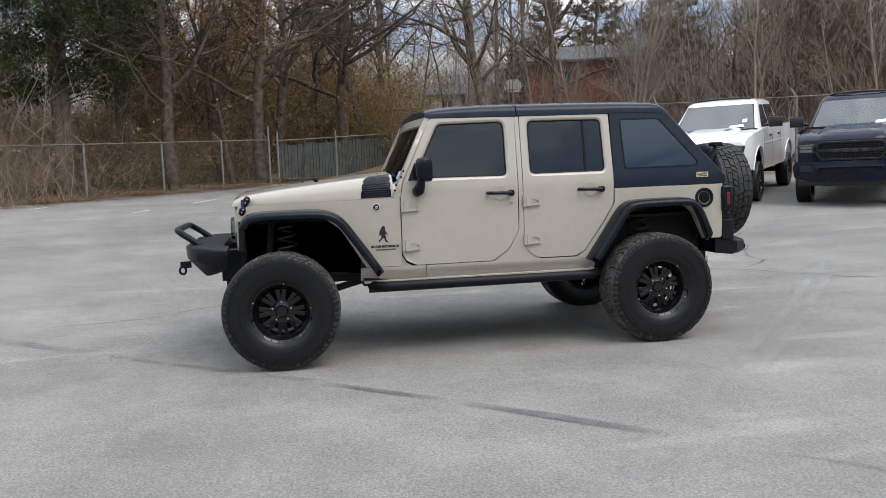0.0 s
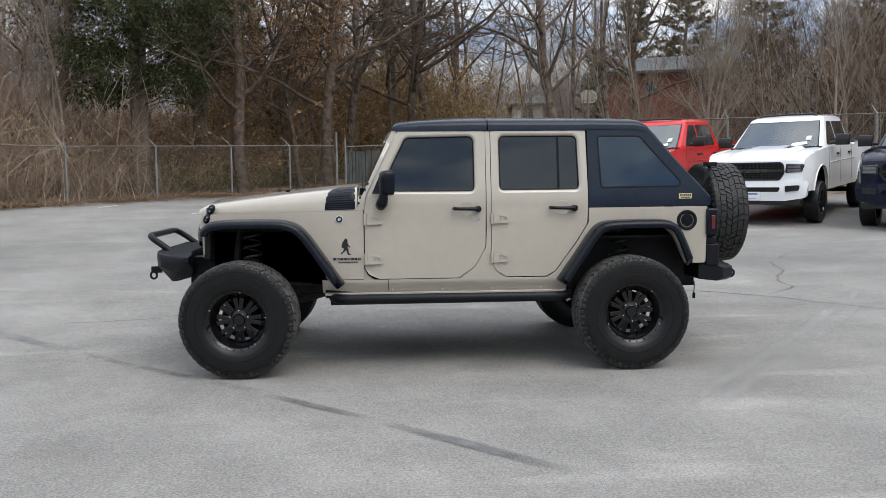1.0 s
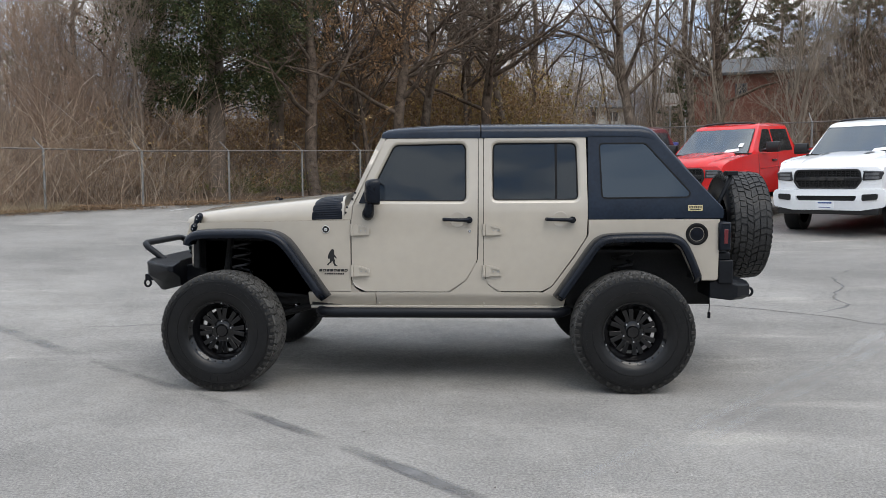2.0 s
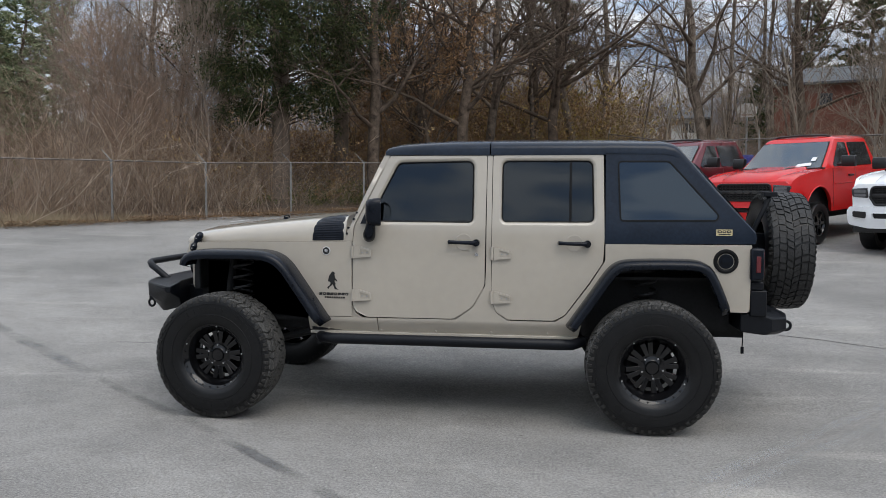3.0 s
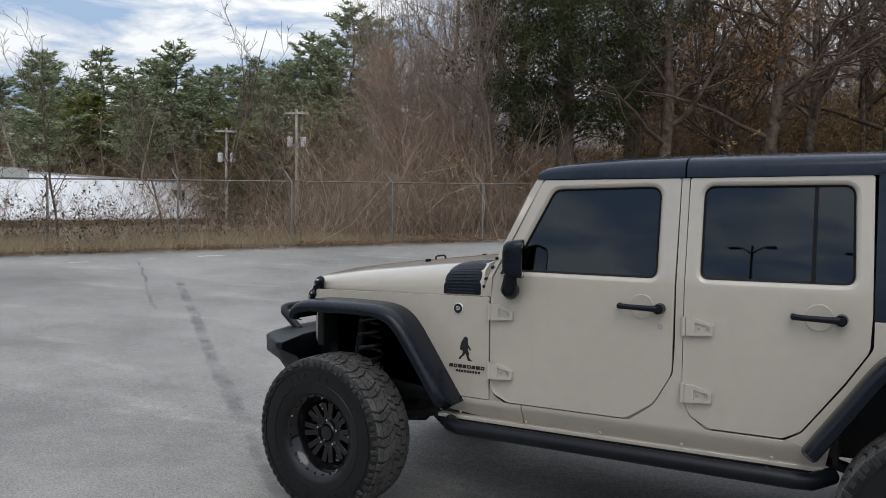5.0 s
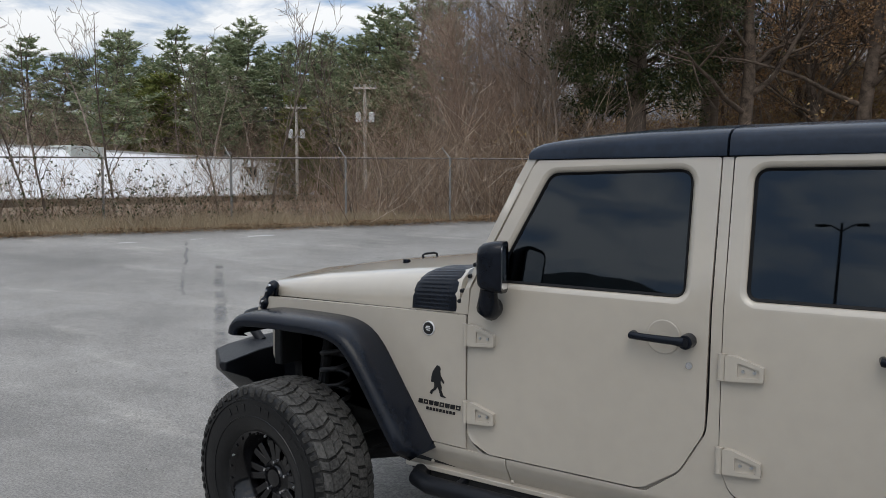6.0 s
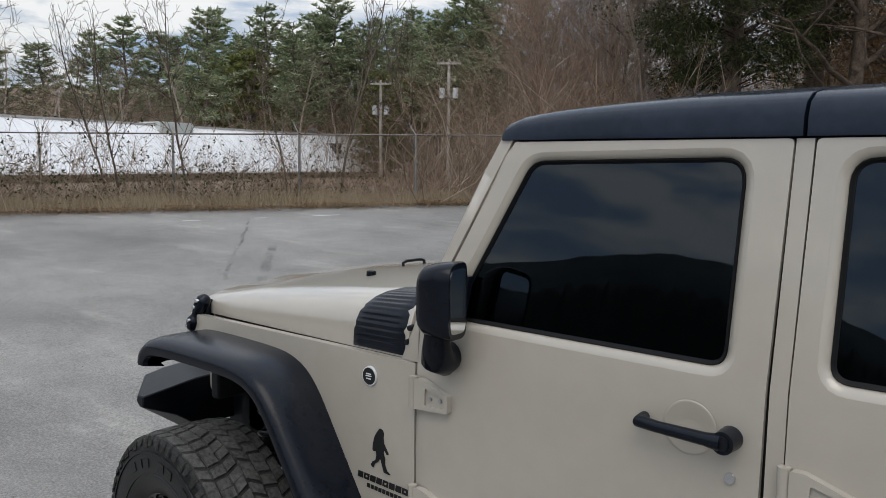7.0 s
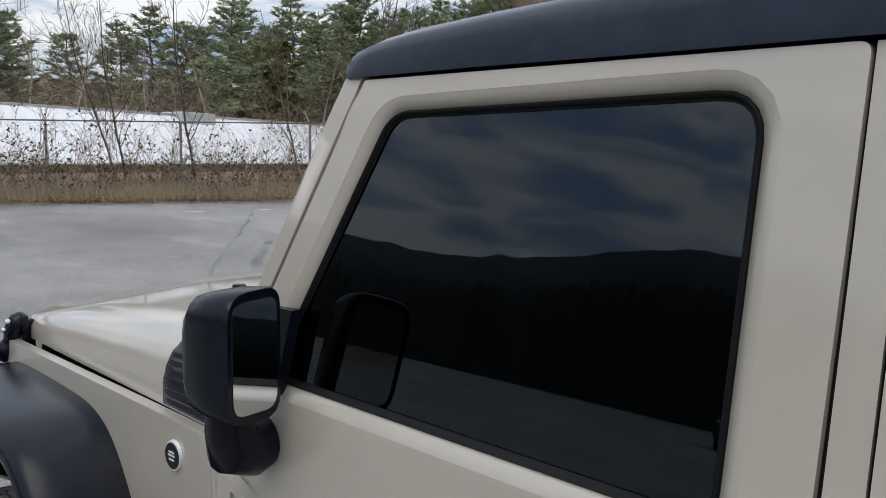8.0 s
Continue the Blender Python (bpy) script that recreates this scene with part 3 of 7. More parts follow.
FRONT_DOOR = rounded([(0.926, 1.22), (0.926, 0.78, 0.03), (0.955, 0.735, 0.05), (1.03, 0.70, 0.05), (1.63, 0.70, 0.08), (1.76, 0.785, 0.1), (1.842, 0.93, 0.1), (1.846, 1.25), (1.850, 1.812, 0.012), (1.186, 1.812, 0.008), (0.945, 1.325, 0.02)])
FRONT_GLASS = rounded([(1.048, 1.368, 0.025), (1.754, 1.364, 0.03), (1.754, 1.768, 0.045), (1.243, 1.758, 0.05)])
REAR_DOOR = rounded([(1.892, 1.812, 0.012), (1.890, 0.83, 0.03), (1.925, 0.75, 0.07), (2.01, 0.703, 0.06), (2.31, 0.703, 0.06), (2.382, 0.742, 0.06), (2.54, 0.96, 0.2), (2.63, 1.10, 0.08), (2.637, 1.25), (2.628, 1.815, 0.012)])
REAR_GLASS = rounded([(1.962, 1.37, 0.03), (2.562, 1.372, 0.03), (2.552, 1.768, 0.04), (1.962, 1.768, 0.04)])
for s in (-1, 1):
    d1 = door(s, FRONT_DOOR, FRONT_GLASS, 0.932, 1.785, lock=True)
    door(s, REAR_DOOR, REAR_GLASS, 1.893, 2.525, split=2.412)
    # mirror on the front door: patch, arm, housing and glass
    bm = bmesh.new()
    sheet(bm, [(0.985, 1.345), (1.085, 1.345), (1.10, 1.475), (1.04, 1.475)], [], flank(s, 0.012), 0.02)
    part("mirror_patch", bm, BLACK_PLASTIC, d1)
    bm = bmesh.new()
    m0 = Vector((1.085, s * 0.893, 1.425))
    secs = []
    for dx, w, h, dz in ((-0.042, 0.026, 0.05, 0), (-0.036, 0.042, 0.074, 0), (-0.02, 0.052, 0.087, 0), (0.012, 0.056, 0.094, 0), (0.05, 0.058, 0.097, 0), (0.056, 0.056, 0.095, 0)):
        secs.append([(m0.x + dx + (0.012 * (a - 0) * 0), m0.y + s * a, m0.z + b + dz) for a, b in rounded([(-w, -h, 0.035), (w, -h * 0.9, 0.04), (w, h, 0.04), (-w, h, 0.03)], 4)])
    loft(bm, secs)
    turn = Matrix.Translation(m0) @ Matrix.Rotation(radians(-s * 17), 4, "Z") @ Matrix.Translation(-m0)
    bmesh.ops.transform(bm, matrix=turn, verts=bm.verts)
    mh = part("mirror_housing", bm, BLACK_PLASTIC, d1, "black door mirror housing", smooth=50)
    bm = bmesh.new()
    sheet(bm, rounded([(-0.047, -0.08, 0.025), (0.047, -0.073, 0.025), (0.047, 0.082, 0.025), (-0.047, 0.082, 0.02)]), [], lambda x, z: (Vector((m0.x + 0.0572, m0.y + s * x, m0.z + z)), Vector((-1, 0, 0))), 0.003)
    bmesh.ops.transform(bm, matrix=turn, verts=bm.verts)
    part("mirror_glass", bm, MIRROR, mh, "silvered mirror glass")
    bm = bmesh.new()
    tube(bm, [(1.05, s * 0.79, 1.27), (1.052, s * 0.83, 1.262), (1.06, s * 0.862, 1.275), (1.07, s * 0.876, 1.31), (1.075, s * 0.882, 1.35)], [0.036, 0.042, 0.043, 0.036, 0.03], 14)
    part("mirror_arm", bm, BLACK_PLASTIC, mh, smooth=60)

# roof panels: front lift-out panel and rear hardtop
def roof_section(x, zt, w=0.722, drop=0.092):
    zt += 0.014 + 0.008 * min(1.0, max(0.0, x - 1.2) / 0.4)
    half = [(w, zt - drop), (w - 0.002, zt - drop * 0.62), (w - 0.014, zt - drop * 0.36), (w - 0.045, zt - drop * 0.17), (w - 0.11, zt - drop * 0.05), (w - 0.25, zt + 0.012), (0, zt + 0.026)]
    return [(x, -a, b) for a, b in half] + [(x, a, b) for a, b in reversed(half[:-1])]


bm = bmesh.new()
loft(bm, [roof_section(1.146, 1.846, 0.722, 0.044), roof_section(1.156, 1.860, 0.724, 0.058), roof_section(1.19, 1.872, 0.725, 0.07), roof_section(1.26, 1.881, 0.725, 0.08), roof_section(1.4, 1.888, 0.725, 0.089), roof_section(1.6, 1.894, 0.725, 0.1), roof_section(1.866, 1.896, 0.725, 0.102)])
part("front_roof_panel", bm, BLACK_TOP, suv, "textured black front roof panel", smooth=50)
bm = bmesh.new()
loft(bm, [roof_section(1.874, 1.896, 0.725, 0.102), roof_section(2.2, 1.896, 0.725, 0.102), roof_section(2.645, 1.894, 0.725, 0.1)], cap=True)
loft(bm, [roof_section(2.645, 1.894), roof_section(3.02, 1.888), roof_section(3.085, 1.876), roof_section(3.125, 1.852, 0.722), roof_section(3.36, 1.58, 0.755), roof_section(3.60, 1.308, 0.795, 0.06), roof_section(3.607, 1.29, 0.796, 0.06)], cap=True)
QGLASS = rounded([(2.738, 1.375, 0.03), (3.355, 1.380, 0.03), (3.372, 1.415, 0.03), (3.055, 1.772, 0.05), (2.722, 1.772, 0.03)])
for s in (-1, 1):
    sheet(bm, rounded([(2.642, 1.226), (3.60, 1.232, 0.01), (3.603, 1.29), (3.13, 1.80, 0.03), (3.05, 1.826), (2.642, 1.826)]), [QGLASS], flank(s, -0.002), 0.03, CUTS[3:])
hardtop = part("hardtop", bm, BLACK_TOP, suv, "textured black slant-back hardtop", smooth=40, bevel=0.004)
for s in (-1, 1):
    bm = bmesh.new()
    sheet(bm, offset_loop(QGLASS, -0.003), [offset_loop(QGLASS, 0.007)], flank(s, 0.001), 0.008, CUTS[3:])
    part("quarter_window_seal", bm, SEAL, hardtop)
    bm = bmesh.new()
    sheet(bm, offset_loop(QGLASS, 0.004), [], flank(s, -0.003), 0.004, CUTS[3:])
    part("quarter_window", bm, TINT_BLUE, hardtop, "dark tinted quarter glass").visible_shadow = False
    bm = bmesh.new()
    sheet(bm, rounded([(3.350, 1.285, 0.004), (3.452, 1.285, 0.004), (3.452, 1.326, 0.004), (3.350, 1.326, 0.004)], 2), [], flank(s, 0.002), 0.004)
    plate = part("maker_plate", bm, GOLD, hardtop, "small pale gold plate with dark shapes")
    bm = bmesh.new()
    for a, b in ((3.358, 3.385), (3.389, 3.413), (3.417, 3.444)):
        sheet(bm, rounded([(a, 1.303, 0.004), (b, 1.303, 0.004), (b, 1.320, 0.006), (a, 1.320, 0.004)], 2), [rounded([(a + 0.006, 1.308), (b - 0.006, 1.308), (b - 0.006, 1.315), (a + 0.006, 1.315)], 2)], flank(s, 0.0035), 0.002)
    sheet(bm, [(3.365, 1.291), (3.44, 1.291), (3.44, 1.297), (3.365, 1.297)], [], flank(s, 0.0035), 0.002)
    part("plate_shape", bm, INK, plate)
# rear glass on the slant
bm = bmesh.new()
sheet(bm, rounded([(-0.56, 0.0, 0.05), (0.56, 0.0, 0.05), (0.52, 0.5, 0.05), (-0.52, 0.5, 0.05)]), [], lambda x, z: (Vector((3.565 - z * 0.654, x, 1.375 + z * 0.757)) + Vector((0.014, 0, 0.014)), Vector((-0.7, 0, -0.7))), 0.006)
part("rear_window", bm, TINT, hardtop, "dark tinted rear glass")

# wheel arch flares
FLARE_F = [(-0.275, 1.045), (-0.262, 1.095), (-0.215, 1.138), (-0.13, 1.156), (0.05, 1.160), (0.25, 1.158), (0.35, 1.148), (0.43, 1.118), (0.495, 1.062), (0.56, 0.975), (0.66, 0.83), (0.768, 0.672)]
FLARE_R = [(2.392, 0.675), (2.46, 0.775), (2.55, 0.905), (2.635, 1.03), (2.69, 1.088), (2.76, 1.118), (2.9, 1.127), (3.1, 1.129), (3.21, 1.125), (3.275, 1.104), (3.325, 1.055), (3.375, 0.955), (3.438, 0.795)]


def flare(path, s):
    bm = bmesh.new()
    secs = []
    pts = [Vector(q) for q in path]
    path = []
    for i in range(len(pts) - 1):
        p0, p1, p2, p3 = pts[max(0, i - 1)], pts[i], pts[i + 1], pts[min(len(pts) - 1, i + 2)]
        for u in (0.0, 0.33, 0.67):
            path.append(tuple(0.5 * (2 * p1 + (p2 - p0) * u + (2 * p0 - 5 * p1 + 4 * p2 - p3) * u * u + (3 * p1 - p0 - 3 * p2 + p3) * u ** 3)))
    path.append(tuple(pts[-1]))
    for i, (x, z) in enumerate(path):
        a, b = path[max(0, i - 1)], path[min(len(path) - 1, i + 1)]
        d = Vector((b[0] - a[0], b[1] - a[1])).normalized()
        nn = Vector((-d.y, d.x))
        end = 1 - 0.25 * (i in (0, len(path) - 1))
        ring = []
        for y, k in ((0.70, 0.0), (0.82, 0.004), (0.90, 0.003), (0.94, -0.004), (0.960, -0.018), (0.966, -0.036), (0.96, -0.056), (0.945, -0.062), (0.936, -0.054), (0.935, -0.03), (0.90, -0.02), (0.70, -0.022)):
            ring.append((x + nn.x * k, s * (0.70 + (y - 0.70) * end), z + nn.y * k))
        secs.append(ring)
    loft(bm, secs)
    return bm


for s in (-1, 1):
    part("front_flare", flare(FLARE_F, s), BLACK_PLASTIC, suv, "broad matt black plastic wheel-arch flare", smooth=50)
    part("rear_flare", flare(FLARE_R, s), BLACK_PLASTIC, suv, "broad matt black plastic wheel-arch flare", smooth=50)
# fuel filler on the near side only
bm = bmesh.new()
c = flank(-1)(3.415, 1.118)[0]
lathe(bm, [(0.030, 0.004), (0.052, 0.002), (0.056, -0.006), (0.068, -0.010), (0.078, -0.006), (0.080, 0.002), (0.080, 0.012)], 32)
for v in bm.verts:
    v.co += c + Vector((0, 0.0, 0))
filler = part("fuel_filler", bm, SEAL, suv, "round black fuel filler", smooth=50)
bm = bmesh.new()
cyl(bm, c + Vector((0, 0.012, 0)), c + Vector((0, -0.006, 0)), 0.05, 0.047, 24)
box(bm, c.x - 0.03, c.x + 0.03, c.y - 0.016, c.y, c.z - 0.008, c.z + 0.008)
part("fuel_cap", bm, BLACK_PLASTIC, filler)

# side steps
for s in (-1, 1):
    bm = bmesh.new()
    tube(bm, [(0.68, s * 0.74, 0.556), (0.73, s * 0.85, 0.56), (0.81, s * 0.885, 0.56), (2.36, s * 0.885, 0.556), (2.43, s * 0.87, 0.555), (2.50, s * 0.74, 0.555)], 0.036, 14)
    step = part("side_step", bm, BLACK_STEEL, suv, "black tubular side step", smooth=50)
    for x in (0.9, 1.6, 2.25):
        bm = bmesh.new()
        tube(bm, [(x, s * 0.4, 0.58), (x, s * 0.88, 0.55)], 0.018, 8)
        part("step_bracket", bm, BLACK_STEEL, step)
    bm = bmesh.new()
    box(bm, 0.66, 2.44, *sorted((s * 0.70, s * 0.765)), 0.50, 0.574)
    part("step_rail", bm, DARK, step)

# front bumper with hoop
bm = bmesh.new()
secs = []
for y, xf, xb, zb in ((-0.885, -0.41, -0.365, 0.852), (-0.75, -0.60, -0.36, 0.765), (-0.64, -0.655, -0.40, 0.69), (-0.42, -0.71, -0.42, 0.68), (0.42, -0.71, -0.42, 0.68), (0.64, -0.655, -0.40, 0.69), (0.75, -0.60, -0.36, 0.765), (0.885, -0.41, -0.365, 0.852)):
    zt = 0.912 - 0.02 * (abs(y) > 0.8)
    zm = max(zb + 0.012, zt - 0.1)
    secs.append([(xb, y, zt), (xf + 0.01, y, zt), (xf, y, zt - 0.012), (xf + 0.004, y, zm), (xf + (xb - xf) * 0.42, y, zb), (xf + (xb - xf) * 0.55, y, zb), (xb, y, zb + 0.03 * (abs(y) < 0.8))])
loft(bm, secs)
for s in (-1, 1):
    box(bm, -0.45, -0.28, *sorted((s * 0.34, s * 0.46)), 0.62, 0.86)
fb = part("front_bumper", bm, BLACK_STEEL, suv, "black steel stub bumper", bevel=0.006)
bm = bmesh.new()
tube(bm, [(-0.60, -0.44, 0.90), (-0.67, -0.435, 0.955), (-0.735, -0.425, 1.0), (-0.765, -0.39, 1.02), (-0.775, -0.34, 1.025), (-0.775, 0.34, 1.025), (-0.765, 0.39, 1.02), (-0.735, 0.425, 1.0), (-0.67, 0.435, 0.955), (-0.60, 0.44, 0.90)], 0.025, 12)
part("bumper_hoop", bm, BLACK_STEEL, fb, "black tubular hoop", smooth=60)
for s in (-1, 1):
    bm = bmesh.new()
    box(bm, -0.76, -0.68, s * 0.42 - 0.012, s * 0.42 + 0.012, 0.735, 0.785)
    tube(bm, [(-0.745 + 0.024 * math.cos(a), s * 0.42, 0.735 + 0.028 * math.sin(a) - 0.02) for a in [k * math.pi / 6 for k in range(13)]], 0.009, 8)
    part("tow_shackle", bm, BLACK_STEEL, fb)

# rear bumper, tail lamps
bm = bmesh.new()
secs = []
for y, xr in ((-0.78, 3.72), (-0.70, 3.83), (-0.5, 3.88), (0.5, 3.88), (0.70, 3.83), (0.78, 3.72)):
    secs.append([(3.52, y, 0.77), (xr - 0.1, y, 0.785), (xr, y, 0.745), (xr, y, 0.66), (xr - 0.05, y, 0.635), (3.52, y, 0.655)])
loft(bm, secs)
for s in (-1, 1):
    box(bm, 3.575, 3.68, *sorted((s * 0.64, s * 0.80)), 0.76, 0.93)
    box(bm, 3.575, 3.66, *sorted((s * 0.66, s * 0.79)), 0.93, 0.985)
rb = part("rear_bumper", bm, BLACK_STEEL, suv, "black steel rear bumper", bevel=0.008)
for s in (-1, 1):
    bm = bmesh.new()
    tube(bm, [(3.85 + 0.03 * math.cos(a), s * 0.62, 0.68 + 0.03 * math.sin(a)) for a in [k * math.pi / 6 for k in range(13)]], 0.01, 8)
    part("tow_shackle", bm, BLACK_STEEL, rb)
    bm = bmesh.new()
    box(bm, 3.565, 3.65, *sorted((s * 0.69, s * 0.835)), 1.0, 1.205)
    tl = part("tail_lamp", bm, BLACK_PLASTIC, suv, "black tail lamp with red lens", bevel=0.012)
    bm = bmesh.new()
    box(bm, 3.598, 3.627, *sorted((s * 0.833, s * 0.84)), 1.05, 1.155)
    box(bm, 3.648, 3.654, *sorted((s * 0.71, s * 0.815)), 1.03, 1.18)
    part("lens", bm, RED_LENS, tl, bevel=0.006)
# trailing wire under the tail
bm = bmesh.new()
tube(bm, [(3.60, -0.5, 0.60), (3.602, -0.5, 0.55), (3.60, -0.495, 0.50)], 0.004, 6)
box(bm, 3.592, 3.61, -0.505, -0.487, 0.46, 0.505)
part("trailing_wire", bm, BLACK_PLASTIC, suv)

# running gear
for x in (0.0, 2.946):
    bm = bmesh.new()
    cyl(bm, (x, -0.74, 0.435), (x, 0.74, 0.435), 0.042, 0.042, 14)
    cyl(bm, (x - 0.12, -0.1, 0.435), (x + 0.14, -0.1, 0.435), 0.13, 0.10, 16)
    for s in (-1, 1):
        tube(bm, [(x + (0.1 if x < 1 else -0.1), s * 0.42, 0.42), (x + (0.8 if x < 1 else -0.75), s * 0.40, 0.60)], 0.028, 8)
        cyl(bm, (x - 0.12, s * 0.54, 0.45), (x - 0.05, s * 0.50, 1.08), 0.03, 0.026, 10)
    part("axle", bm, DARK, suv, "black axle with links and dampers")
for x in (0.06, 2.93):
    for s in (-1, 1):
        bm = bmesh.new()
        tube(bm, [(x + 0.068 * math.cos(a), s * 0.59 + 0.068 * math.sin(a), 0.50 + 0.55 * a / 44.0) for a in [k * 0.5 for k in range(89)]], 0.0115, 6)
        part("coil_spring", bm, SPRING, suv, smooth=60)
bm = bmesh.new()
tube(bm, [(3.28, -0.42, 0.66), (3.31, -0.42, 0.66), (3.33, -0.1, 0.66), (3.33, 0.3, 0.66)], [0.07, 0.105, 0.11, 0.1], 16)
tube(bm, [(0.9, 0.25, 0.6), (2.4, 0.25, 0.58), (3.2, 0.2, 0.64)], 0.032, 10)
part("exhaust", bm, DARK, suv, "dark exhaust pipe and silencer", smooth=50)

# cabin: dashboard, steering wheel, seats, roll bar
bm = bmesh.new()
loft(bm, [[(0.95, y, 1.0), (1.25, y, 1.0), (1.28, y, 1.15), (1.2, y, 1.3), (0.98, y, 1.33)] for y in (-0.70, 0.70)])
part("dashboard", bm, CABIN, suv, bevel=0.02)
bm = bmesh.new()
tube(bm, [(1.40 + 0.08 * math.sin(a), -0.36 + 0.185 * math.cos(a), 1.22 + 0.165 * math.sin(a)) for a in [k * math.pi / 14 for k in range(29)]], 0.016, 8)
tube(bm, [(1.22, -0.36, 1.15), (1.39, -0.36, 1.22)], 0.03, 8)
tube(bm, [(1.40, -0.54, 1.22), (1.395, -0.36, 1.215), (1.40, -0.18, 1.22)], 0.018, 6)
part("steering_wheel", bm, BLACK_PLASTIC, suv, smooth=60)
for x0, ys in ((1.62, (-0.36, 0.36)), (2.42, (-0.36, 0.36))):
    for y in ys:
        bm = bmesh.new()
        loft(bm, [[(x0 - 0.36, y + a * w, 0.78), (x0 - 0.36, y + a * w, 0.92), (x0 + 0.12, y + a * w, 0.90), (x0 + 0.12, y + a * w, 0.76)] for a, w in ((-1, 0.25), (1, 0.25))])
        loft(bm, [[(x0 + 0.06, y - 0.24, 0.88), (x0 + 0.06, y + 0.24, 0.88), (x0 + 0.18, y + 0.24, 0.88), (x0 + 0.18, y - 0.24, 0.88)], [(x0 + 0.20, y - 0.22, 1.42), (x0 + 0.20, y + 0.22, 1.42), (x0 + 0.29, y + 0.22, 1.42), (x0 + 0.29, y - 0.22, 1.42)]])
        box(bm, x0 + 0.23, x0 + 0.32, y - 0.12, y + 0.12, 1.46, 1.64)
        part("seat", bm, CABIN, suv, "dark cloth seat", bevel=0.03)
bm = bmesh.new()
for s in (-1, 1):
    tube(bm, [(1.20, s * 0.60, 1.78), (1.85, s * 0.62, 1.80), (2.7, s * 0.62, 1.80), (3.05, s * 0.62, 1.70), (3.4, s * 0.64, 1.1)], 0.03, 8)
    tube(bm, [(1.87, s * 0.62, 1.80), (1.9, s * 0.68, 1.2), (1.9, s * 0.68, 0.65)], 0.03, 8)
tube(bm, [(1.87, -0.62, 1.80), (1.87, 0.62, 1.80)], 0.03, 8)
part("roll_bar", bm, CABIN, suv, smooth=60)

# wheels: axis along local y, outer face at -y
TR, TW = 0.432, 0.312


def build_wheel():
    w = thing("wheel", "", "")
    bm = bmesh.new()
    prof = [(0.222, -0.128), (0.235, -0.142), (0.262, -0.152), (0.315, -0.157), (0.36, -0.156), (0.396, -0.15), (0.413, -0.144), (0.4185, -0.13), (0.421, -0.09), (0.4225, 0), (0.421, 0.09), (0.4185, 0.13), (0.413, 0.144), (0.396, 0.15), (0.36, 0.156), (0.315, 0.157), (0.262, 0.152), (0.235, 0.142), (0.222, 0.128)]
    lathe(bm, prof, 64)
    ty = part("tyre", bm, RUBBER, w, "black all-terrain tyre", smooth=50)
    ty.data.materials.append(DUSTY_RUBBER)
    for p in ty.data.polygons:
        if math.hypot(p.center.x, p.center.z) > 0.412:
            p.material_index = 1
    # tread: five staggered rows of blocks, with shoulder lugs
    verts, faces = [], []
    r2 = random.Random(3)

    def block(t0, t1, y0, y1, skew, r0, r1, curve=0.0):
        i = len(verts)
        for r in (r0, r1):
            g = 0.0 if r == r0 else 0.0025
            for (t, y, sg) in ((t0, y0, 1), (t1, y0, -1), (t1, y1, -1), (t0, y1, 1)):
                tt = t + skew * (y - (y0 + y1) / 2) + sg * g / 0.44
                yy = y + (g if y == y0 else -g)
                rr = r - curve * abs(yy) ** 2
                verts.append((rr * math.cos(tt), yy, rr * math.sin(tt)))
        faces.extend([(i + 4, i + 5, i + 6, i + 7), (i, i + 1, i + 5, i + 4), (i + 1, i + 2, i + 6, i + 5), (i + 2, i + 3, i + 7, i + 6), (i + 3, i, i + 4, i + 7)])

    lug_v, lug_f = [], []
    n = 60
    for k in range(n):
        st = 2 * math.pi / n
        t = st * (k + (0.0, 0.12, -0.08)[k % 3])
        for q, (y0, y1) in enumerate(((-0.0955, -0.0495), (-0.046, -0.0015), (0.0015, 0.046), (0.0495, 0.0955))):
            sk = (0.35, 1.1, -1.1, -0.35)[q]
            block(t + (0.05 + 0.43 * q) * st, t + (0.93 + 0.43 * q) * st, y0 + (0.001 if (k + q) % 3 else -0.002), y1 - (-0.002 if (k + q) % 2 else 0.001), sk, 0.412, TR - 0.001, 0.22)
        for sd in (-1, 1):
            o = 0.15 if sd < 0 else 0.55
            wide = 0.1385 if k % 2 else 0.136
            block(t + o * st, t + (o + 0.9) * st, *((-wide, -0.0985) if sd < 0 else (0.0985, wide)), 0.9 * sd, 0.408, TR - 0.0015, 0.42)
            # shoulder lug running down onto the sidewall, long and short in turn
            i = len(lug_v)
            low = 0.383 if k % 2 else 0.392
            for rr, yy in ((0.4185, 0.1395), (0.411, 0.1465), (0.4, 0.1515), (low, 0.1555)):
                for f, out in ((0.1, -0.002), (0.17, 0.0022), (0.6 if k % 3 else 0.68, 0.0022), (0.67 if k % 3 else 0.75, -0.002)):
                    tt = t + (o + f) * st
                    lug_v.append((rr * math.cos(tt), sd * (yy + out), rr * math.sin(tt)))
            for q in range(3):
                for c in range(3):
                    lug_f.append((i + q * 4 + c, i + q * 4 + c + 1, i + q * 4 + c + 5, i + q * 4 + c + 4))
            lug_f.append((i + 12, i + 13, i + 14, i + 15))
    lug_me = bpy.data.meshes.new("shoulder_lug")
    lug_me.from_pydata(lug_v, [], lug_f)
    lug_me.materials.append(DUSTY_RUBBER)
    tagged(part("shoulder_lug", lug_me, None, ty, "dusty ribbed tyre shoulder"), kind="stuff")
    me = bpy.data.meshes.new("tread")
    me.from_pydata(verts, [], faces)
    me.materials.append(TREAD)
    bmx = bmesh.new()
    bmx.from_mesh(me)
    bmesh.ops.recalc_face_normals(bmx, faces=bmx.faces)
    bmx.to_mesh(me)
    bmx.free()
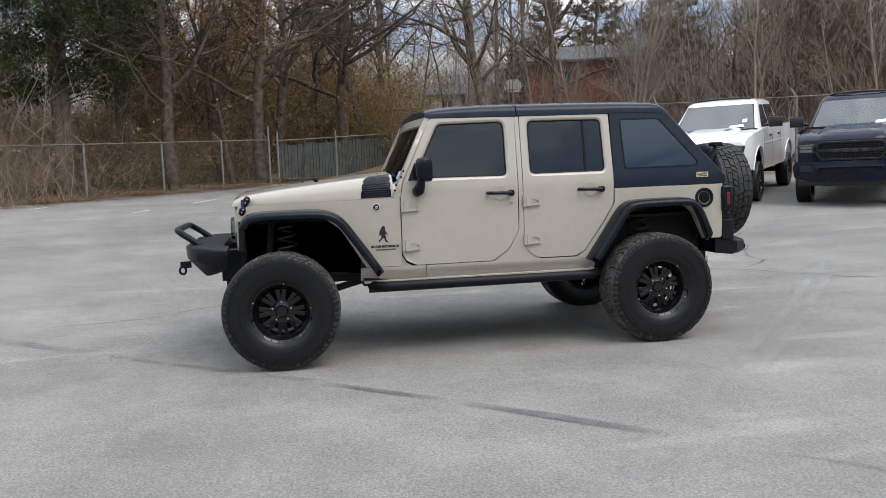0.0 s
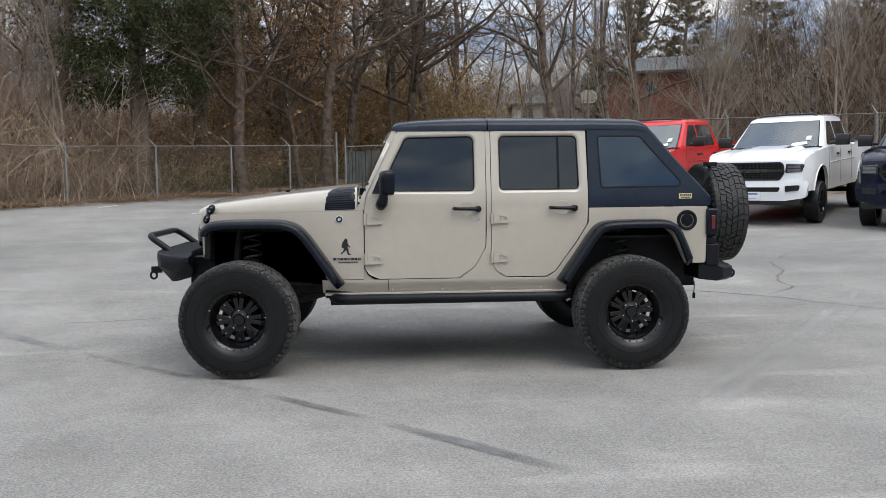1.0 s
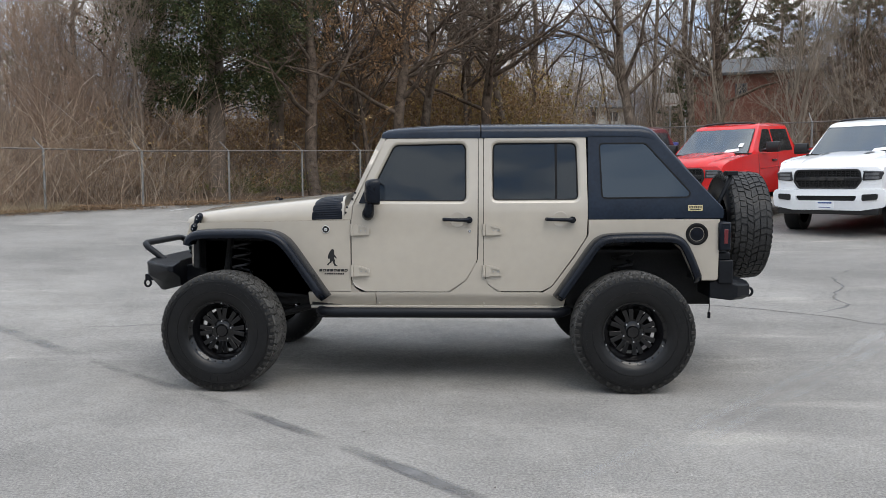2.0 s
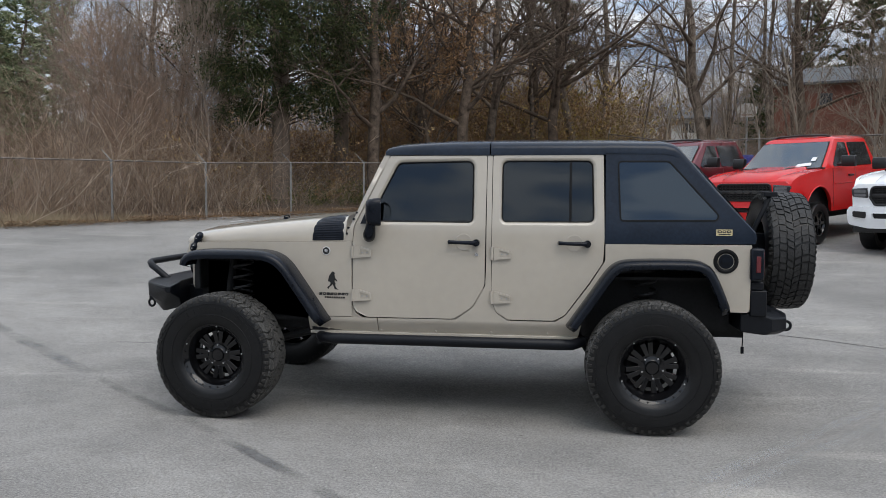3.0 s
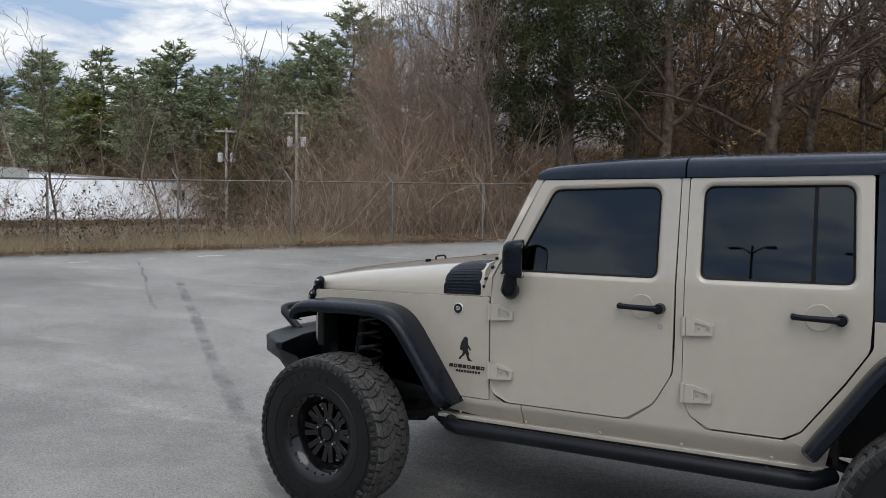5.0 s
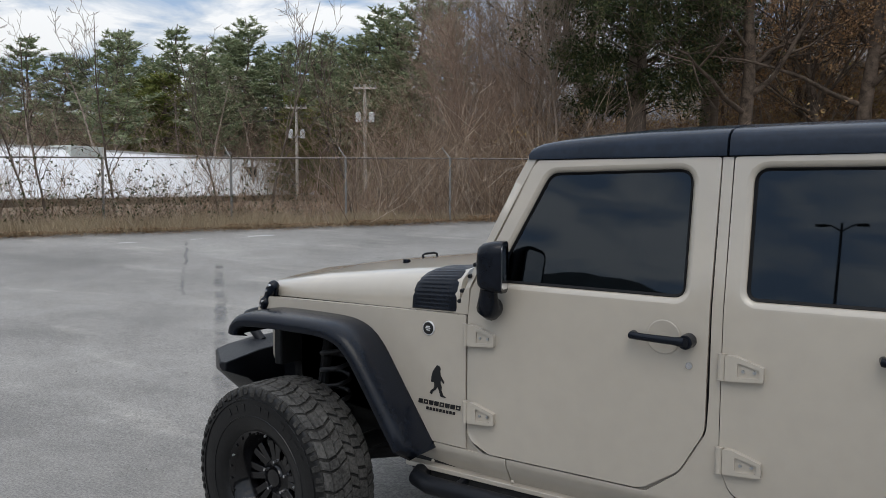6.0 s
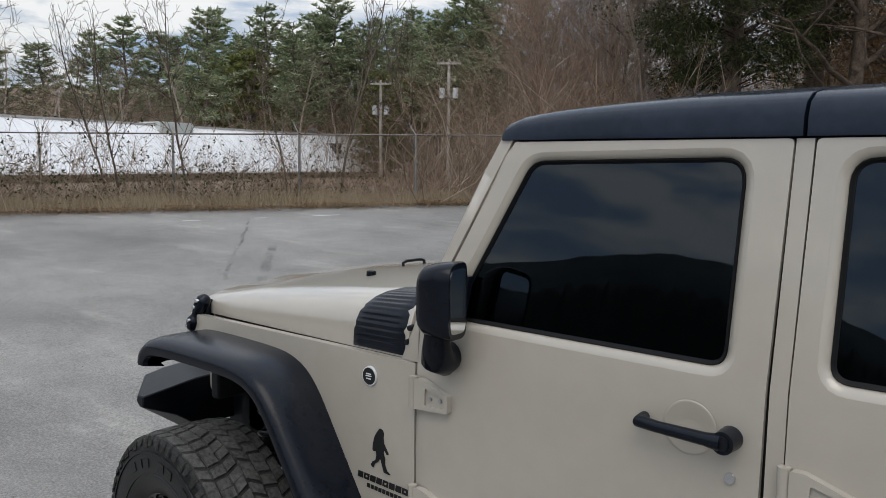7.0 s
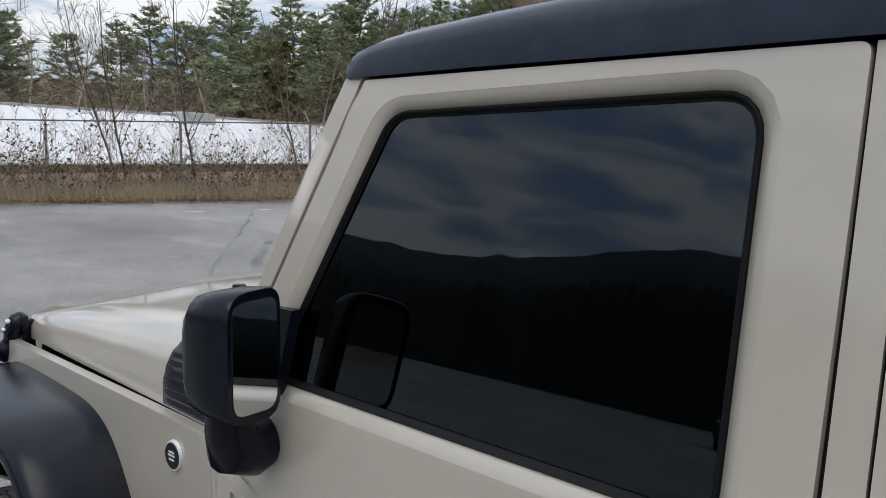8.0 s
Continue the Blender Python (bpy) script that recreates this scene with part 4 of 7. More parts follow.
    part("tread", me, None, ty, "chunky worn tread blocks")
    # raised sidewall lettering, as plain blocks, and a rib ring
    for half in (0, 1):
        for k in range(11):
            if k in (4, 7):
                continue
            a0 = half * math.pi + 0.5 + k * 0.16
            bm = bmesh.new()
            loft(bm, [[(r_ * math.cos(a), -yy, r_ * math.sin(a)) for r_, yy in ((0.318, 0.1565), (0.318, 0.1592), (0.348, 0.159), (0.348, 0.1558))] for a in (a0, a0 + 0.05, a0 + 0.1)])
            part("sidewall_bar", bm, RUBBER, ty)
    bm = bmesh.new()
    lathe(bm, [(0.366, -0.1545), (0.3665, -0.159), (0.3715, -0.1585), (0.373, -0.153)], 64)
    lathe(bm, [(0.292, -0.154), (0.293, -0.158), (0.297, -0.158), (0.299, -0.155)], 64)
    part("sidewall_rib", bm, RUBBER, ty, smooth=50)
    # rim
    bm = bmesh.new()
    lathe(bm, [(0.205, 0.12), (0.19, 0.05), (0.165, 0.0), (0.163, -0.03), (0.172, -0.055), (0.19, -0.092), (0.205, -0.118), (0.222, -0.130), (0.232, -0.134), (0.236, -0.126), (0.226, -0.115)], 48)
    rim = part("rim", bm, RIM, w, "gloss black alloy wheel", smooth=40)
    bm = bmesh.new()
    lathe(bm, [(0.15, 0.035), (0.12, 0.045), (0.001, 0.045)], 32)
    part("brake_disc", bm, DARK, w)
    bm = bmesh.new()
    for k in range(8):
        a = 2 * math.pi * k / 8
        for da in (-0.15, 0.15):
            m = Matrix.Rotation(-(a), 4, "Y")
            p0 = Vector((0.075, -0.034, 0.011 * (1 if da > 0 else -1)))
            p1 = Vector((0.168 * math.cos(da), -0.05, 0.168 * math.sin(da)))
            d = (p1 - p0).normalized()
            sd = Vector((-d.z, 0, d.x)) * 0.0145
            sd2 = sd * 1.25
            up, dn = Vector((0, -0.012, 0)), Vector((0, 0.02, 0))
            loft(bm, [[m @ (p0 + sd + up), m @ (p0 - sd + up), m @ (p0 - sd + dn), m @ (p0 + sd + dn)], [m @ (p1 + sd2 + up * 0.6), m @ (p1 - sd2 + up * 0.6), m @ (p1 - sd2 + dn), m @ (p1 + sd2 + dn)]])
    part("spoke", bm, RIM, rim, bevel=0.003)
    bm = bmesh.new()
    lathe(bm, [(0.092, 0.0), (0.098, -0.03), (0.09, -0.042), (0.052, -0.044), (0.043, -0.05), (0.038, -0.062), (0.001, -0.064)], 32)
    hub = part("hub", bm, RIM, rim, smooth=40)
    for k in range(5):
        a = 2 * math.pi * (k + 0.25) / 5
        bm = bmesh.new()
        cyl(bm, (0.07 * math.cos(a), -0.04, 0.07 * math.sin(a)), (0.07 * math.cos(a), -0.06, 0.07 * math.sin(a)), 0.009, 0.0065, 6)
        part("wheel_nut", bm, CHROME, rim)
    for k in range(24):
        a = 2 * math.pi * (k + 0.5) / 24
        bm = bmesh.new()
        cyl(bm, (0.212 * math.cos(a), -0.118, 0.212 * math.sin(a)), (0.212 * math.cos(a), -0.131, 0.212 * math.sin(a)), 0.0055, 0.005, 6)
        part("rim_bolt", bm, RIM if k % 5 else STEEL, rim)
    return w


master = build_wheel()
master.parent = suv
master.matrix_basis = pose(0, -0.872, 0.429, 0, 0, -3.5)
wheels = [copy_thing(master, m) for m in (pose(2.946, -0.872, 0.429, 0, 31, 0), pose(0, 0.872, 0.429, 0, 12, 176.5), pose(2.946, 0.872, 0.429, 0, 50, 180), pose(3.945, 0.0, 1.145, 0, 17, 90))]
wheels[-1].name = "spare_wheel"
tagged(wheels[-1], "spare all-terrain wheel on the tail carrier")
for ob in wheels[-1].children_recursive:
    if ob.name.startswith("tread"):
        ob.data = ob.data.copy()
        ob.data.materials[0] = CLEAN_TREAD
    elif ob.name.startswith("tyre"):
        ob.data = ob.data.copy()
        ob.data.materials[1] = RUBBER
# spare carrier
bm = bmesh.new()
box(bm, 3.58, 3.86, -0.12, 0.12, 1.02, 1.27)
tube(bm, [(3.6, -0.30, 1.0), (3.72, -0.30, 1.35), (3.80, -0.29, 1.52), (3.80, -0.27, 1.56)], 0.018, 8)
box(bm, 3.76, 3.85, -0.33, -0.24, 1.54, 1.575)
part("spare_carrier", bm, BLACK_STEEL, suv, bevel=0.006)

# ---- ground: one sheet, asphalt inside the lot, leaf litter on the bank ----
def ground_material():
    m = bpy.data.materials.new("ground_surface")
    m.use_nodes = True
    n, l = m.node_tree.nodes, m.node_tree.links
    b = n["Principled BSDF"]
    tc = n.new("ShaderNodeTexCoord")

    def noise_node(scale, detail=5, rough=0.55, vec=None):
        q = n.new("ShaderNodeTexNoise")
        q.inputs["Scale"].default_value, q.inputs["Detail"].default_value, q.inputs["Roughness"].default_value = scale, detail, rough
        l.new(vec or tc.outputs["Object"], q.inputs["Vector"])
        return q.outputs["Fac"]

    def ramp(fac, *stops):
        r = n.new("ShaderNodeValToRGB")
        for i, (p, c) in enumerate(stops):
            e = r.color_ramp.elements[i] if i < 2 else r.color_ramp.elements.new(p)
            e.position, e.color = p, (*c, 1)
        l.new(fac, r.inputs["Fac"])
        return r.outputs["Color"]

    def mix(fac, a, c, kind="MIX"):
        q = n.new("ShaderNodeMix")
        q.data_type, q.blend_type = "RGBA", kind
        for sock, val in ((q.inputs[0], fac), (q.inputs[6], a), (q.inputs[7], c)):
            if isinstance(val, float):
                sock.default_value = val
            else:
                l.new(val, sock)
        return q.outputs[2]

    stretch = n.new("ShaderNodeMapping")
    stretch.inputs["Rotation"].default_value = (0, 0, radians(-14))
    stretch.inputs["Scale"].default_value = (0.35, 1.6, 1)
    l.new(tc.outputs["Object"], stretch.inputs["Vector"])
    base = ramp(noise_node(0.22, 8, 0.6), (0.3, (0.172, 0.166, 0.156)), (0.7, (0.298, 0.287, 0.27)))
    streak = ramp(noise_node(0.55, 6, 0.6, stretch.outputs["Vector"]), (0.33, (0.64, 0.64, 0.65)), (0.66, (1.16, 1.16, 1.15)))
    patch = ramp(noise_node(1.7, 4), (0.35, (0.68, 0.68, 0.685)), (0.65, (1.12, 1.12, 1.115)))
    grain = ramp(noise_node(62, 4, 0.85), (0.36, (0.38, 0.38, 0.38)), (0.64, (1.6, 1.585, 1.56)))
    mottle = ramp(noise_node(14, 5, 0.65), (0.36, (0.9, 0.9, 0.9)), (0.66, (1.08, 1.08, 1.08)))
    asphalt = mix(0.8, mix(0.6, mix(0.8, mix(1.0, base, streak, "MULTIPLY"), patch, "MULTIPLY"), mix(1.0, base, grain, "MULTIPLY")), mottle, "MULTIPLY")
    scuff = ramp(noise_node(1.15, 3, 0.5, stretch.outputs["Vector"]), (0.6, (1, 1, 1)), (0.68, (1.22, 1.21, 1.19)))
    asphalt = mix(1.0, asphalt, scuff, "MULTIPLY")
    litter = ramp(noise_node(2.2, 8, 0.7), (0.33, (0.085, 0.062, 0.044)), (0.66, (0.26, 0.19, 0.13)))
    fine = ramp(noise_node(30, 5, 0.7), (0.35, (0.5, 0.45, 0.42)), (0.65, (1.4, 1.3, 1.2)))
    litter = mix(0.8, litter, fine, "MULTIPLY")
    # signed distance beyond the two fence lines
    def beyond(nx, ny, d):
        dot = n.new("ShaderNodeVectorMath")
        dot.operation = "DOT_PRODUCT"
        dot.inputs[1].default_value = (nx, ny, 0)
        l.new(tc.outputs["Object"], dot.inputs[0])
        sub = n.new("ShaderNodeMath")
        sub.operation = "SUBTRACT"
        sub.inputs[1].default_value = d
        l.new(dot.outputs["Value"], sub.inputs[0])
        return sub.outputs[0]

    mx = n.new("ShaderNodeMath")
    mx.operation = "MAXIMUM"
    l.new(beyond(-0.69, 0.72, 16.55), mx.inputs[0])
    l.new(beyond(0.67, 0.74, 20.3), mx.inputs[1])
    wob = n.new("ShaderNodeMath")
    wob.operation = "MULTIPLY_ADD"
    wob.inputs[1].default_value = 1.6
    l.new(noise_node(1.3, 6, 0.65), wob.inputs[0])
    l.new(mx.outputs[0], wob.inputs[2])
    edge = ramp(wob.outputs[0], (0.72, (0, 0, 0)), (0.95, (1, 1, 1)))
    l.new(mix(edge, asphalt, litter), b.inputs["Base Color"])
    b.inputs["Roughness"].default_value = 0.86
    b.inputs["Specular IOR Level"].default_value = 0.35
    bp = n.new("ShaderNodeBump")
    bp.inputs["Strength"].default_value, bp.inputs["Distance"].default_value = 0.35, 0.006
    l.new(noise_node(110, 3, 0.7), bp.inputs["Height"])
    l.new(bp.outputs["Normal"], b.inputs["Normal"])
    return m


GROUND = ground_material()


def axis_steps(lo, hi, fine):
    far = [1.0]
    while far[-1] < 420:
        far.append(far[-1] * 1.35 + 1)
    return sorted({round(lo - f, 2) for f in far} | {round(lo + k * fine, 2) for k in range(int((hi - lo) / fine) + 1)} | {round(hi + f, 2) for f in far})


gx, gy = axis_steps(-48, 42, 1.0), axis_steps(-14, 62, 0.5)
gv = [(x, y, ground_z(x, y)) for y in gy for x in gx]
nx_ = len(gx)
gf = [(j * nx_ + i, j * nx_ + i + 1, (j + 1) * nx_ + i + 1, (j + 1) * nx_ + i) for j in range(len(gy) - 1) for i in range(nx_ - 1)]
me = bpy.data.meshes.new("ground")
me.from_pydata(gv, [], gf)
me.materials.append(GROUND)
finish(me, 60)
ground = tagged(new("ground", me), "worn grey asphalt lot edged by brown leaf litter", "ground", kind="structure")

# ---- chain-link fence with angled arms, slatted run, gate posts ----
FENCE = [(-26.6, -0.5), (-24.25, 1.95), (-21.85, 4.33), (-19.38, 6.67), (-16.64, 8.86), (-14.02, 10.85), (-11.62, 12.61), (-9.47, 14.29), (-7.56, 16.0), (-5.67, 17.92), (-3.8, 19.73), (-2.12, 21.33), (-0.6, 22.84)]
SLATS = [(-0.3, 23.15), (1.9, 25.25), (4.4, 27.57)]
BACK = [(4.57, 27.57), (6.6, 23.6), (8.6, 19.9), (11.3, 16.7), (14.1, 13.8), (16.3, 11.8), (18.5, 9.7), (20.8, 7.6), (23.0, 5.5), (26.0, 2.7), (29.0, 0.0)]
WIRE = mat("weathered_wire", (0.16, 0.155, 0.148), 0.65, 0.2, 0.25, 9)
RAIL = mat("weathered_pipe", (0.2, 0.195, 0.185), 0.6, 0.2, 0.3, 6, 0.1)
RUSTY = mat("rust_stained_pipe", (0.12, 0.1, 0.09), 0.7, 0.2, 0.3, 3, 0.1, color2=(0.24, 0.215, 0.195))
OLD_WOOD = mat("grey_weathered_boards", (0.062, 0.068, 0.062), 0.85, 0, 0.4, 4, 0.3, 60)


def fence_run(line, least, label, arm=True, level=0.0):
    """Posts, top rail and wire; the rail stays at the given level where the ground falls away."""
    f = thing("chain_link_fence", label, "fence")

    def tall(x, y):
        return max(least, level - ground_z(x, y))

    for i, (x, y) in enumerate(line):
        z, height = ground_z(x, y), tall(x, y)
        bm = bmesh.new()
        cyl(bm, (x, y, z - 0.1), (x, y, z + height), 0.032, 0.032, 10)
        cyl(bm, (x, y, z + height), (x, y, z + height + 0.03), 0.036, 0.02, 10)
        post = part("post", bm, RAIL, f)
        if arm:
            a, b = Vector(line[max(0, i - 1)]), Vector(line[min(len(line) - 1, i + 1)])
            d = (b - a).normalized()
            bm = bmesh.new()
            tube(bm, [(x, y, z + height), (x - d.x * 0.12 - d.y * 0.1, y - d.y * 0.12 + d.x * 0.1, z + height + 0.17), (x - d.x * 0.2 - d.y * 0.2, y - d.y * 0.2 + d.x * 0.2, z + height + 0.3)], [0.02, 0.016, 0.012], 6)
            part("arm", bm, RAIL, post)
    for (x0, y0), (x1, y1) in zip(line, line[1:]):
        z0, z1 = ground_z(x0, y0), ground_z(x1, y1)
        bm = bmesh.new()
        h0, h1 = tall(x0, y0), tall(x1, y1)
        tube(bm, [(x0, y0, z0 + h0), (x1, y1, z1 + h1)], 0.02, 8)
        part("top_rail", bm, RUSTY, f)
        # woven wire: two families of slanting strands
        L = math.hypot(x1 - x0, y1 - y0)
        ux, uy = (x1 - x0) / L, (y1 - y0) / L
        H, st = least - 0.05, 0.075
        verts, faces = [], []
        for sgn in (1, -1):
            for k in range(int((L + H) / st) + 1):
                u0 = k * st - (H if sgn > 0 else 0)
                a, b = (u0, 0.03), (u0 + sgn * H, H + 0.03)
                pts = []
                for (u, v) in (a, b):
                    pts.append([u, v])
                lo, hi = (pts[0], pts[1]) if sgn > 0 else (pts[1], pts[0])
                t0 = max(0.0, (0 - lo[0]) / (hi[0] - lo[0]))
                t1 = min(1.0, (L - lo[0]) / (hi[0] - lo[0]))
                if t1 <= t0:
                    continue
                i = len(verts)
                for t in (t0, t1):
                    u = lo[0] + (hi[0] - lo[0]) * t
                    v = lo[1] + (hi[1] - lo[1]) * t
                    zz = z0 + (z1 - z0) * u / L + v * (h0 + (h1 - h0) * u / L) / least
                    for ox, oz in ((0.0015, 0.0), (-0.0008, 0.0014), (-0.0008, -0.0014)):
                        verts.append((x0 + ux * u - uy * ox, y0 + uy * u + ux * ox, zz + oz))
                faces.extend([(i + q, i + (q + 1) % 3, i + 3 + (q + 1) % 3, i + 3 + q) for q in range(3)])
        me = bpy.data.meshes.new("wire_mesh")
        me.from_pydata(verts, [], faces)
        me.materials.append(WIRE)
        part("wire_mesh", me, None, f)
    return f


fence_run(FENCE, 1.57, "galvanised chain-link fence with angled post arms along the woods", level=2.455)
fence_run(BACK, 2.2, "grey chain-link fence behind the parked pickup trucks", arm=True)
# run of grey boards behind a rail, beside two gate posts
slat_fence = thing("board_fence", "grey weathered board fence between tall steel gate posts", "fence")
for (x0, y0), (x1, y1) in zip(SLATS, SLATS[1:]):
    L = math.hypot(x1 - x0, y1 - y0)
    n = int(L / 0.16)
    for k in range(n):
        u = (k + 0.5) / n
        x, y = x0 + (x1 - x0) * u, y0 + (y1 - y0) * u
        z = ground_z(x, y)
        h = ground_z(-0.3, 23.15) + 1.36 + 0.055 * math.hypot(x + 0.3, y - 23.15) - z + rng.uniform(-0.03, 0.03)
        bm = bmesh.new()
        box(bm, -0.07, 0.07, -0.012, 0.012, -0.05, h, pose(x, y, z, 0, rng.uniform(-1, 1), math.degrees(math.atan2(y1 - y0, x1 - x0))))
        part("board", bm, OLD_WOOD, slat_fence)
    bm = bmesh.new()
    tube(bm, [(x, y - 0.06, ground_z(-0.3, 23.15) + 1.52 + 0.055 * math.hypot(x + 0.3, y - 23.15)) for x, y in ((x0, y0), (x1, y1))], 0.022, 8)
    part("top_rail", bm, RAIL, slat_fence)
for x, y, h in ((-0.6, 22.84, 2.0), (-0.3, 23.15, 1.85), (1.9, 25.25, 1.8), (4.4, 27.5, 1.8)):
    bm = bmesh.new()
    top = ground_z(-0.3, 23.15) + h + 0.055 * math.hypot(x + 0.3, y - 23.15)
    cyl(bm, (x, y - 0.07, ground_z(x, y) - 0.1), (x, y - 0.07, top), 0.04, 0.04, 10)
    part("gate_post", bm, RAIL, slat_fence)

# ---- woods ----
BARK = mat("grey_brown_bark", (0.05, 0.037, 0.028), 0.9, 0, 0.45, 5, 0.7, 22, spec=0.2, color2=(0.23, 0.182, 0.144))
BARK_PALE = mat("pale_sapling_bark", (0.23, 0.19, 0.15), 0.85, 0, 0.3, 4, 0.3, 30, spec=0.2)
BARK_DARK = mat("dark_bark", (0.042, 0.03, 0.022), 0.9, 0, 0.45, 5, 0.9, 16, spec=0.2, color2=(0.165, 0.124, 0.094))
TWIG = leaf_mat("brown_twigs", (0.18, 0.127, 0.09), (0.5, 0.375, 0.275), (0.66, 0.56, 0.46))
TWIG_RED = leaf_mat("russet_twigs", (0.2, 0.125, 0.085), (0.52, 0.345, 0.235), (0.62, 0.5, 0.39))
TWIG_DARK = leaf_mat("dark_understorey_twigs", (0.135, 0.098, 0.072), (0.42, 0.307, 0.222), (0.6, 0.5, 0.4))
DRY = leaf_mat("dry_grass", (0.26, 0.2, 0.13), (0.52, 0.43, 0.3))
AUTUMN = leaf_mat("late_autumn_leaves", (0.19, 0.11, 0.06), (0.47, 0.3, 0.15), (0.66, 0.5, 0.21))
PRIVET = leaf_mat("winter_green_leaves", (0.05, 0.07, 0.025), (0.13, 0.15, 0.06))
CEDAR = leaf_mat("cedar_sprays", (0.025, 0.037, 0.018), (0.078, 0.093, 0.038), (0.17, 0.16, 0.07))
PINE = leaf_mat("pine_needles", (0.1, 0.14, 0.078), (0.34, 0.385, 0.225), (0.52, 0.53, 0.35))
OLIVE = leaf_mat("olive_conifer_sprays", (0.078, 0.098, 0.026), (0.221, 0.234, 0.065))
LITTER = leaf_mat("fallen_leaves", (0.13, 0.075, 0.04), (0.36, 0.24, 0.14))


def tubes_mesh(name, lines, material):
    """One mesh of tapered stems: lines of (points, radii, sides)."""
    verts, faces = [], []
    for pts, radii, n in lines:
        i0 = len(verts)
        up = Vector((0.31, 0.95, 0.05))
        for k, p in enumerate(pts):
            d = (pts[min(k + 1, len(pts) - 1)] - pts[max(k - 1, 0)])
            d = d.normalized() if d.length > 1e-6 else Vector((0, 0, 1))
            a = d.cross(up)
            a = a.normalized() if a.length > 1e-3 else Vector((1, 0, 0))
            b = d.cross(a)
            for q in range(n):
                t = 2 * math.pi * q / n
                verts.append(p + (a * math.cos(t) + b * math.sin(t)) * radii[k])
        for k in range(len(pts) - 1):
            for q in range(n):
                u, v = i0 + k * n + q, i0 + k * n + (q + 1) % n
                faces.append((u, v, v + n, u + n))
    me = bpy.data.meshes.new(name)
    me.from_pydata([tuple(v) for v in verts], [], faces)
    me.materials.append(material)
    for p in me.polygons:
        p.use_smooth = True
    return me


def blades_mesh(name, blades, material):
    """One mesh of small leaves: rows of (centre, direction, side, length, width)."""
    verts, faces = [], []
    for c, d, s, l, w in blades:
        i = len(verts)
        verts.extend([c - s * w * 0.5, c + d * l * 0.5 - s * w * 0.15, c + d * l, c + s * w * 0.5])
        faces.append((i, i + 1, i + 2, i + 3))
    me = bpy.data.meshes.new(name)
    me.from_pydata([tuple(v) for v in verts], [], faces)
    me.materials.append(material)
    return me


def rand_dir(r, zlo=-1.0, zhi=1.0):
    z, t = r.uniform(zlo, zhi), r.uniform(0, 2 * math.pi)
    q = math.sqrt(max(0, 1 - z * z))
    return Vector((q * math.cos(t), q * math.sin(t), z))


def branching(r, height, r0, first=0.3, kids=(15, 7, 5), angle=(35, 65), reach=0.42, lean=0.05, wiggle=0.16, lift=0.08):
    """Stems of a bare broad-leaved tree."""
    out = []

    def grow(p, d, L, rad, depth):
        n = (9, 5, 3, 1)[depth]
        pts, rr = [p], [rad]
        for k in range(n):
            d = (d + rand_dir(r) * (wiggle * (0.6 if depth == 0 else 1.0)) + Vector((0, 0, lift if depth else 0.03))).normalized()
            p = p + d * L / n
            pts.append(p)
            rr.append(max(0.0045, rad * (1 - 0.8 * (k + 1) / n)))
        out.append((pts, rr, (8, 5, 3, 3)[depth]))
        if depth < len(kids):
            for c in range(kids[depth]):
                f = r.uniform(first if depth == 0 else 0.2, 0.98)
                i = min(n - 1, int(f * n))
                q = pts[i].lerp(pts[i + 1], f * n - i)
                dd = (pts[i + 1] - pts[i]).normalized()
                side = dd.cross(rand_dir(r))
                side = side.normalized() if side.length > 1e-3 else Vector((1, 0, 0))
                a = radians(r.uniform(*angle))
                nd = dd * math.cos(a) + side * math.sin(a)
                rc = max(0.005, rr[i] * r.uniform(0.35, 0.6))
                grow(q, nd, L * reach * r.uniform(0.65, 1.15) * (1 - 0.35 * f if depth == 0 else 1), rc, depth + 1)

    grow(Vector((0, 0, -0.15)), (Vector((0, 0, 1)) + rand_dir(r, -0.1, 0.1) * lean).normalized(), height, r0, 0)
    return out


def bare_tree(seed, height, r0, material, label, **kw):
    r = random.Random(seed)
    lines = branching(r, height, r0, **kw)
    t = thing("bare_tree", label, "tree", group="bare trees in the woods")
    part("trunk", tubes_mesh("trunk", lines[:1], material), None, t)
    tagged(part("crown", tubes_mesh("crown", lines[1:], material), None, t), kind="stuff")
    return t


def plant(master, spots, r, smin=0.85, smax=1.15):
    """The master at the first spot, copies at the others."""
    for k, (x, y) in enumerate(spots):
        s = r.uniform(smin, smax)
        m = pose(x, y, ground_z(x, y) - 0.02, r.uniform(-2, 2), r.uniform(-2, 2), r.uniform(0, 360)) @ Matrix.Diagonal((s, s, s, 1))
        if k == 0:
            master.matrix_world = m
        else:
            ob = copy_thing(master, m)
            ob.matrix_basis = m


wr = random.Random(21)
OAK_LABEL = "leafless grey-brown tree with wide limbs in the winter woods"
TALL_LABEL = "tall slim leafless tree standing in the winter woods"
SAP_LABEL = "pale-barked leafless sapling standing behind the fence"
oak_a = bare_tree(1, 13.5, 0.24, BARK_DARK, OAK_LABEL, first=0.2, kids=(17, 9, 6), reach=0.46, wiggle=0.3, angle=(35, 80), lift=0.06, lean=0.25)
oak_b = bare_tree(2, 15, 0.21, BARK, OAK_LABEL, first=0.22, kids=(18, 9, 6), reach=0.42, wiggle=0.28, angle=(35, 80), lift=0.06, lean=0.2)
tall_a = bare_tree(3, 16, 0.12, BARK, TALL_LABEL, first=0.2, kids=(20, 8, 5), reach=0.34, wiggle=0.26, angle=(35, 80))
tall_b = bare_tree(4, 14, 0.085, BARK_DARK, TALL_LABEL, first=0.22, kids=(20, 7, 5), reach=0.3, wiggle=0.26, angle=(35, 75))
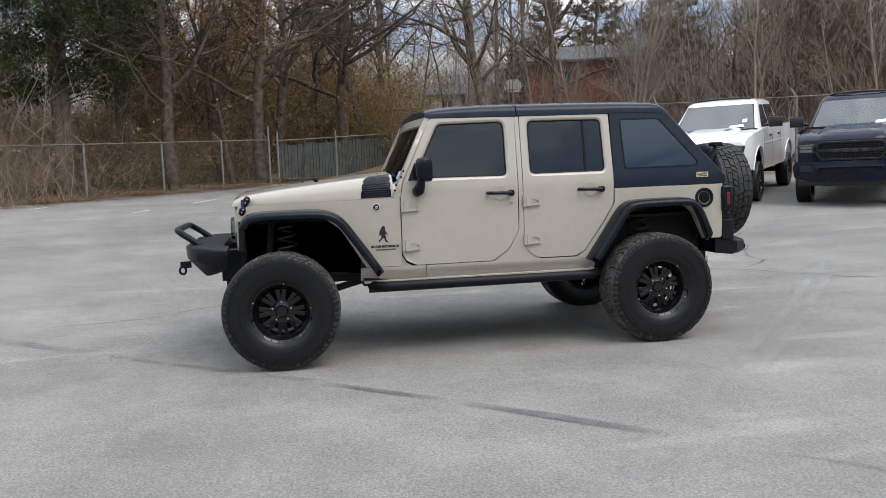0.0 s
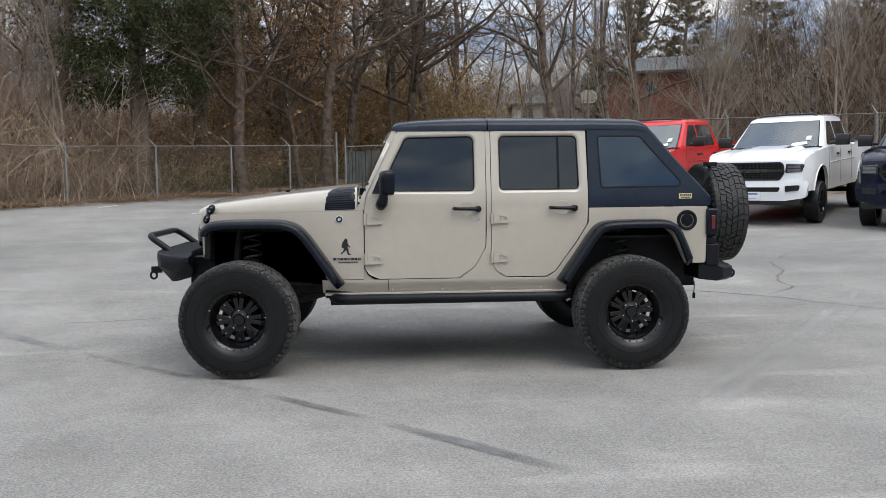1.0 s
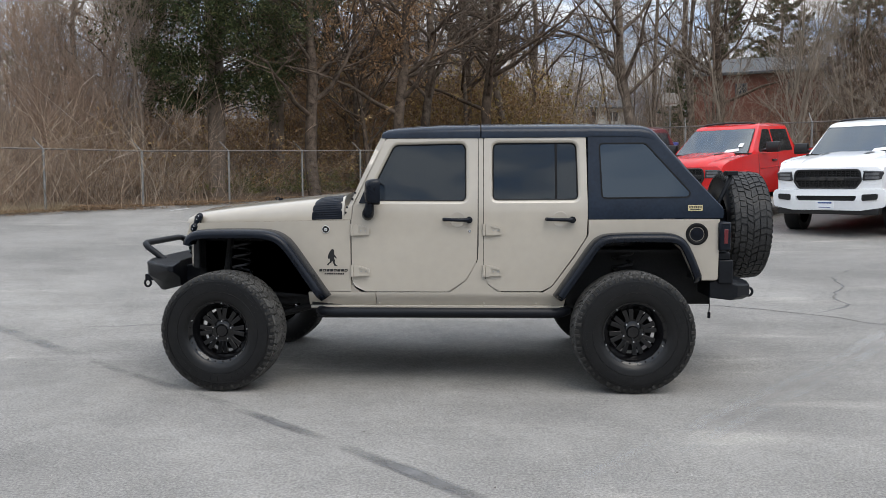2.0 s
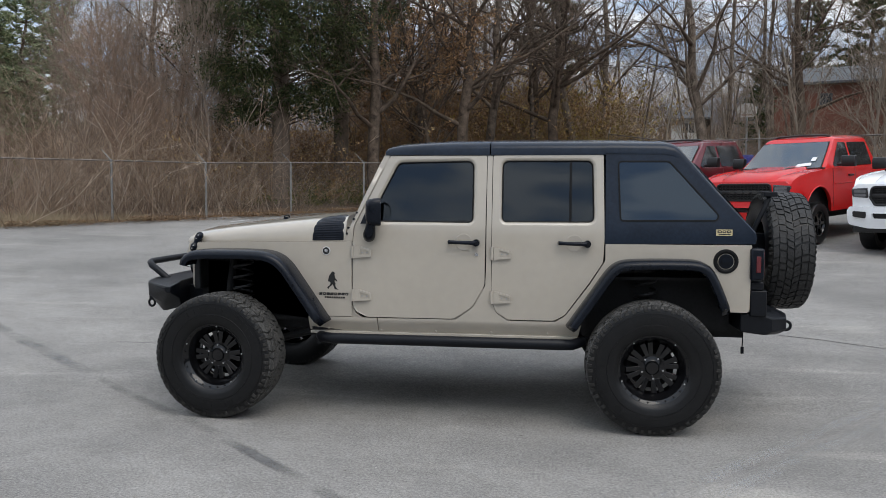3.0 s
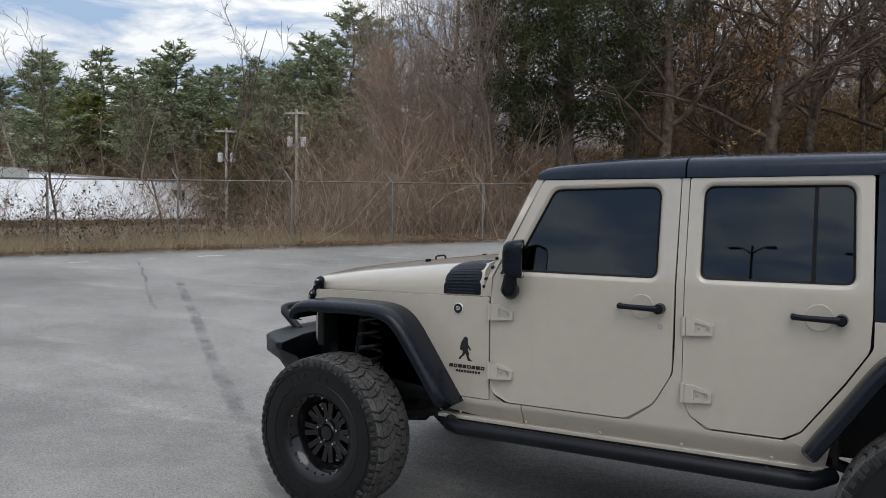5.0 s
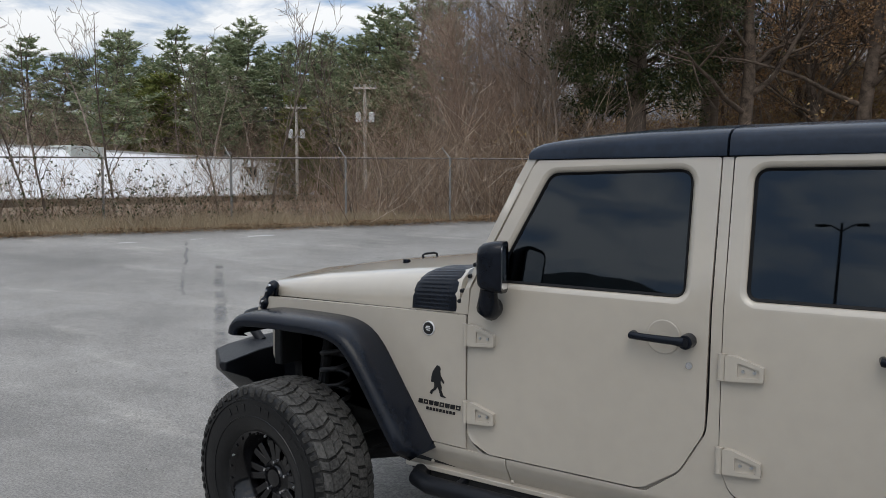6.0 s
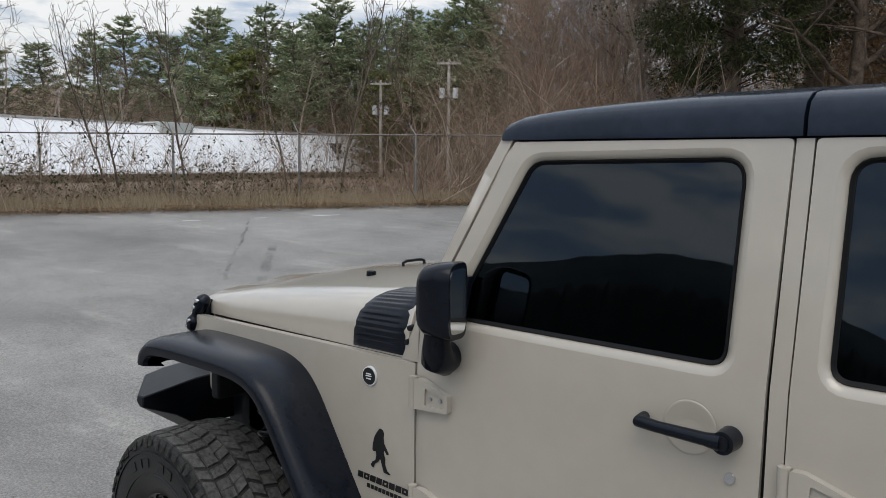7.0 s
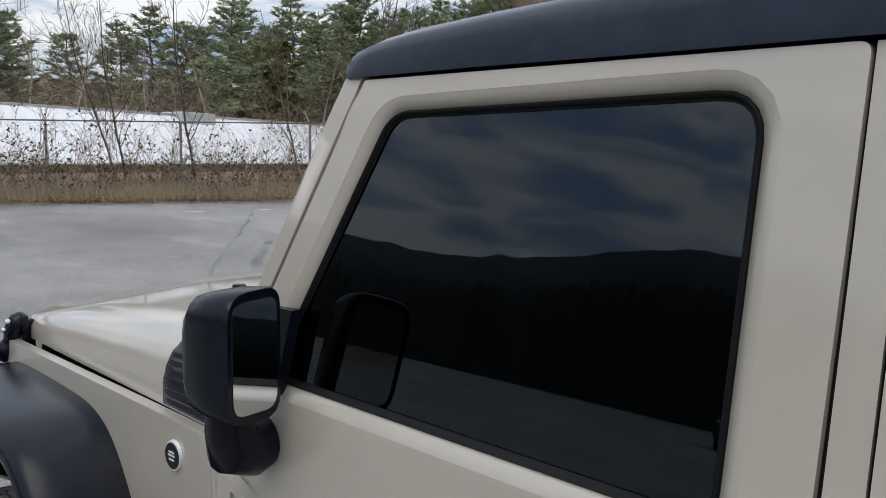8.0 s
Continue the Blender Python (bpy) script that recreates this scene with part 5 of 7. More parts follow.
tall_c = bare_tree(5, 12, 0.06, BARK, TALL_LABEL, first=0.2, kids=(22, 7, 4), reach=0.3, wiggle=0.2)
sap_a = bare_tree(6, 6.8, 0.055, BARK_PALE, SAP_LABEL, first=0.15, kids=(15, 7, 4), reach=0.42, wiggle=0.16, angle=(25, 50), lift=0.12)
sap_b = bare_tree(8, 5.6, 0.045, BARK_PALE, SAP_LABEL, first=0.1, kids=(16, 6, 4), reach=0.45, wiggle=0.2, angle=(25, 55), lift=0.12)
plant(oak_a, [(-3.6, 20.9), (1.7, 29.5), (-0.9, 22.9), (2.3, 26.6), (13.5, 33), (-12, 27)], wr, 0.95, 1.1)
plant(oak_b, [(8.1, 23.6), (-0.6, 26.5), (3.6, 29.0), (4.6, 33), (22, 27), (-17, 34)], wr, 0.95, 1.1)


def scatter(n, xr, yr, keep):
    out = []
    while len(out) < n:
        x, y = wr.uniform(*xr), wr.uniform(*yr)
        if keep(x, y) and all((x - a) ** 2 + (y - b) ** 2 > 1.2 for a, b in out):
            out.append((x, y))
    return out


def behind(x, y, lo, hi):
    d = max(-0.69 * x + 0.72 * y - 16.7, 0.67 * x + 0.74 * y - 20.2)
    return lo < d < hi


plant(tall_a, [(1.4, 27.9), (-2.4, 24.9)] + scatter(7, (-6, 34), (14, 62), lambda x, y: behind(x, y, 3, 30)), wr)
plant(tall_b, scatter(12, (-14, 34), (14, 62), lambda x, y: behind(x, y, 3, 32) and math.atan2(y + 2.4, x - 2.4) < 2.2), wr)
plant(tall_c, scatter(22, (-24, 34), (12, 60), lambda x, y: behind(x, y, 2, 32) and math.atan2(y + 2.4, x - 2.4) < 2.2), wr)
plant(sap_a, [(11.8, 19.3), (10.2, 21.6), (9.0, 26.4), (12.6, 20.8), (15.6, 17.9), (14.6, 16.6), (17.6, 15.0), (9.6, 24.0)] + scatter(7, (8, 32), (3, 34), lambda x, y: behind(x, y, 1, 9)), wr)
plant(sap_b, [(13.2, 18.3), (16.4, 15.4), (7.4, 27)] + scatter(9, (6, 32), (3, 36), lambda x, y: behind(x, y, 1, 9)), wr)
# many-stemmed bushy growth that fills the edge of the woods
BUSH = mat("grey_brown_twig_bark", (0.25, 0.2, 0.163), 0.9, 0, 0.35, 4, 0.3, 25, spec=0.2)
bush_a = bare_tree(14, 7.5, 0.05, BUSH, "bushy leafless many-twigged small tree behind the fence", first=0.08, kids=(20, 8, 5), reach=0.5, wiggle=0.2, angle=(18, 45), lift=0.1)
bush_b = bare_tree(15, 6.0, 0.045, mat("russet_bark", (0.28, 0.2, 0.152), 0.9, 0, 0.35, 4, 0.3, 25, spec=0.2), "bushy russet leafless small tree behind the fence", first=0.05, kids=(22, 8, 5), reach=0.5, wiggle=0.22, angle=(18, 50), lift=0.08)
plant(bush_a, [(-9.8, 19.8), (-8.8, 18.9), (-13.6, 24.4), (-16.2, 25.5), (-15.5, 29.5), (-18.8, 29.0), (-19.5, 32.5), (-12.0, 29.0)] + scatter(10, (-17, 3), (14, 40), lambda x, y: behind(x, y, 1.5, 14) and math.atan2(y + 2.4, x - 2.4) < 2.2 and not (-10 < x < -4.5 and y < 24)), wr, 0.8, 1.25)
plant(bush_b, [(-10.4, 19.6), (-9.2, 22.5)] + scatter(10, (-17, 3), (14, 40), lambda x, y: behind(x, y, 1.2, 12) and math.atan2(y + 2.4, x - 2.4) < 2.2 and not (-10 < x < -4.5 and y < 24)), wr, 0.8, 1.3)
# trees that keep dull brown leaves
brown_leaf = leaf_mat("dull_brown_leaves", (0.17, 0.1, 0.055), (0.44, 0.27, 0.14))
rl = random.Random(91)
oak_lines = branching(rl, 11, 0.13, first=0.15, kids=(20, 8, 5), reach=0.42, wiggle=0.22, angle=(30, 70), lift=0.06)
leafy = thing("brown_leaved_tree", "tree keeping dull brown leaves among the bare woods", "tree", group="brown-leaved trees in the woods")
part("trunk", tubes_mesh("trunk", oak_lines[:1], BARK_DARK), None, leafy)
tagged(part("crown", tubes_mesh("crown", oak_lines[1:], BARK_DARK), None, leafy), kind="stuff")
leaf_rows = []
tips = [q for q in oak_lines if q[2] == 3]
for k in range(9000):
    q = tips[rl.randrange(len(tips))][0]
    i = rl.randrange(len(q) - 1)
    c = q[i].lerp(q[i + 1], rl.random()) + rand_dir(rl) * 0.12
    d = rand_dir(rl)
    sdir = d.cross(rand_dir(rl))
    leaf_rows.append((c, d, sdir.normalized() if sdir.length > 1e-3 else Vector((1, 0, 0)), rl.uniform(0.07, 0.15), rl.uniform(0.05, 0.09)))
tagged(part("leaves", blades_mesh("leaves", leaf_rows, brown_leaf), None, leafy), kind="stuff")
plant(leafy, [(-1.9, 23.2), (-3.3, 27.5), (20.5, 25.0), (25.5, 22.0), (29.5, 17.0)], wr, 0.6, 0.95)
# slender bare whips in front of the pale building
whip = bare_tree(11, 5.2, 0.035, BARK, "thin leafless saplings along the fence", first=0.15, kids=(12, 6, 3), reach=0.4, wiggle=0.2, angle=(25, 55), lift=0.1)
plant(whip, [(-20.6, 5.2), (-18.2, 8.2), (-17.2, 9.6), (-15.2, 11.4), (-14.0, 12.2), (-22.5, 3.2), (-12.6, 14.0), (-20.5, 9.0)], wr, 0.8, 1.25)


# undergrowth: patches of whippy stems, some with late leaves
def brush(seed, n, hmin, hmax, size, material, twigs=5, lean=0.5):
    r = random.Random(seed)
    lines = []
    for k in range(n):
        p = Vector((r.uniform(-size, size), r.uniform(-size * 0.6, size * 0.6), -0.1))
        h = r.uniform(hmin, hmax) * (0.6 + 0.4 * r.random())
        d = (Vector((0, 0, 1)) + rand_dir(r, -0.2, 0.4) * lean * r.random()).normalized()
        pts, rr = [p], [r.uniform(0.005, 0.012)]
        for q in range(3):
            d = (d + rand_dir(r) * 0.42 - Vector((0, 0, 0.06 * q))).normalized()
            p = p + d * h / 3
            pts.append(p)
            rr.append(rr[0] * (1 - 0.27 * (q + 1)) + 0.002)
        lines.append((pts, rr, 3))
        for c in range(twigs):
            f = r.uniform(0.6, 2.95)
            q = pts[int(f)].lerp(pts[int(f) + 1], f % 1)
            td = (rand_dir(r, -0.1, 0.9) + d * 0.5).normalized()
            L = h * r.uniform(0.15, 0.4)
            e = q + td * L * 0.5
            e2 = e + (td + rand_dir(r) * 0.4).normalized() * L * 0.5
            lines.append(([q, e2], [0.0055, 0.0022], 3))
    return tubes_mesh("undergrowth", lines, material), lines


def leaves_on(lines, seed, n, size, material, name):
    r = random.Random(seed)
    rows = []
    for k in range(n):
        pts = lines[r.randrange(len(lines))][0]
        i = r.randrange(len(pts) - 1)
        c = pts[i].lerp(pts[i + 1], r.random()) + rand_dir(r) * 0.07
        if c.z < 0.15:
            c.z = r.uniform(0.1, 0.8)
        d = rand_dir(r)
        s = d.cross(rand_dir(r))
        s = s.normalized() if s.length > 1e-3 else Vector((1, 0, 0))
        rows.append((c, d, s, size * r.uniform(0.6, 1.4), size * r.uniform(0.5, 0.9)))
    return blades_mesh(name, rows, material)


thick_a, la = brush(31, 270, 1.0, 4.2, 3.4, TWIG, 5, 1.0)
thick_b, lb = brush(32, 270, 0.8, 3.4, 3.4, TWIG_RED, 5, 1.1)
thick_c, lc = brush(33, 290, 1.6, 6.4, 3.6, TWIG, 7, 0.75)
low_d, ld = brush(34, 150, 0.6, 2.1, 3.2, TWIG, 6, 0.8)
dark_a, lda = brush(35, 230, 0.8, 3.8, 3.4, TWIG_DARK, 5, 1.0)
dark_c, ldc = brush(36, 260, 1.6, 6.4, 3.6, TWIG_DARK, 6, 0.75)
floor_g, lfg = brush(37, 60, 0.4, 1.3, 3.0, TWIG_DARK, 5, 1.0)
shrub, lsh = brush(38, 46, 1.6, 3.4, 2.2, TWIG, 9, 0.5)
au_a = leaves_on(lda, 41, 7000, 0.1, AUTUMN, "autumn_leaves")
au_c = leaves_on(ldc, 42, 9000, 0.105, AUTUMN, "autumn_leaves")
gr_f = leaves_on(lfg, 45, 1700, 0.075, leaf_mat("yellow_green_leaves", (0.05, 0.06, 0.02), (0.2, 0.19, 0.06)), "green_leaves")
gr_s = leaves_on(lsh, 46, 420, 0.1, leaf_mat("dark_green_leaves", (0.025, 0.035, 0.015), (0.07, 0.085, 0.035)), "green_leaves")
gr_d = leaves_on(ld, 43, 1900, 0.06, PRIVET, "green_leaves")
gr_b = leaves_on(lb, 44, 1100, 0.06, PRIVET, "green_leaves")
dry_rows = []
for k in range(2600):
    c = Vector((wr.uniform(-3.2, 3.2), wr.gauss(0, 0.45), 0))
    d = (Vector((0, 0, 1)) + rand_dir(wr, -0.2, 0.3) * 0.6).normalized()
    s = Vector((wr.uniform(-1, 1), wr.uniform(-1, 1), 0)).normalized()
    dry_rows.append((c, d, s, wr.uniform(0.15, 0.62), 0.012))
dry_me = blades_mesh("dry_grass", dry_rows, DRY)
lit_rows = []
for k in range(2200):
    c = Vector((wr.uniform(-3.2, 3.2), wr.gauss(-0.2, 0.45), wr.uniform(0.005, 0.05)))
    d = rand_dir(wr, -0.25, 0.35)
    s = d.cross(Vector((0, 0, 1))).normalized()
    lit_rows.append((c, d, s, wr.uniform(0.05, 0.11), wr.uniform(0.04, 0.08)))
lit_me = blades_mesh("fallen_leaves", lit_rows, LITTER)


def stuff(name, me, x, y, label, rot=None, s=1.0):
    ob = new(name, me)
    ob.matrix_world = pose(x, y, ground_z(x, y), 0, 0, wr.uniform(0, 360) if rot is None else rot) @ Matrix.Diagonal((s, s, s, 1))
    return tagged(ob, label, name.replace("_", " "), kind="stuff")


BR = "tangled brown leafless undergrowth behind the fence"
U = Vector((0.723, 0.691))
N = Vector((-0.69, 0.72))
Q0 = Vector((-11.52, 12.02))
for row, (off, step) in enumerate(((2.4, 3.6), (4.6, 4.4), (7.6, 5.2), (13, 6.5))):
    s0 = -17
    while s0 < 26 - off * 0.2:
        p = Q0 + U * (s0 + wr.uniform(-0.8, 0.8)) + N * (off + wr.uniform(-0.7, 0.7))
        left = math.degrees(math.atan2(p.y + 2.4, p.x - 2.4)) > 127.5
        if not (left and row > 0):
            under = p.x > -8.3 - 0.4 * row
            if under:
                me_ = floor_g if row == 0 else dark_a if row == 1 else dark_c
            elif row == 0:
                me_ = (low_d if p.x < -14.5 else thick_b) if left else (thick_b if wr.random() < 0.5 else thick_a)
            else:
                me_ = wr.choice((thick_a, thick_c, thick_c, thick_b))
            rot = 43.7 + (180 if wr.random() < 0.5 else 0)
            sc = wr.uniform(0.85, 1.15) * ((0.52 if p.x < -14.5 else 0.56) if left else 1.0)
            ob = stuff("undergrowth", me_, p.x, p.y, BR, rot, sc)
            extra = {floor_g: gr_f, dark_a: au_a, dark_c: au_c, low_d: gr_d, thick_b: gr_b}
            if me_ in extra and (under or left or wr.random() < 0.3):
                lv = new("leaves", extra[me_])
                lv.matrix_world = ob.matrix_world.copy()
                tagged(lv, "scattered late leaves hanging in the undergrowth", "leaves", kind="stuff")
        s0 += step * (0.62 if left and row == 0 else 1.0)
    # right-hand bank behind the trucks
    s0 = 0
    while s0 < 30 and row < 2:
        p = Vector((5.0, 27.5)) + Vector((0.74, -0.67)) * s0 + Vector((0.67, 0.74)) * (off + 0.6 + wr.uniform(-0.6, 0.6))
        if 4.8 < p.x < 11.0:
            s0 += step + 0.6
            continue
        me_ = wr.choice((dark_a, thick_b, dark_c))
        stuff("undergrowth", me_, p.x, p.y, BR, -42 + wr.uniform(-8, 8), wr.uniform(0.5, 0.75))
        s0 += step + 0.6
s0 = -16
while s0 < 18:
    for d0 in (0.25, 0.85):
        p = Q0 + U * s0 + N * d0
        if p.x > -8.5:
            continue
        stuff("dry_grass", dry_me, p.x, p.y, "dry tan grass at the foot of the fence", 43.7 + wr.uniform(-2, 2), 0.9 if p.x < -12 else 0.6)
    p = Q0 + U * (s0 + 1.5) + N * 0.15
    stuff("fallen_leaves", lit_me, p.x, p.y, "brown fallen leaves along the asphalt edge", 43.7)
    s0 += 3.0

# leafy shrubs in front of the pale building
for k in range(8):
    p = Q0 + U * (-14.4 + k * 1.75) + N * wr.uniform(0.6, 1.4)
    ob = stuff("undergrowth", shrub, p.x, p.y, "twiggy shrubs with dark leaves along the fence", 43.7 + wr.choice((0, 180)), wr.uniform(0.7, 1.05))
    lv = new("leaves", gr_s)
    lv.matrix_world = ob.matrix_world.copy()
    tagged(lv, "dark green leaves on the fence shrubs", "leaves", kind="stuff")

# big cedars behind the fence
CEDAR_BARK = mat("cedar_bark", (0.17, 0.13, 0.1), 0.9, 0, 0.35, 4, 0.4, 30)


def cedar_tree(seed, x, y, height, spread, skirt, label, limbs_n, clumps):
    """A dense dark evergreen: twin stems, upswept limbs with scaly sprays, and ragged clumps filling the crown."""
    r = random.Random(seed)
    t = thing("cedar_tree", label, "tree")
    t.matrix_world = pose(x, y, ground_z(x, y) - 0.1)
    trunks = [([Vector((0.28 * k * q * 0.12 - 0.16 * (1 - q), 0.1 * q, height * 0.97 * k / 6)) + rand_dir(r) * 0.05 for k in range(7)], [0.19 * (1 - k / 6.5) + 0.02 for k in range(7)], 8) for q in (0, 1)]
    part("trunk", tubes_mesh("trunk", trunks, CEDAR_BARK), None, t)

    def envelope(f):
        return spread * (0.5 + 0.5 * smoothstep(f / 0.25)) * (1 - max(0, f - 0.4) / 0.6) ** 0.7 + 0.2

    limbs, sprays = [], []
    span = height - skirt
    for k in range(limbs_n):
        f = (k + r.random()) / limbs_n
        reach = envelope(f) * r.choice((0.6, 0.85, 1.0, 1.08, 1.18))
        a = r.uniform(0, 2 * math.pi)
        d = Vector((math.cos(a), math.sin(a), 0))
        p0 = Vector((0, 0, skirt + span * f))
        pts = [p0, p0 + d * reach * 0.4 + Vector((0, 0, reach * 0.16)), p0 + d * reach * 0.75 + Vector((0, 0, reach * 0.12)), p0 + d * reach + Vector((0, 0, -0.05 * reach + r.uniform(-0.3, 0.2)))]
        limbs.append((pts, [0.03, 0.02, 0.012, 0.005], 3))
        for q in range(int(170 * max(0.5, reach / 3))):
            f2 = r.uniform(0.3, 1.0) ** 0.7
            i = min(2, int(f2 * 3))
            c = pts[i].lerp(pts[i + 1], f2 * 3 - i) + rand_dir(r) * r.uniform(0.05, 0.4)
            dd = (d * 0.6 + rand_dir(r) + Vector((0, 0, -0.15))).normalized()
            s = dd.cross(rand_dir(r))
            sprays.append((c, dd, s.normalized() if s.length > 1e-3 else d, r.uniform(0.08, 0.19), r.uniform(0.025, 0.06)))
    for k in range(clumps):
        f = r.random() ** 0.85
        rad = envelope(f) * 0.95 * r.uniform(0.0, 1.0) ** 0.55
        a = r.uniform(0, 2 * math.pi)
        o = Vector((rad * math.cos(a), rad * math.sin(a), skirt + 0.4 + span * 0.95 * f - 0.1 * rad))
        size = r.uniform(0.35, 0.8)
        for q in range(240):
            n_ = rand_dir(r)
            c = o + Vector((n_.x * size, n_.y * size, n_.z * size * 0.55)) * r.uniform(0.4, 1.15)
            dd = (n_ + rand_dir(r) * 0.6 + Vector((0, 0, -0.3))).normalized()
            s = dd.cross(rand_dir(r))
            sprays.append((c, dd, s.normalized() if s.length > 1e-3 else n_, r.uniform(0.09, 0.24), r.uniform(0.025, 0.06)))
    tagged(part("limb", tubes_mesh("limb", limbs, BARK_DARK), None, t), kind="stuff")
    tagged(part("crown", blades_mesh("crown", sprays, CEDAR), None, t, "dark green scaly foliage"), kind="stuff")
    # bare stems and dead twigs hanging through the crown
    dead = []
    for k in range(70):
        f = r.random()
        a = r.uniform(0, 2 * math.pi)
        d = Vector((math.cos(a), math.sin(a), r.uniform(-0.2, 0.3)))
        p = Vector((0, 0, skirt - 0.6 + span * 0.8 * f)) + d * envelope(f) * r.uniform(0.6, 0.95)
        pts = [p]
        for q in range(4):
            d = (d + rand_dir(r) * 0.5).normalized()
            p = p + d * r.uniform(0.15, 0.4)
            pts.append(p)
        dead.append((pts, [0.012, 0.01, 0.008, 0.005, 0.003], 3))
    tagged(part("dead_twig", tubes_mesh("dead_twig", dead, BARK_PALE), None, t, "pale dead twigs"), kind="stuff")
    return t


cedar_tree(77, -6.8, 20.5, 13.8, 3.0, 2.8, "big dark green cedar with twin trunks behind the fence", 190, 300)
cedar_tree(78, -5.5, 23.6, 13.4, 2.3, 4.0, "dark green cedar half hidden behind bare oak limbs", 130, 120)


# pines with tiers of needle tufts
def pine(seed, height, spread, needles, label, first=0.25, tiers=15, taper=0.65):
    r = random.Random(seed)
    t = thing("pine_tree", label, "tree", group="evergreens beyond the lot")
    stem = [Vector((r.uniform(-0.15, 0.15) * k, r.uniform(-0.15, 0.15) * k, height * k / 8)) for k in range(9)]
    stem = [Vector((v.x * 0.3, v.y * 0.3, v.z)) for v in stem]
    lines, rows, br = [(stem, [0.2 * (1 - k / 8.6) + 0.015 for k in range(9)], 6)], [], []
    for q in range(tiers):
        u = min(0.99, max(0.0, (q + r.uniform(-0.25, 0.25)) / tiers))
        f = first + (0.985 - first) * u
        base = stem[min(7, int(f * 8))].lerp(stem[min(8, int(f * 8) + 1)], f * 8 % 1)
        turn, arms = r.uniform(0, 6.3), r.randint(4, 6)
        ring_ = spread * (1 - u) ** taper * min(1.0, 0.6 + 1.6 * u) * r.uniform(0.75, 1.1)
        for k in range(arms):
            a = turn + 6.283 * k / arms + r.uniform(-0.4, 0.4)
            reach = ring_ * r.uniform(0.55, 1.15) + 0.25
            d = Vector((math.cos(a), math.sin(a), r.uniform(0.05, 0.3) + 0.5 * u * u))
            m = base + d * reach * 0.55 - Vector((0, 0, 0.08 * reach))
            e = base + d * reach + Vector((0, 0, 0.08 * reach))
            br.append(([base, m, e], [0.035, 0.022, 0.008], 3))
            for g in range(max(8, int(reach * 13))):
                v = r.uniform(0.25, 1.03) ** 0.8
                c = base.lerp(m, v / 0.55) if v < 0.55 else m.lerp(e, (v - 0.55) / 0.45)
                side = Vector((-d.y, d.x, 0))
                c = c + side * r.gauss(0, 0.16 * reach * v) + Vector((0, 0, r.uniform(-0.1, 0.16)))
                for h in range(5):
                    dd = (rand_dir(r, -0.2, 0.8) + d * 0.35).normalized()
                    s = dd.cross(rand_dir(r))
                    rows.append((c, dd, s.normalized() if s.length > 1e-3 else side, r.uniform(0.24, 0.5), r.uniform(0.09, 0.16)))
    part("trunk", tubes_mesh("trunk", lines, BARK), None, t)
    tagged(part("limb", tubes_mesh("limb", br, BARK), None, t), kind="stuff")
    tagged(part("crown", blades_mesh("crown", rows, needles), None, t), kind="stuff")
    return t


PL = "tall dark green pine in the far tree line"
pine_a = pine(51, 15.5, 3.7, PINE, PL, 0.2, 19, 0.72)
pine_b = pine(52, 14, 3.3, PINE, PL, 0.28, 17, 0.66)
pine_c = pine(53, 17, 3.6, PINE, PL, 0.35, 16, 0.6)
olive_a = pine(54, 9, 2.6, OLIVE, "olive green conifer with dense low branches", 0.06, 18)


def bearing(deg_list, lo, hi, eye=(2.4, -3.2)):
    out = []
    for a in deg_list:
        d = wr.uniform(lo, hi) if not 127.5 < a < 137 else max(60.0, wr.uniform(lo, hi))
        out.append((eye[0] + math.cos(radians(a)) * d, eye[1] + math.sin(radians(a)) * d))
    return out


TREE_LINE = [(120, 21.5), (124, 22.0), (127, 21.8), (130, 18.8), (135, 17.8), (139, 18.0), (141, 16.8), (144, 16.2), (150, 15.7), (156, 14.4), (160, 14.2), (185, 14.2)]


def line_height(a, d):
    """Height of the tree line's top at a bearing and distance."""
    for (a0, h0), (a1, h1) in zip(TREE_LINE, TREE_LINE[1:]):
        if a0 <= a <= a1:
            h = h0 + (h1 - h0) * (a - a0) / (a1 - a0)
            return 1.9 + (h - 1.9) * d / 75.0
    return 13.0


def plant_top(master, spots, height, lo, hi, wide=1.22):
    """Trees whose tips reach a height between lo and hi above the lot."""
    for k, (x, y) in enumerate(spots):
        z = ground_z(x, y)
        far_left = math.degrees(math.atan2(y + 3.2, x - 2.4)) > 139.5
        a_, d_ = math.degrees(math.atan2(y + 3.2, x - 2.4)), math.hypot(x - 2.4, y + 3.2)
        tip = wr.uniform(lo, hi)
        tip = line_height(a_, d_) * tip - 0.5 if hi < 2 else tip * (0.87 if far_left else 1.0)
        s = (tip - z) / height
        m = pose(x, y, z - 0.05, wr.uniform(-1.5, 1.5), wr.uniform(-1.5, 1.5), wr.uniform(0, 360)) @ Matrix.Diagonal((max(s, 0.78) * wide, max(s, 0.78) * wide, s, 1))
        if k == 0:
            master.matrix_world = m
        else:
            ob = copy_thing(master, m)
            ob.matrix_basis = m


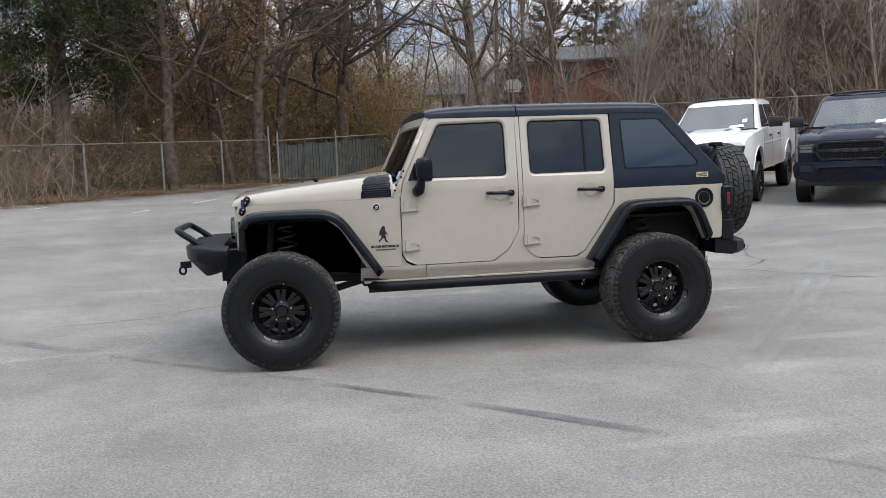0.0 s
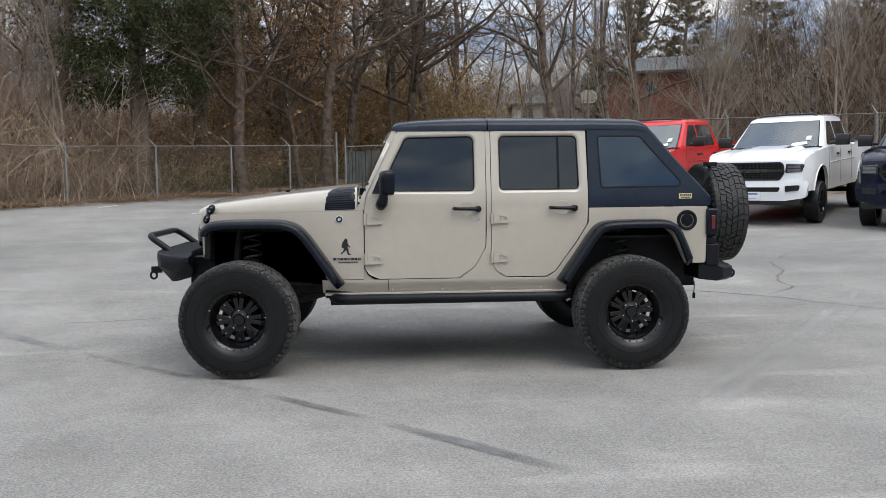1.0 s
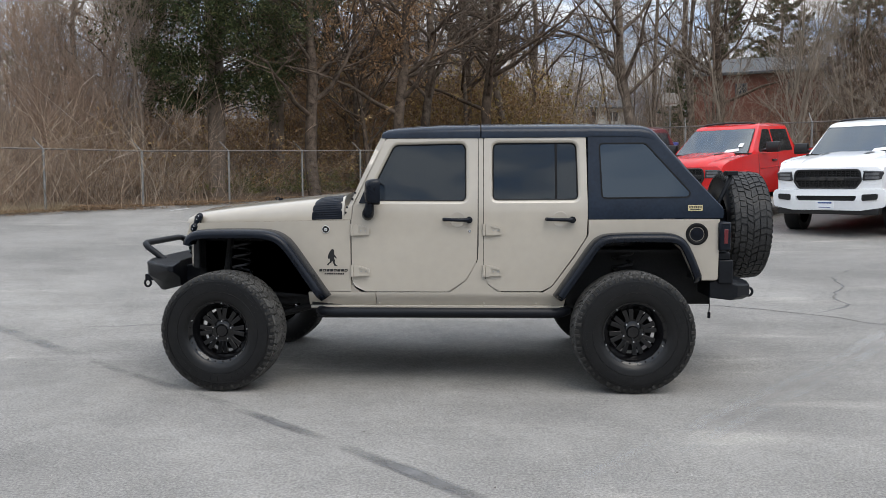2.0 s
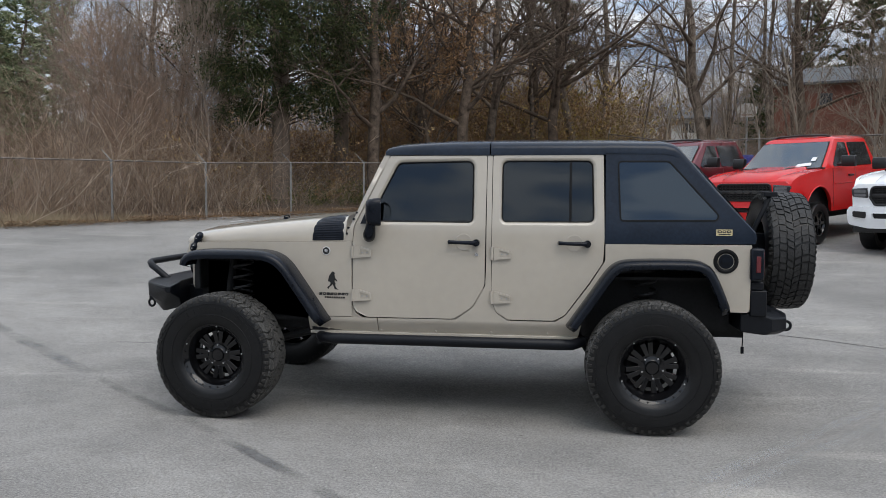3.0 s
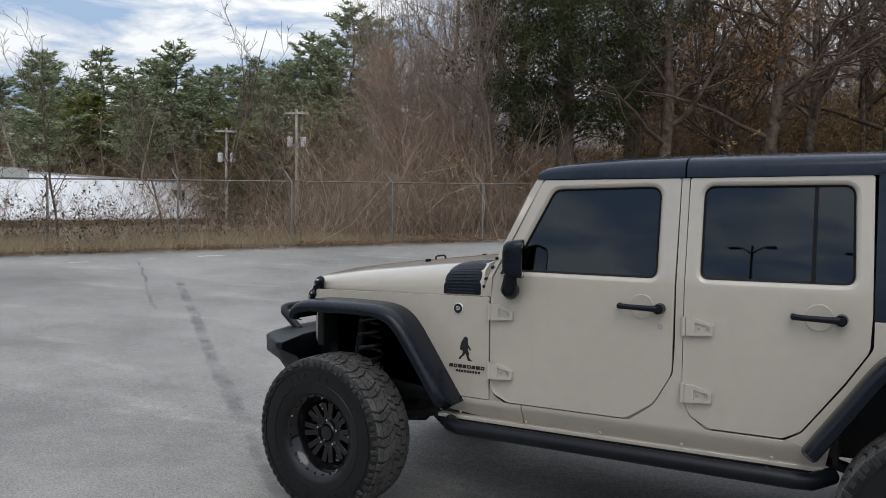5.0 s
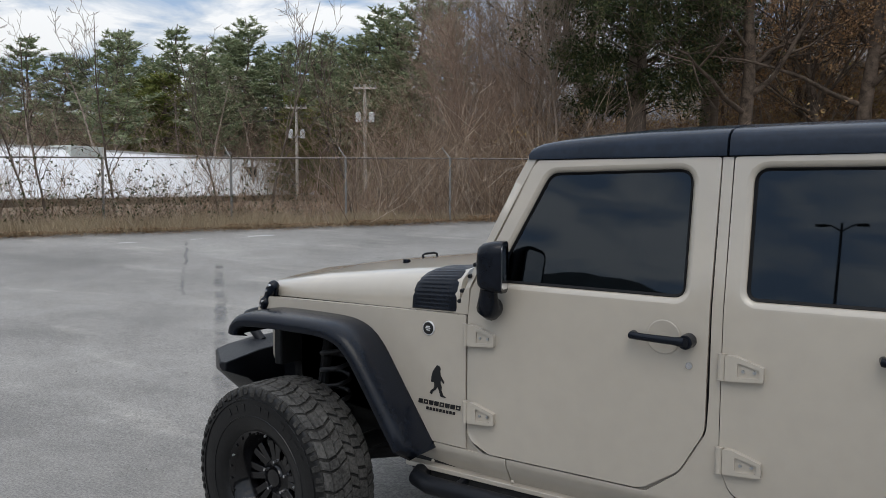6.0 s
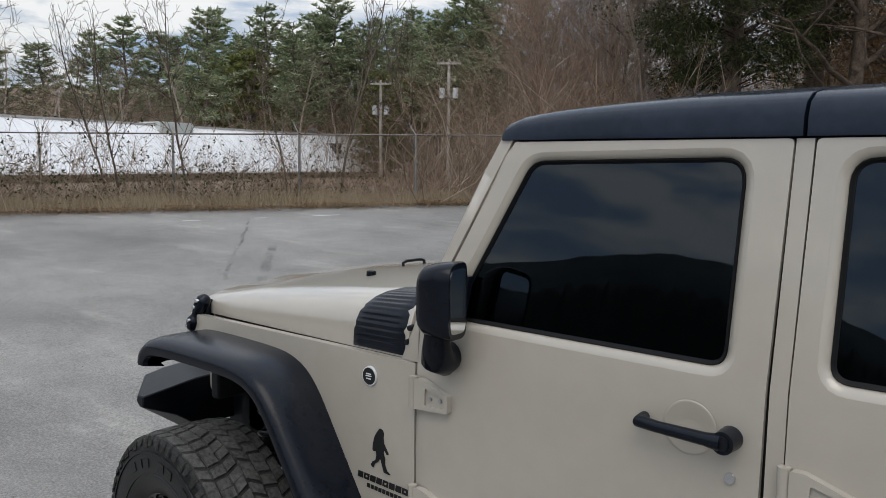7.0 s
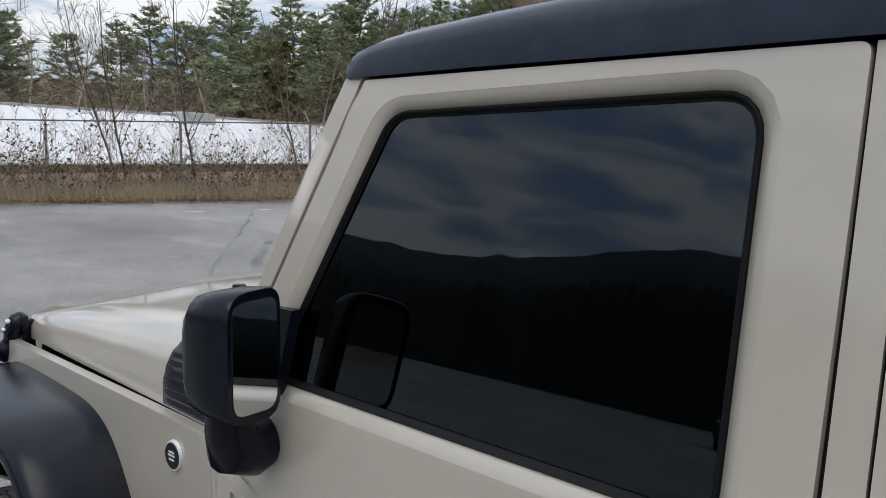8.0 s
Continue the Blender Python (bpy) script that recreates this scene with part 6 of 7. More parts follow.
# tips of the far pines
plant_top(pine_a, bearing([132.6, 136.4, 137.4, 142.9, 146.0, 151.8, 153.6, 159.7, 162.2], 72, 80), 15.5, 0.78, 1.03, 1.38)
plant_top(pine_b, bearing([128.6, 133.6, 139.3, 130.5, 135.2, 140.9, 144.2, 148.7, 149.9, 156.4, 160.8], 74, 86), 14, 0.74, 1.0, 1.4)
plant_top(pine_c, bearing([124.6, 126.2, 127.6, 129.2, 131.0, 140.6, 146.8], 60, 66), 17, 0.86, 1.02, 1.15)
plant_top(olive_a, bearing([131.5, 133, 135, 128.5], 62, 68), 9, 6.5, 9.5)
big_olive = copy_thing(olive_a, pose(0, 0, 0))
plant_top(big_olive, bearing([143.6, 144.7, 145.9], 68, 71), 9, 10.8, 12.4, 1.5)
# pines that close the gap above the poles
state = wr.getstate()
plant_top(copy_thing(pine_c, pose(0, 0, 0)), bearing([131.8, 133.4, 135.6, 138.2, 139.6], 68, 74), 17, 0.82, 0.98, 1.2)
wr.setstate(state)
# dark evergreens inside the woods behind the cedar and towards the house
plant(pine(55, 12, 2.4, CEDAR, "dark evergreen standing among the bare trees", 0.12, 16), [(-6.0, 36.0), (26, 29), (31, 24), (21, 58), (2.2, 41.0)], wr, 0.75, 1.05)
fir = pine(56, 13, 2.9, CEDAR, "tall dark evergreen behind the brick house", 0.15, 17)
plant(fir, [(25, 57), (29, 52), (34, 45)], random.Random(5), 1.0, 1.25)
plant(pine(57, 9, 2.2, CEDAR, "dark evergreen beside the small white house", 0.05, 15), [(13.6, 41.0)], random.Random(6), 0.55, 0.6)
# bare woods between the pines and the fence
far_tall = bare_tree(12, 13, 0.11, BUSH, "slim leafless tree in the far tree line", first=0.25, kids=(18, 6, 4), reach=0.28, wiggle=0.16)
pale_tall = bare_tree(13, 17, 0.1, BARK_PALE, "tall pale leafless tree in the far tree line", first=0.3, kids=(20, 6, 5), reach=0.24, wiggle=0.14, lift=0.12)
plant(pale_tall, bearing([111.5, 113, 114.5, 116, 117.5, 118.8, 119.8, 120.8, 121.6, 122.5, 123.3, 124.2], 46, 58), wr, 0.85, 1.05)
plant_top(far_tall, bearing([145, 150, 154, 158.5, 116, 119.5, 122.3, 125, 126.5, 128, 132.5, 138, 140.5, 143, 148, 152, 156, 161], 58, 66), 13, 7.5, 11.5)
far_brush, _ = brush(61, 190, 2.0, 7.5, 5.5, TWIG_DARK, 5, 0.3)
for a in range(112, 166, 5):
    for d in (62, 70):
        x, y = bearing([a + wr.uniform(-1, 1)], d, d + 5)[0]
        if not behind(x, y, -99, 1):
            stuff("undergrowth", far_brush, x, y, "brown brush below the far tree line", None, wr.uniform(1.2, 1.6))

# the woods close up behind: tall fine brush on the bank and round the houses
back_brush, _ = brush(62, 165, 4.0, 10.5, 5.5, leaf_mat("deep_woods_twigs", (0.13, 0.097, 0.073), (0.4, 0.295, 0.215), (0.58, 0.485, 0.39)), 6, 0.45)
# same brush for the right side, shade of the deep woods put into its colour
deep_brush, _ = brush(63, 165, 4.0, 10.5, 5.5, leaf_mat("shade_toned_woods_twigs", (0.06, 0.043, 0.032), (0.2, 0.14, 0.1), (0.4, 0.33, 0.265)), 6, 0.45)
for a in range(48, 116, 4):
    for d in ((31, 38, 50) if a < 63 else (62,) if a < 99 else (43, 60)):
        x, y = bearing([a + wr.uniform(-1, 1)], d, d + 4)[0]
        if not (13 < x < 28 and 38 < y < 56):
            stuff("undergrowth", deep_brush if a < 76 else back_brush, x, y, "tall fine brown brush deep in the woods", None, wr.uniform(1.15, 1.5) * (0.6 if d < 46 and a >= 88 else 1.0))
for a in (110, 113, 116, 118, 120, 122, 124):
    x, y = bearing([a], 40, 56)[0]
    stuff("undergrowth", back_brush, x, y, "tall fine brown brush deep in the woods", None, wr.uniform(1.0, 1.3))
# scrub on the open bank below the houses, with a yellowing thicket by the boards
for k in range(16):
    x, y = 3.0 + (k % 8) * 2.5 + wr.uniform(-0.8, 0.8), 33.0 + (k // 8) * 6 + wr.uniform(-1, 1)
    if 5.3 < x < 12.7:
        continue
    stuff("undergrowth", dark_a if k % 3 else thick_b, x, y, "low brown scrub on the bank below the houses", None, wr.uniform(0.55, 0.8))
yellow = leaves_on(lda, 47, 4200, 0.085, leaf_mat("yellowing_leaves", (0.16, 0.1, 0.03), (0.4, 0.29, 0.07), (0.46, 0.4, 0.1)), "yellow_leaves")
for k, (x, y, s) in enumerate(((3.0, 30.6, 0.9), (3.9, 30.2, 0.95), (4.7, 29.8, 0.8), (-2.6, 33.0, 1.3), (-0.6, 32.4, 1.35), (1.4, 32.6, 1.4), (2.9, 33.0, 1.3), (0.4, 36.0, 1.6), (2.2, 36.5, 1.6))):
    ob = stuff("undergrowth", dark_a, x, y, "yellowing thicket behind the board fence", None, s)
    lv = new("leaves", (yellow, au_a)[k % 2 if k > 2 else 0])
    lv.matrix_world = ob.matrix_world.copy()
    tagged(lv, "yellow-brown leaves of the thicket", "leaves", kind="stuff")

for x, y, s in ((24.6, 46.5, 1.3), (27.5, 42.5, 1.2), (30.5, 38.5, 1.2), (34.0, 34.0, 1.2), (15.0, 56.5, 1.5), (19.0, 57.0, 1.5), (24.0, 52.0, 1.5), (6.0, 57.0, 1.4), (10.5, 61.0, 1.5), (2.0, 55.0, 1.4)):
    stuff("undergrowth", dark_c, x, y, "brown scrub round the houses", None, s)

# ---- parked pickup trucks: local +x forwards, front at x = 0, left side at +y ----
BLACK_TRIM = mat("gloss_black_trim", (0.012, 0.012, 0.013), 0.3, 0, 0.2, 8)
LAMP = mat("smoked_lamp", (0.03, 0.03, 0.034), 0.15, 0.2, 0.2, 12, coat=0.5)
REFLECTOR = mat("grey_lamp_reflector", (0.2, 0.205, 0.22), 0.22, 0.6, 0.3, 14, coat=0.4)
PAPER = mat("white_card", (0.75, 0.76, 0.78), 0.6, 0, 0.05, 10)
DULL_BADGE = mat("dull_badge", (0.03, 0.028, 0.026), 0.5)
SHADED_GLASS = glass_mat("windscreen_tint", (0.3, 0.33, 0.34), 2.2, (0.85, 0.93, 1))
SIDE_GLASS = mat("dark_side_glass", (0.012, 0.014, 0.016), 0.03, 0, 0.1, 4, coat=0.5)


def pickup(paint, label, at, plate=False, lift=0.0, trim=None):
    t = thing("pickup_truck", label, "pickup truck", group="pickup trucks parked in a row", at=at)
    U0 = 0.06 + lift
    # flanks with open wheel arches, shoulders leaning in, nose drawn in
    def skin(side):
        def at_(x, z):
            w = 1.005 - 0.055 * max(0.0, z - U0 - 1.0) - 0.05 * max(0.0, 0.75 - z + U0) - 0.10 * smoothstep((x + 0.5) / 0.5)
            w += 0.022 * math.exp(-((x + 1.02) / 0.5) ** 2) + 0.022 * math.exp(-((x + 4.82) / 0.5) ** 2)
            return Vector((x, side * w, z)), Vector((0, -side, 0))
        return at_

    def arch(cx):
        return [(cx + 0.53 * math.cos(a), 0.53 + U0 + 0.50 * math.sin(a)) for a in [radians(6 + 168 * k / 12) for k in range(13)]]

    outline = [(-0.04, 0.70 + U0), (-0.1, 0.56 + U0), *arch(-1.02), (-1.6, 0.52 + U0), (-4.24, 0.52 + U0), *arch(-4.82), (-5.36, 0.58 + U0), (-5.93, 0.66 + U0), (-5.95, 1.43 + U0), (-4.09, 1.43 + U0), (-4.05, 1.375 + U0), (-1.7, 1.385 + U0), (-1.2, 1.36 + U0), (-0.6, 1.31 + U0), (-0.28, 1.25 + U0), (-0.12, 1.16 + U0), (-0.04, 1.0 + U0)]
    for side in (-1, 1):
        bm = bmesh.new()
        sheet(bm, outline, [], skin(side), 0.05, [z + U0 for z in (0.62, 0.75, 0.9, 1.05, 1.2, 1.3)], (-0.2, -0.35, -0.6, -0.8, -1.02, -1.25, -1.5, -2.68, -3.75, -4.4, -4.6, -4.82, -5.1, -5.4))
        part("flank", bm, paint, t, smooth=45)
        bm = bmesh.new()
        tube(bm, [skin(side)(x, z + U0)[0] + Vector((0, side * 0.0, 0)) for x, z in ((-1.72, 1.06), (-2.6, 1.075), (-3.9, 1.085), (-4.05, 1.09))], 0.014, 6)
        part("shoulder_crease", bm, paint, t, smooth=60)
    bm = bmesh.new()
    rows_ = ((-0.05, 0.86, 1.08, 1.16), (-0.1, 0.9, 1.15, 1.215), (-0.2, 0.93, 1.215, 1.275), (-0.4, 0.95, 1.275, 1.335), (-0.8, 0.965, 1.325, 1.385), (-1.3, 0.97, 1.36, 1.42), (-1.62, 0.965, 1.38, 1.435))
    loft(bm, [[(x, -w, zs + U0 - 0.06), (x, -w + 0.03, zs + U0 - 0.01), (x, -w * 0.84, zs + U0 + 0.012), (x, -w * 0.62, zs + U0), (x, -w * 0.55, zc + U0 - 0.012), (x, -w * 0.3, zc + U0 + 0.004), (x, 0, zc + U0 - 0.004), (x, w * 0.3, zc + U0 + 0.004), (x, w * 0.55, zc + U0 - 0.012), (x, w * 0.62, zs + U0), (x, w * 0.84, zs + U0 + 0.012), (x, w - 0.03, zs + U0 - 0.01), (x, w, zs + U0 - 0.06)] for x, w, zs, zc in rows_], closed=False, cap=False)
    part("bonnet", bm, paint, t, "broad bonnet with a raised centre", smooth=35)
    bm = bmesh.new()
    box(bm, -1.66, -1.4, -0.9, 0.9, 1.34 + U0, 1.40 + U0)
    part("cowl", bm, BLACK_TRIM, t)
    for side in (-1, 1):
        bm = bmesh.new()
        sheet(bm, rounded([(-0.86, side * 0.33, 0.03), (-1.2, side * 0.35, 0.03), (-1.2, side * 0.45, 0.03), (-0.86, side * 0.43, 0.03)], 3), [], lambda x, y: (Vector((x, y, 1.392 + U0 + (-0.86 - x) * 0.085)), Vector((0, 0, -1))), 0.012)
        part("bonnet_vent", bm, BLACK_TRIM, t)
    # inside of the body, the bed and its walls, and the tail
    bm = bmesh.new()
    box(bm, -3.98, -0.12, -0.86, 0.86, 0.5 + U0, 1.1 + U0)
    box(bm, -5.9, -3.98, -0.72, 0.72, 0.62 + U0, 0.95 + U0)
    part("underbody", bm, DARK, t)
    bm = bmesh.new()
    box(bm, -5.96, -5.9, -0.96, 0.96, 0.66 + U0, 1.43 + U0)
    box(bm, -4.12, -4.06, -0.93, 0.93, 0.7 + U0, 1.40 + U0)
    part("bed_wall", bm, paint, t, bevel=0.01)
    # cab
    bm = bmesh.new()
    base = rounded([(-1.42, -0.93, 0.1), (-1.42, 0.93, 0.1), (-3.98, 0.94, 0.06), (-3.98, -0.94, 0.06)], 3)
    top = rounded([(-2.22, -0.74, 0.12), (-2.22, 0.74, 0.12), (-3.72, 0.76, 0.1), (-3.72, -0.76, 0.1)], 3)
    roof = rounded([(-2.34, -0.66, 0.12), (-2.34, 0.66, 0.12), (-3.62, 0.68, 0.1), (-3.62, -0.68, 0.1)], 3)
    loft(bm, [[(x, y, 1.34 + U0) for x, y in base], [(x, y, 1.97 + U0) for x, y in top], [(x, y, 2.02 + U0) for x, y in roof]])
    loft(bm, [[(x, y, 2.018 + U0) for x, y in roof], [(-2.98 + (x + 2.98) * 0.75, y * 0.75, 2.05 + U0) for x, y in roof]])
    cab = part("cab", bm, paint, t, smooth=30)

    def lean(side):
        """Point on the cab side at (x, z)."""
        def at_(x, z):
            f = (-1.42 - x) / 2.56
            return Vector((x, side * (0.942 + 0.01 * f - (z - 1.34 - U0) * (0.302 - 0.015 * f)), z)), Vector((0, -side, 0))
        return at_

    bm = bmesh.new()
    sheet(bm, rounded([(-0.83, 0.03, 0.06), (0.83, 0.03, 0.06), (0.70, 0.86, 0.08), (-0.70, 0.86, 0.08)]), [], lambda x, z: (Vector((-1.435 - z * 0.80, x, 1.355 + U0 + z * 0.628)) + Vector((0.016, 0, 0.016)), Vector((-0.6, 0, -0.8))), 0.006)
    part("windscreen", bm, SHADED_GLASS, cab)
    bm = bmesh.new()
    sheet(bm, [(-0.85, 0.01), (0.85, 0.01), (0.71, 0.885), (-0.71, 0.885)], [], lambda x, z: (Vector((-1.435 - z * 0.80, x, 1.355 + U0 + z * 0.628)) + Vector((0.008, 0, 0.008)), Vector((-0.6, 0, -0.8))), 0.004)
    part("windscreen_surround", bm, CABIN, cab)
    for side in (-1, 1):
        for o in ([(-1.80, 1.41), (-2.64, 1.41), (-2.64, 1.90), (-2.32, 1.90)], [(-2.72, 1.41), (-3.66, 1.41), (-3.60, 1.90), (-2.72, 1.90)]):
            bm = bmesh.new()
            sheet(bm, rounded([(a, b + U0, 0.05) for a, b in o]), [], lean(side), 0.005)
            part("side_window", bm, SIDE_GLASS, cab)
        for x in (-1.66, -2.68, -3.75):
            bm = bmesh.new()
            sheet(bm, [(x - 0.006, 0.6 + U0), (x + 0.006, 0.6 + U0), (x + 0.006, 1.37 + U0), (x - 0.006, 1.37 + U0)], [], lambda x_, z_, side=side: (skin(side)(x_, z_)[0] + Vector((0, side * 0.003, 0)), Vector((0, -side, 0))), 0.004, [z + U0 for z in (0.75, 0.9, 1.05, 1.2)])
            part("door_gap", bm, BLACK_TRIM, t)
        for x in (-2.45, -3.5):
            bm = bmesh.new()
            box(bm, x - 0.11, x + 0.11, *sorted((side * 0.975, side * 1.03)), 1.2 + U0, 1.24 + U0)
            part("door_handle", bm, BLACK_TRIM, t, bevel=0.008)
        bm = bmesh.new()
        loft(bm, [[(-1.93 + dx, side * y, z + U0) for dx, z in ((-0.07, 1.40), (0.06, 1.40), (0.08, 1.5), (0.05, 1.62), (-0.07, 1.62))] for y in (1.06, 1.32)])
        tube(bm, [(-1.93, side * 0.95, 1.44 + U0), (-1.93, side * 1.1, 1.46 + U0)], 0.035, 8)
        part("door_mirror", bm, BLACK_TRIM, t, bevel=0.02)
        # headlamps wrapping into the wings, with two stacked projectors
        def nose(y):
            return 0.03 - 0.42 * max(0.0, abs(y) - 0.62) ** 1.5

        bm = bmesh.new()
        sheet(bm, rounded([(0.60, 0.93 + U0, 0.03), (0.9, 0.95 + U0, 0.04), (0.93, 1.09 + U0, 0.04), (0.63, 1.11 + U0, 0.03)]), [], lambda y, z, side=side: (Vector((nose(y) + 0.012, side * y, z)), Vector((-1, 0, 0))), 0.05, (), (0.7, 0.78, 0.86))
        lamp = part("headlamp", bm, LAMP, t, smooth=60)
        for za, zb in ((0.955, 1.005), (1.022, 1.068)):
            bm = bmesh.new()
            sheet(bm, rounded([(0.65, za + U0, 0.012), (0.87, za + U0, 0.012), (0.87, zb + U0, 0.012), (0.65, zb + U0, 0.012)], 3), [], lambda y, z, side=side: (Vector((nose(y) + 0.02, side * y, z)), Vector((-1, 0, 0))), 0.012, (), (0.72, 0.8))
            part("projector", bm, REFLECTOR, lamp, smooth=60)
        bm = bmesh.new()
        sheet(bm, [(0.62, 1.085 + U0), (0.92, 1.072 + U0), (0.92, 1.09 + U0), (0.62, 1.108 + U0)], [], lambda y, z, side=side: (Vector((nose(y) + 0.018, side * y, z)), Vector((-1, 0, 0))), 0.01, (), (0.7, 0.8))
        part("lamp_strip", bm, REFLECTOR, lamp)
        bm = bmesh.new()
        sheet(bm, rounded([(0.62, 0.575 + U0, 0.03), (0.86, 0.60 + U0, 0.03), (0.87, 0.70 + U0, 0.03), (0.62, 0.69 + U0, 0.03)]), [], lambda y, z, side=side: (Vector((nose(y) + 0.085, side * y, z)), Vector((-1, 0, 0))), 0.04, (), (0.7, 0.78))
        part("fog_lamp", bm, BLACK_TRIM, t, smooth=60)
        for x in (-1.02, -4.82):
            bm = bmesh.new()
            tube(bm, [skin(side)(x + 0.54 * math.cos(a), 0.53 + U0 + 0.51 * math.sin(a))[0] for a in [radians(4 + 172 * k / 16) for k in range(17)]], 0.016, 8)
            part("arch_lip", bm, paint, t, smooth=60)
            bm = bmesh.new()
            lathe(bm, [(0.25, -0.13), (0.33, -0.145), (0.39, -0.135), (0.41, -0.1), (0.412, 0.1), (0.39, 0.135), (0.25, 0.13)], 32)
            w = part("wheel", bm, RUBBER, t, smooth=40)
            w.matrix_basis = pose(x, side * 0.90, 0.41, 0, 0, 0 if side < 0 else 180)
            bm = bmesh.new()
            lathe(bm, [(0.255, -0.128), (0.24, -0.12), (0.22, -0.08), (0.08, -0.07), (0.07, -0.1), (0.001, -0.1)], 24)
            for k in range(6):
                m = Matrix.Rotation(k * math.pi / 3, 4, "Y")
                box(bm, 0.06, 0.24, -0.115, -0.08, -0.03, 0.03, m)
            part("rim", bm, RIM, w)
    # painted nose panel, grille in its surround, bumper with a slot
    bm = bmesh.new()
    hex_ = rounded([(-0.5, 0.80 + U0, 0.06), (0.5, 0.80 + U0, 0.06), (0.585, 0.93 + U0, 0.08), (0.56, 1.13 + U0, 0.09), (-0.56, 1.13 + U0, 0.09), (-0.585, 0.93 + U0, 0.08)])
    sheet(bm, rounded([(-0.9, 0.76 + U0, 0.05), (0.9, 0.76 + U0, 0.05), (0.92, 1.10 + U0, 0.06), (0.82, 1.17 + U0, 0.06), (-0.82, 1.17 + U0, 0.06), (-0.92, 1.10 + U0, 0.06)]), [hex_], lambda y, z: (Vector((0.03 - 0.42 * max(0.0, abs(y) - 0.62) ** 1.5 - 0.22 * max(0.0, z - U0 - 1.05), y, z)), Vector((-1, 0, 0))), 0.06, (1.05 + U0, 1.12 + U0), (-0.8, -0.7, -0.62, 0.62, 0.7, 0.8))
    part("nose_panel", bm, paint, t, smooth=45)
    bm = bmesh.new()
    sheet(bm, offset_loop(hex_, -0.012), [offset_loop(hex_, 0.022)], lambda y, z: (Vector((0.045, y, z)), Vector((-1, 0, 0))), 0.04)
    part("grille_surround", bm, trim or BLACK_TRIM, t, bevel=0.006)
    bm = bmesh.new()
    sheet(bm, hex_, [], lambda y, z: (Vector((-0.01, y, z)), Vector((-1, 0, 0))), 0.02)
    gr = part("grille", bm, DARK, t, "black mesh grille")
    for k in range(9):
        bm = bmesh.new()
        z = 0.835 + k * 0.034 + U0
        half = 0.5 + 0.06 * min(1.0, (z - U0 - 0.8) / 0.13)
        box(bm, -0.005, 0.018, -half, half, z - 0.006, z + 0.006)
        part("grille_bar", bm, BLACK_TRIM, gr)
    for k in range(-6, 7):
        bm = bmesh.new()
        box(bm, -0.005, 0.014, k * 0.078 - 0.006, k * 0.078 + 0.006, 0.815 + U0, 1.12 + U0)
        part("grille_bar", bm, BLACK_TRIM, gr)
    bm = bmesh.new()
    box(bm, 0.0, 0.034, -0.56, 0.56, 0.945 + U0, 0.995 + U0)
    part("grille_crossbar", bm, BLACK_TRIM, gr, bevel=0.01)
    for y in (-0.24, -0.08, 0.08, 0.24):
        bm = bmesh.new()
        box(bm, 0.03, 0.044, y - 0.055, y + 0.055, 0.935 + U0, 1.005 + U0)
        part("grille_badge_bar", bm, DULL_BADGE, gr, bevel=0.006)
    bm = bmesh.new()
    slot_ = rounded([(-0.5, 0.575 + U0, 0.03), (0.5, 0.575 + U0, 0.03), (0.54, 0.665 + U0, 0.03), (-0.54, 0.665 + U0, 0.03)])
    sheet(bm, rounded([(-0.97, 0.46 + U0, 0.06), (-0.6, 0.40 + U0, 0.05), (0.6, 0.40 + U0, 0.05), (0.97, 0.46 + U0, 0.06), (1.0, 0.70 + U0, 0.05), (0.95, 0.775 + U0, 0.04), (-0.95, 0.775 + U0, 0.04), (-1.0, 0.70 + U0, 0.05)]), [slot_], lambda y, z: (Vector((0.11 - 0.40 * max(0.0, abs(y) - 0.55) ** 1.5 - 0.12 * abs(z - U0 - 0.6), y, z)), Vector((-1, 0, 0))), 0.12, (0.5 + U0, 0.6 + U0, 0.7 + U0), (-0.9, -0.8, -0.7, -0.6, 0.6, 0.7, 0.8, 0.9))
    bp = part("front_bumper", bm, trim or paint, t, smooth=40)
    bm = bmesh.new()
    sheet(bm, slot_, [], lambda y, z: (Vector((0.05, y, z)), Vector((-1, 0, 0))), 0.02)
    part("bumper_slot", bm, DARK, bp)
    bm = bmesh.new()
    box(bm, -0.2, 0.03, -0.88, 0.88, 0.32 + U0, 0.44 + U0)
    part("air_dam", bm, BLACK_TRIM, t, bevel=0.02)
    bm = bmesh.new()
    tube(bm, [(-2.40, -0.6, 2.03 + U0), (-2.38, -0.5, 2.055 + U0), (-2.36, 0.0, 2.068 + U0), (-2.38, 0.5, 2.055 + U0), (-2.40, 0.6, 2.03 + U0)], 0.022, 8)
    part("roof_light_bar", bm, BLACK_TRIM, cab, smooth=60)
    bm = bmesh.new()
    loft(bm, [[(-2.62, y - w, 2.035 + U0), (-2.52, y - w, 2.035 + U0), (-2.52, y + w, 2.035 + U0), (-2.62, y + w, 2.035 + U0)] for y, w in ((0.0, 0.0),)] + [[(-2.62, -0.012, 2.09 + U0), (-2.6, -0.012, 2.09 + U0), (-2.6, 0.012, 2.09 + U0), (-2.62, 0.012, 2.09 + U0)]])
    part("roof_fin", bm, BLACK_TRIM, cab)
    bm = bmesh.new()
    sheet(bm, [(0.3, 0.06), (0.62, 0.10), (0.60, 0.19), (0.33, 0.15)], [], lambda x, z: (Vector((-1.435 - z * 0.80, x, 1.355 + U0 + z * 0.628)) + Vector((0.026, 0, 0.026)), Vector((-0.6, 0, -0.8))), 0.003)
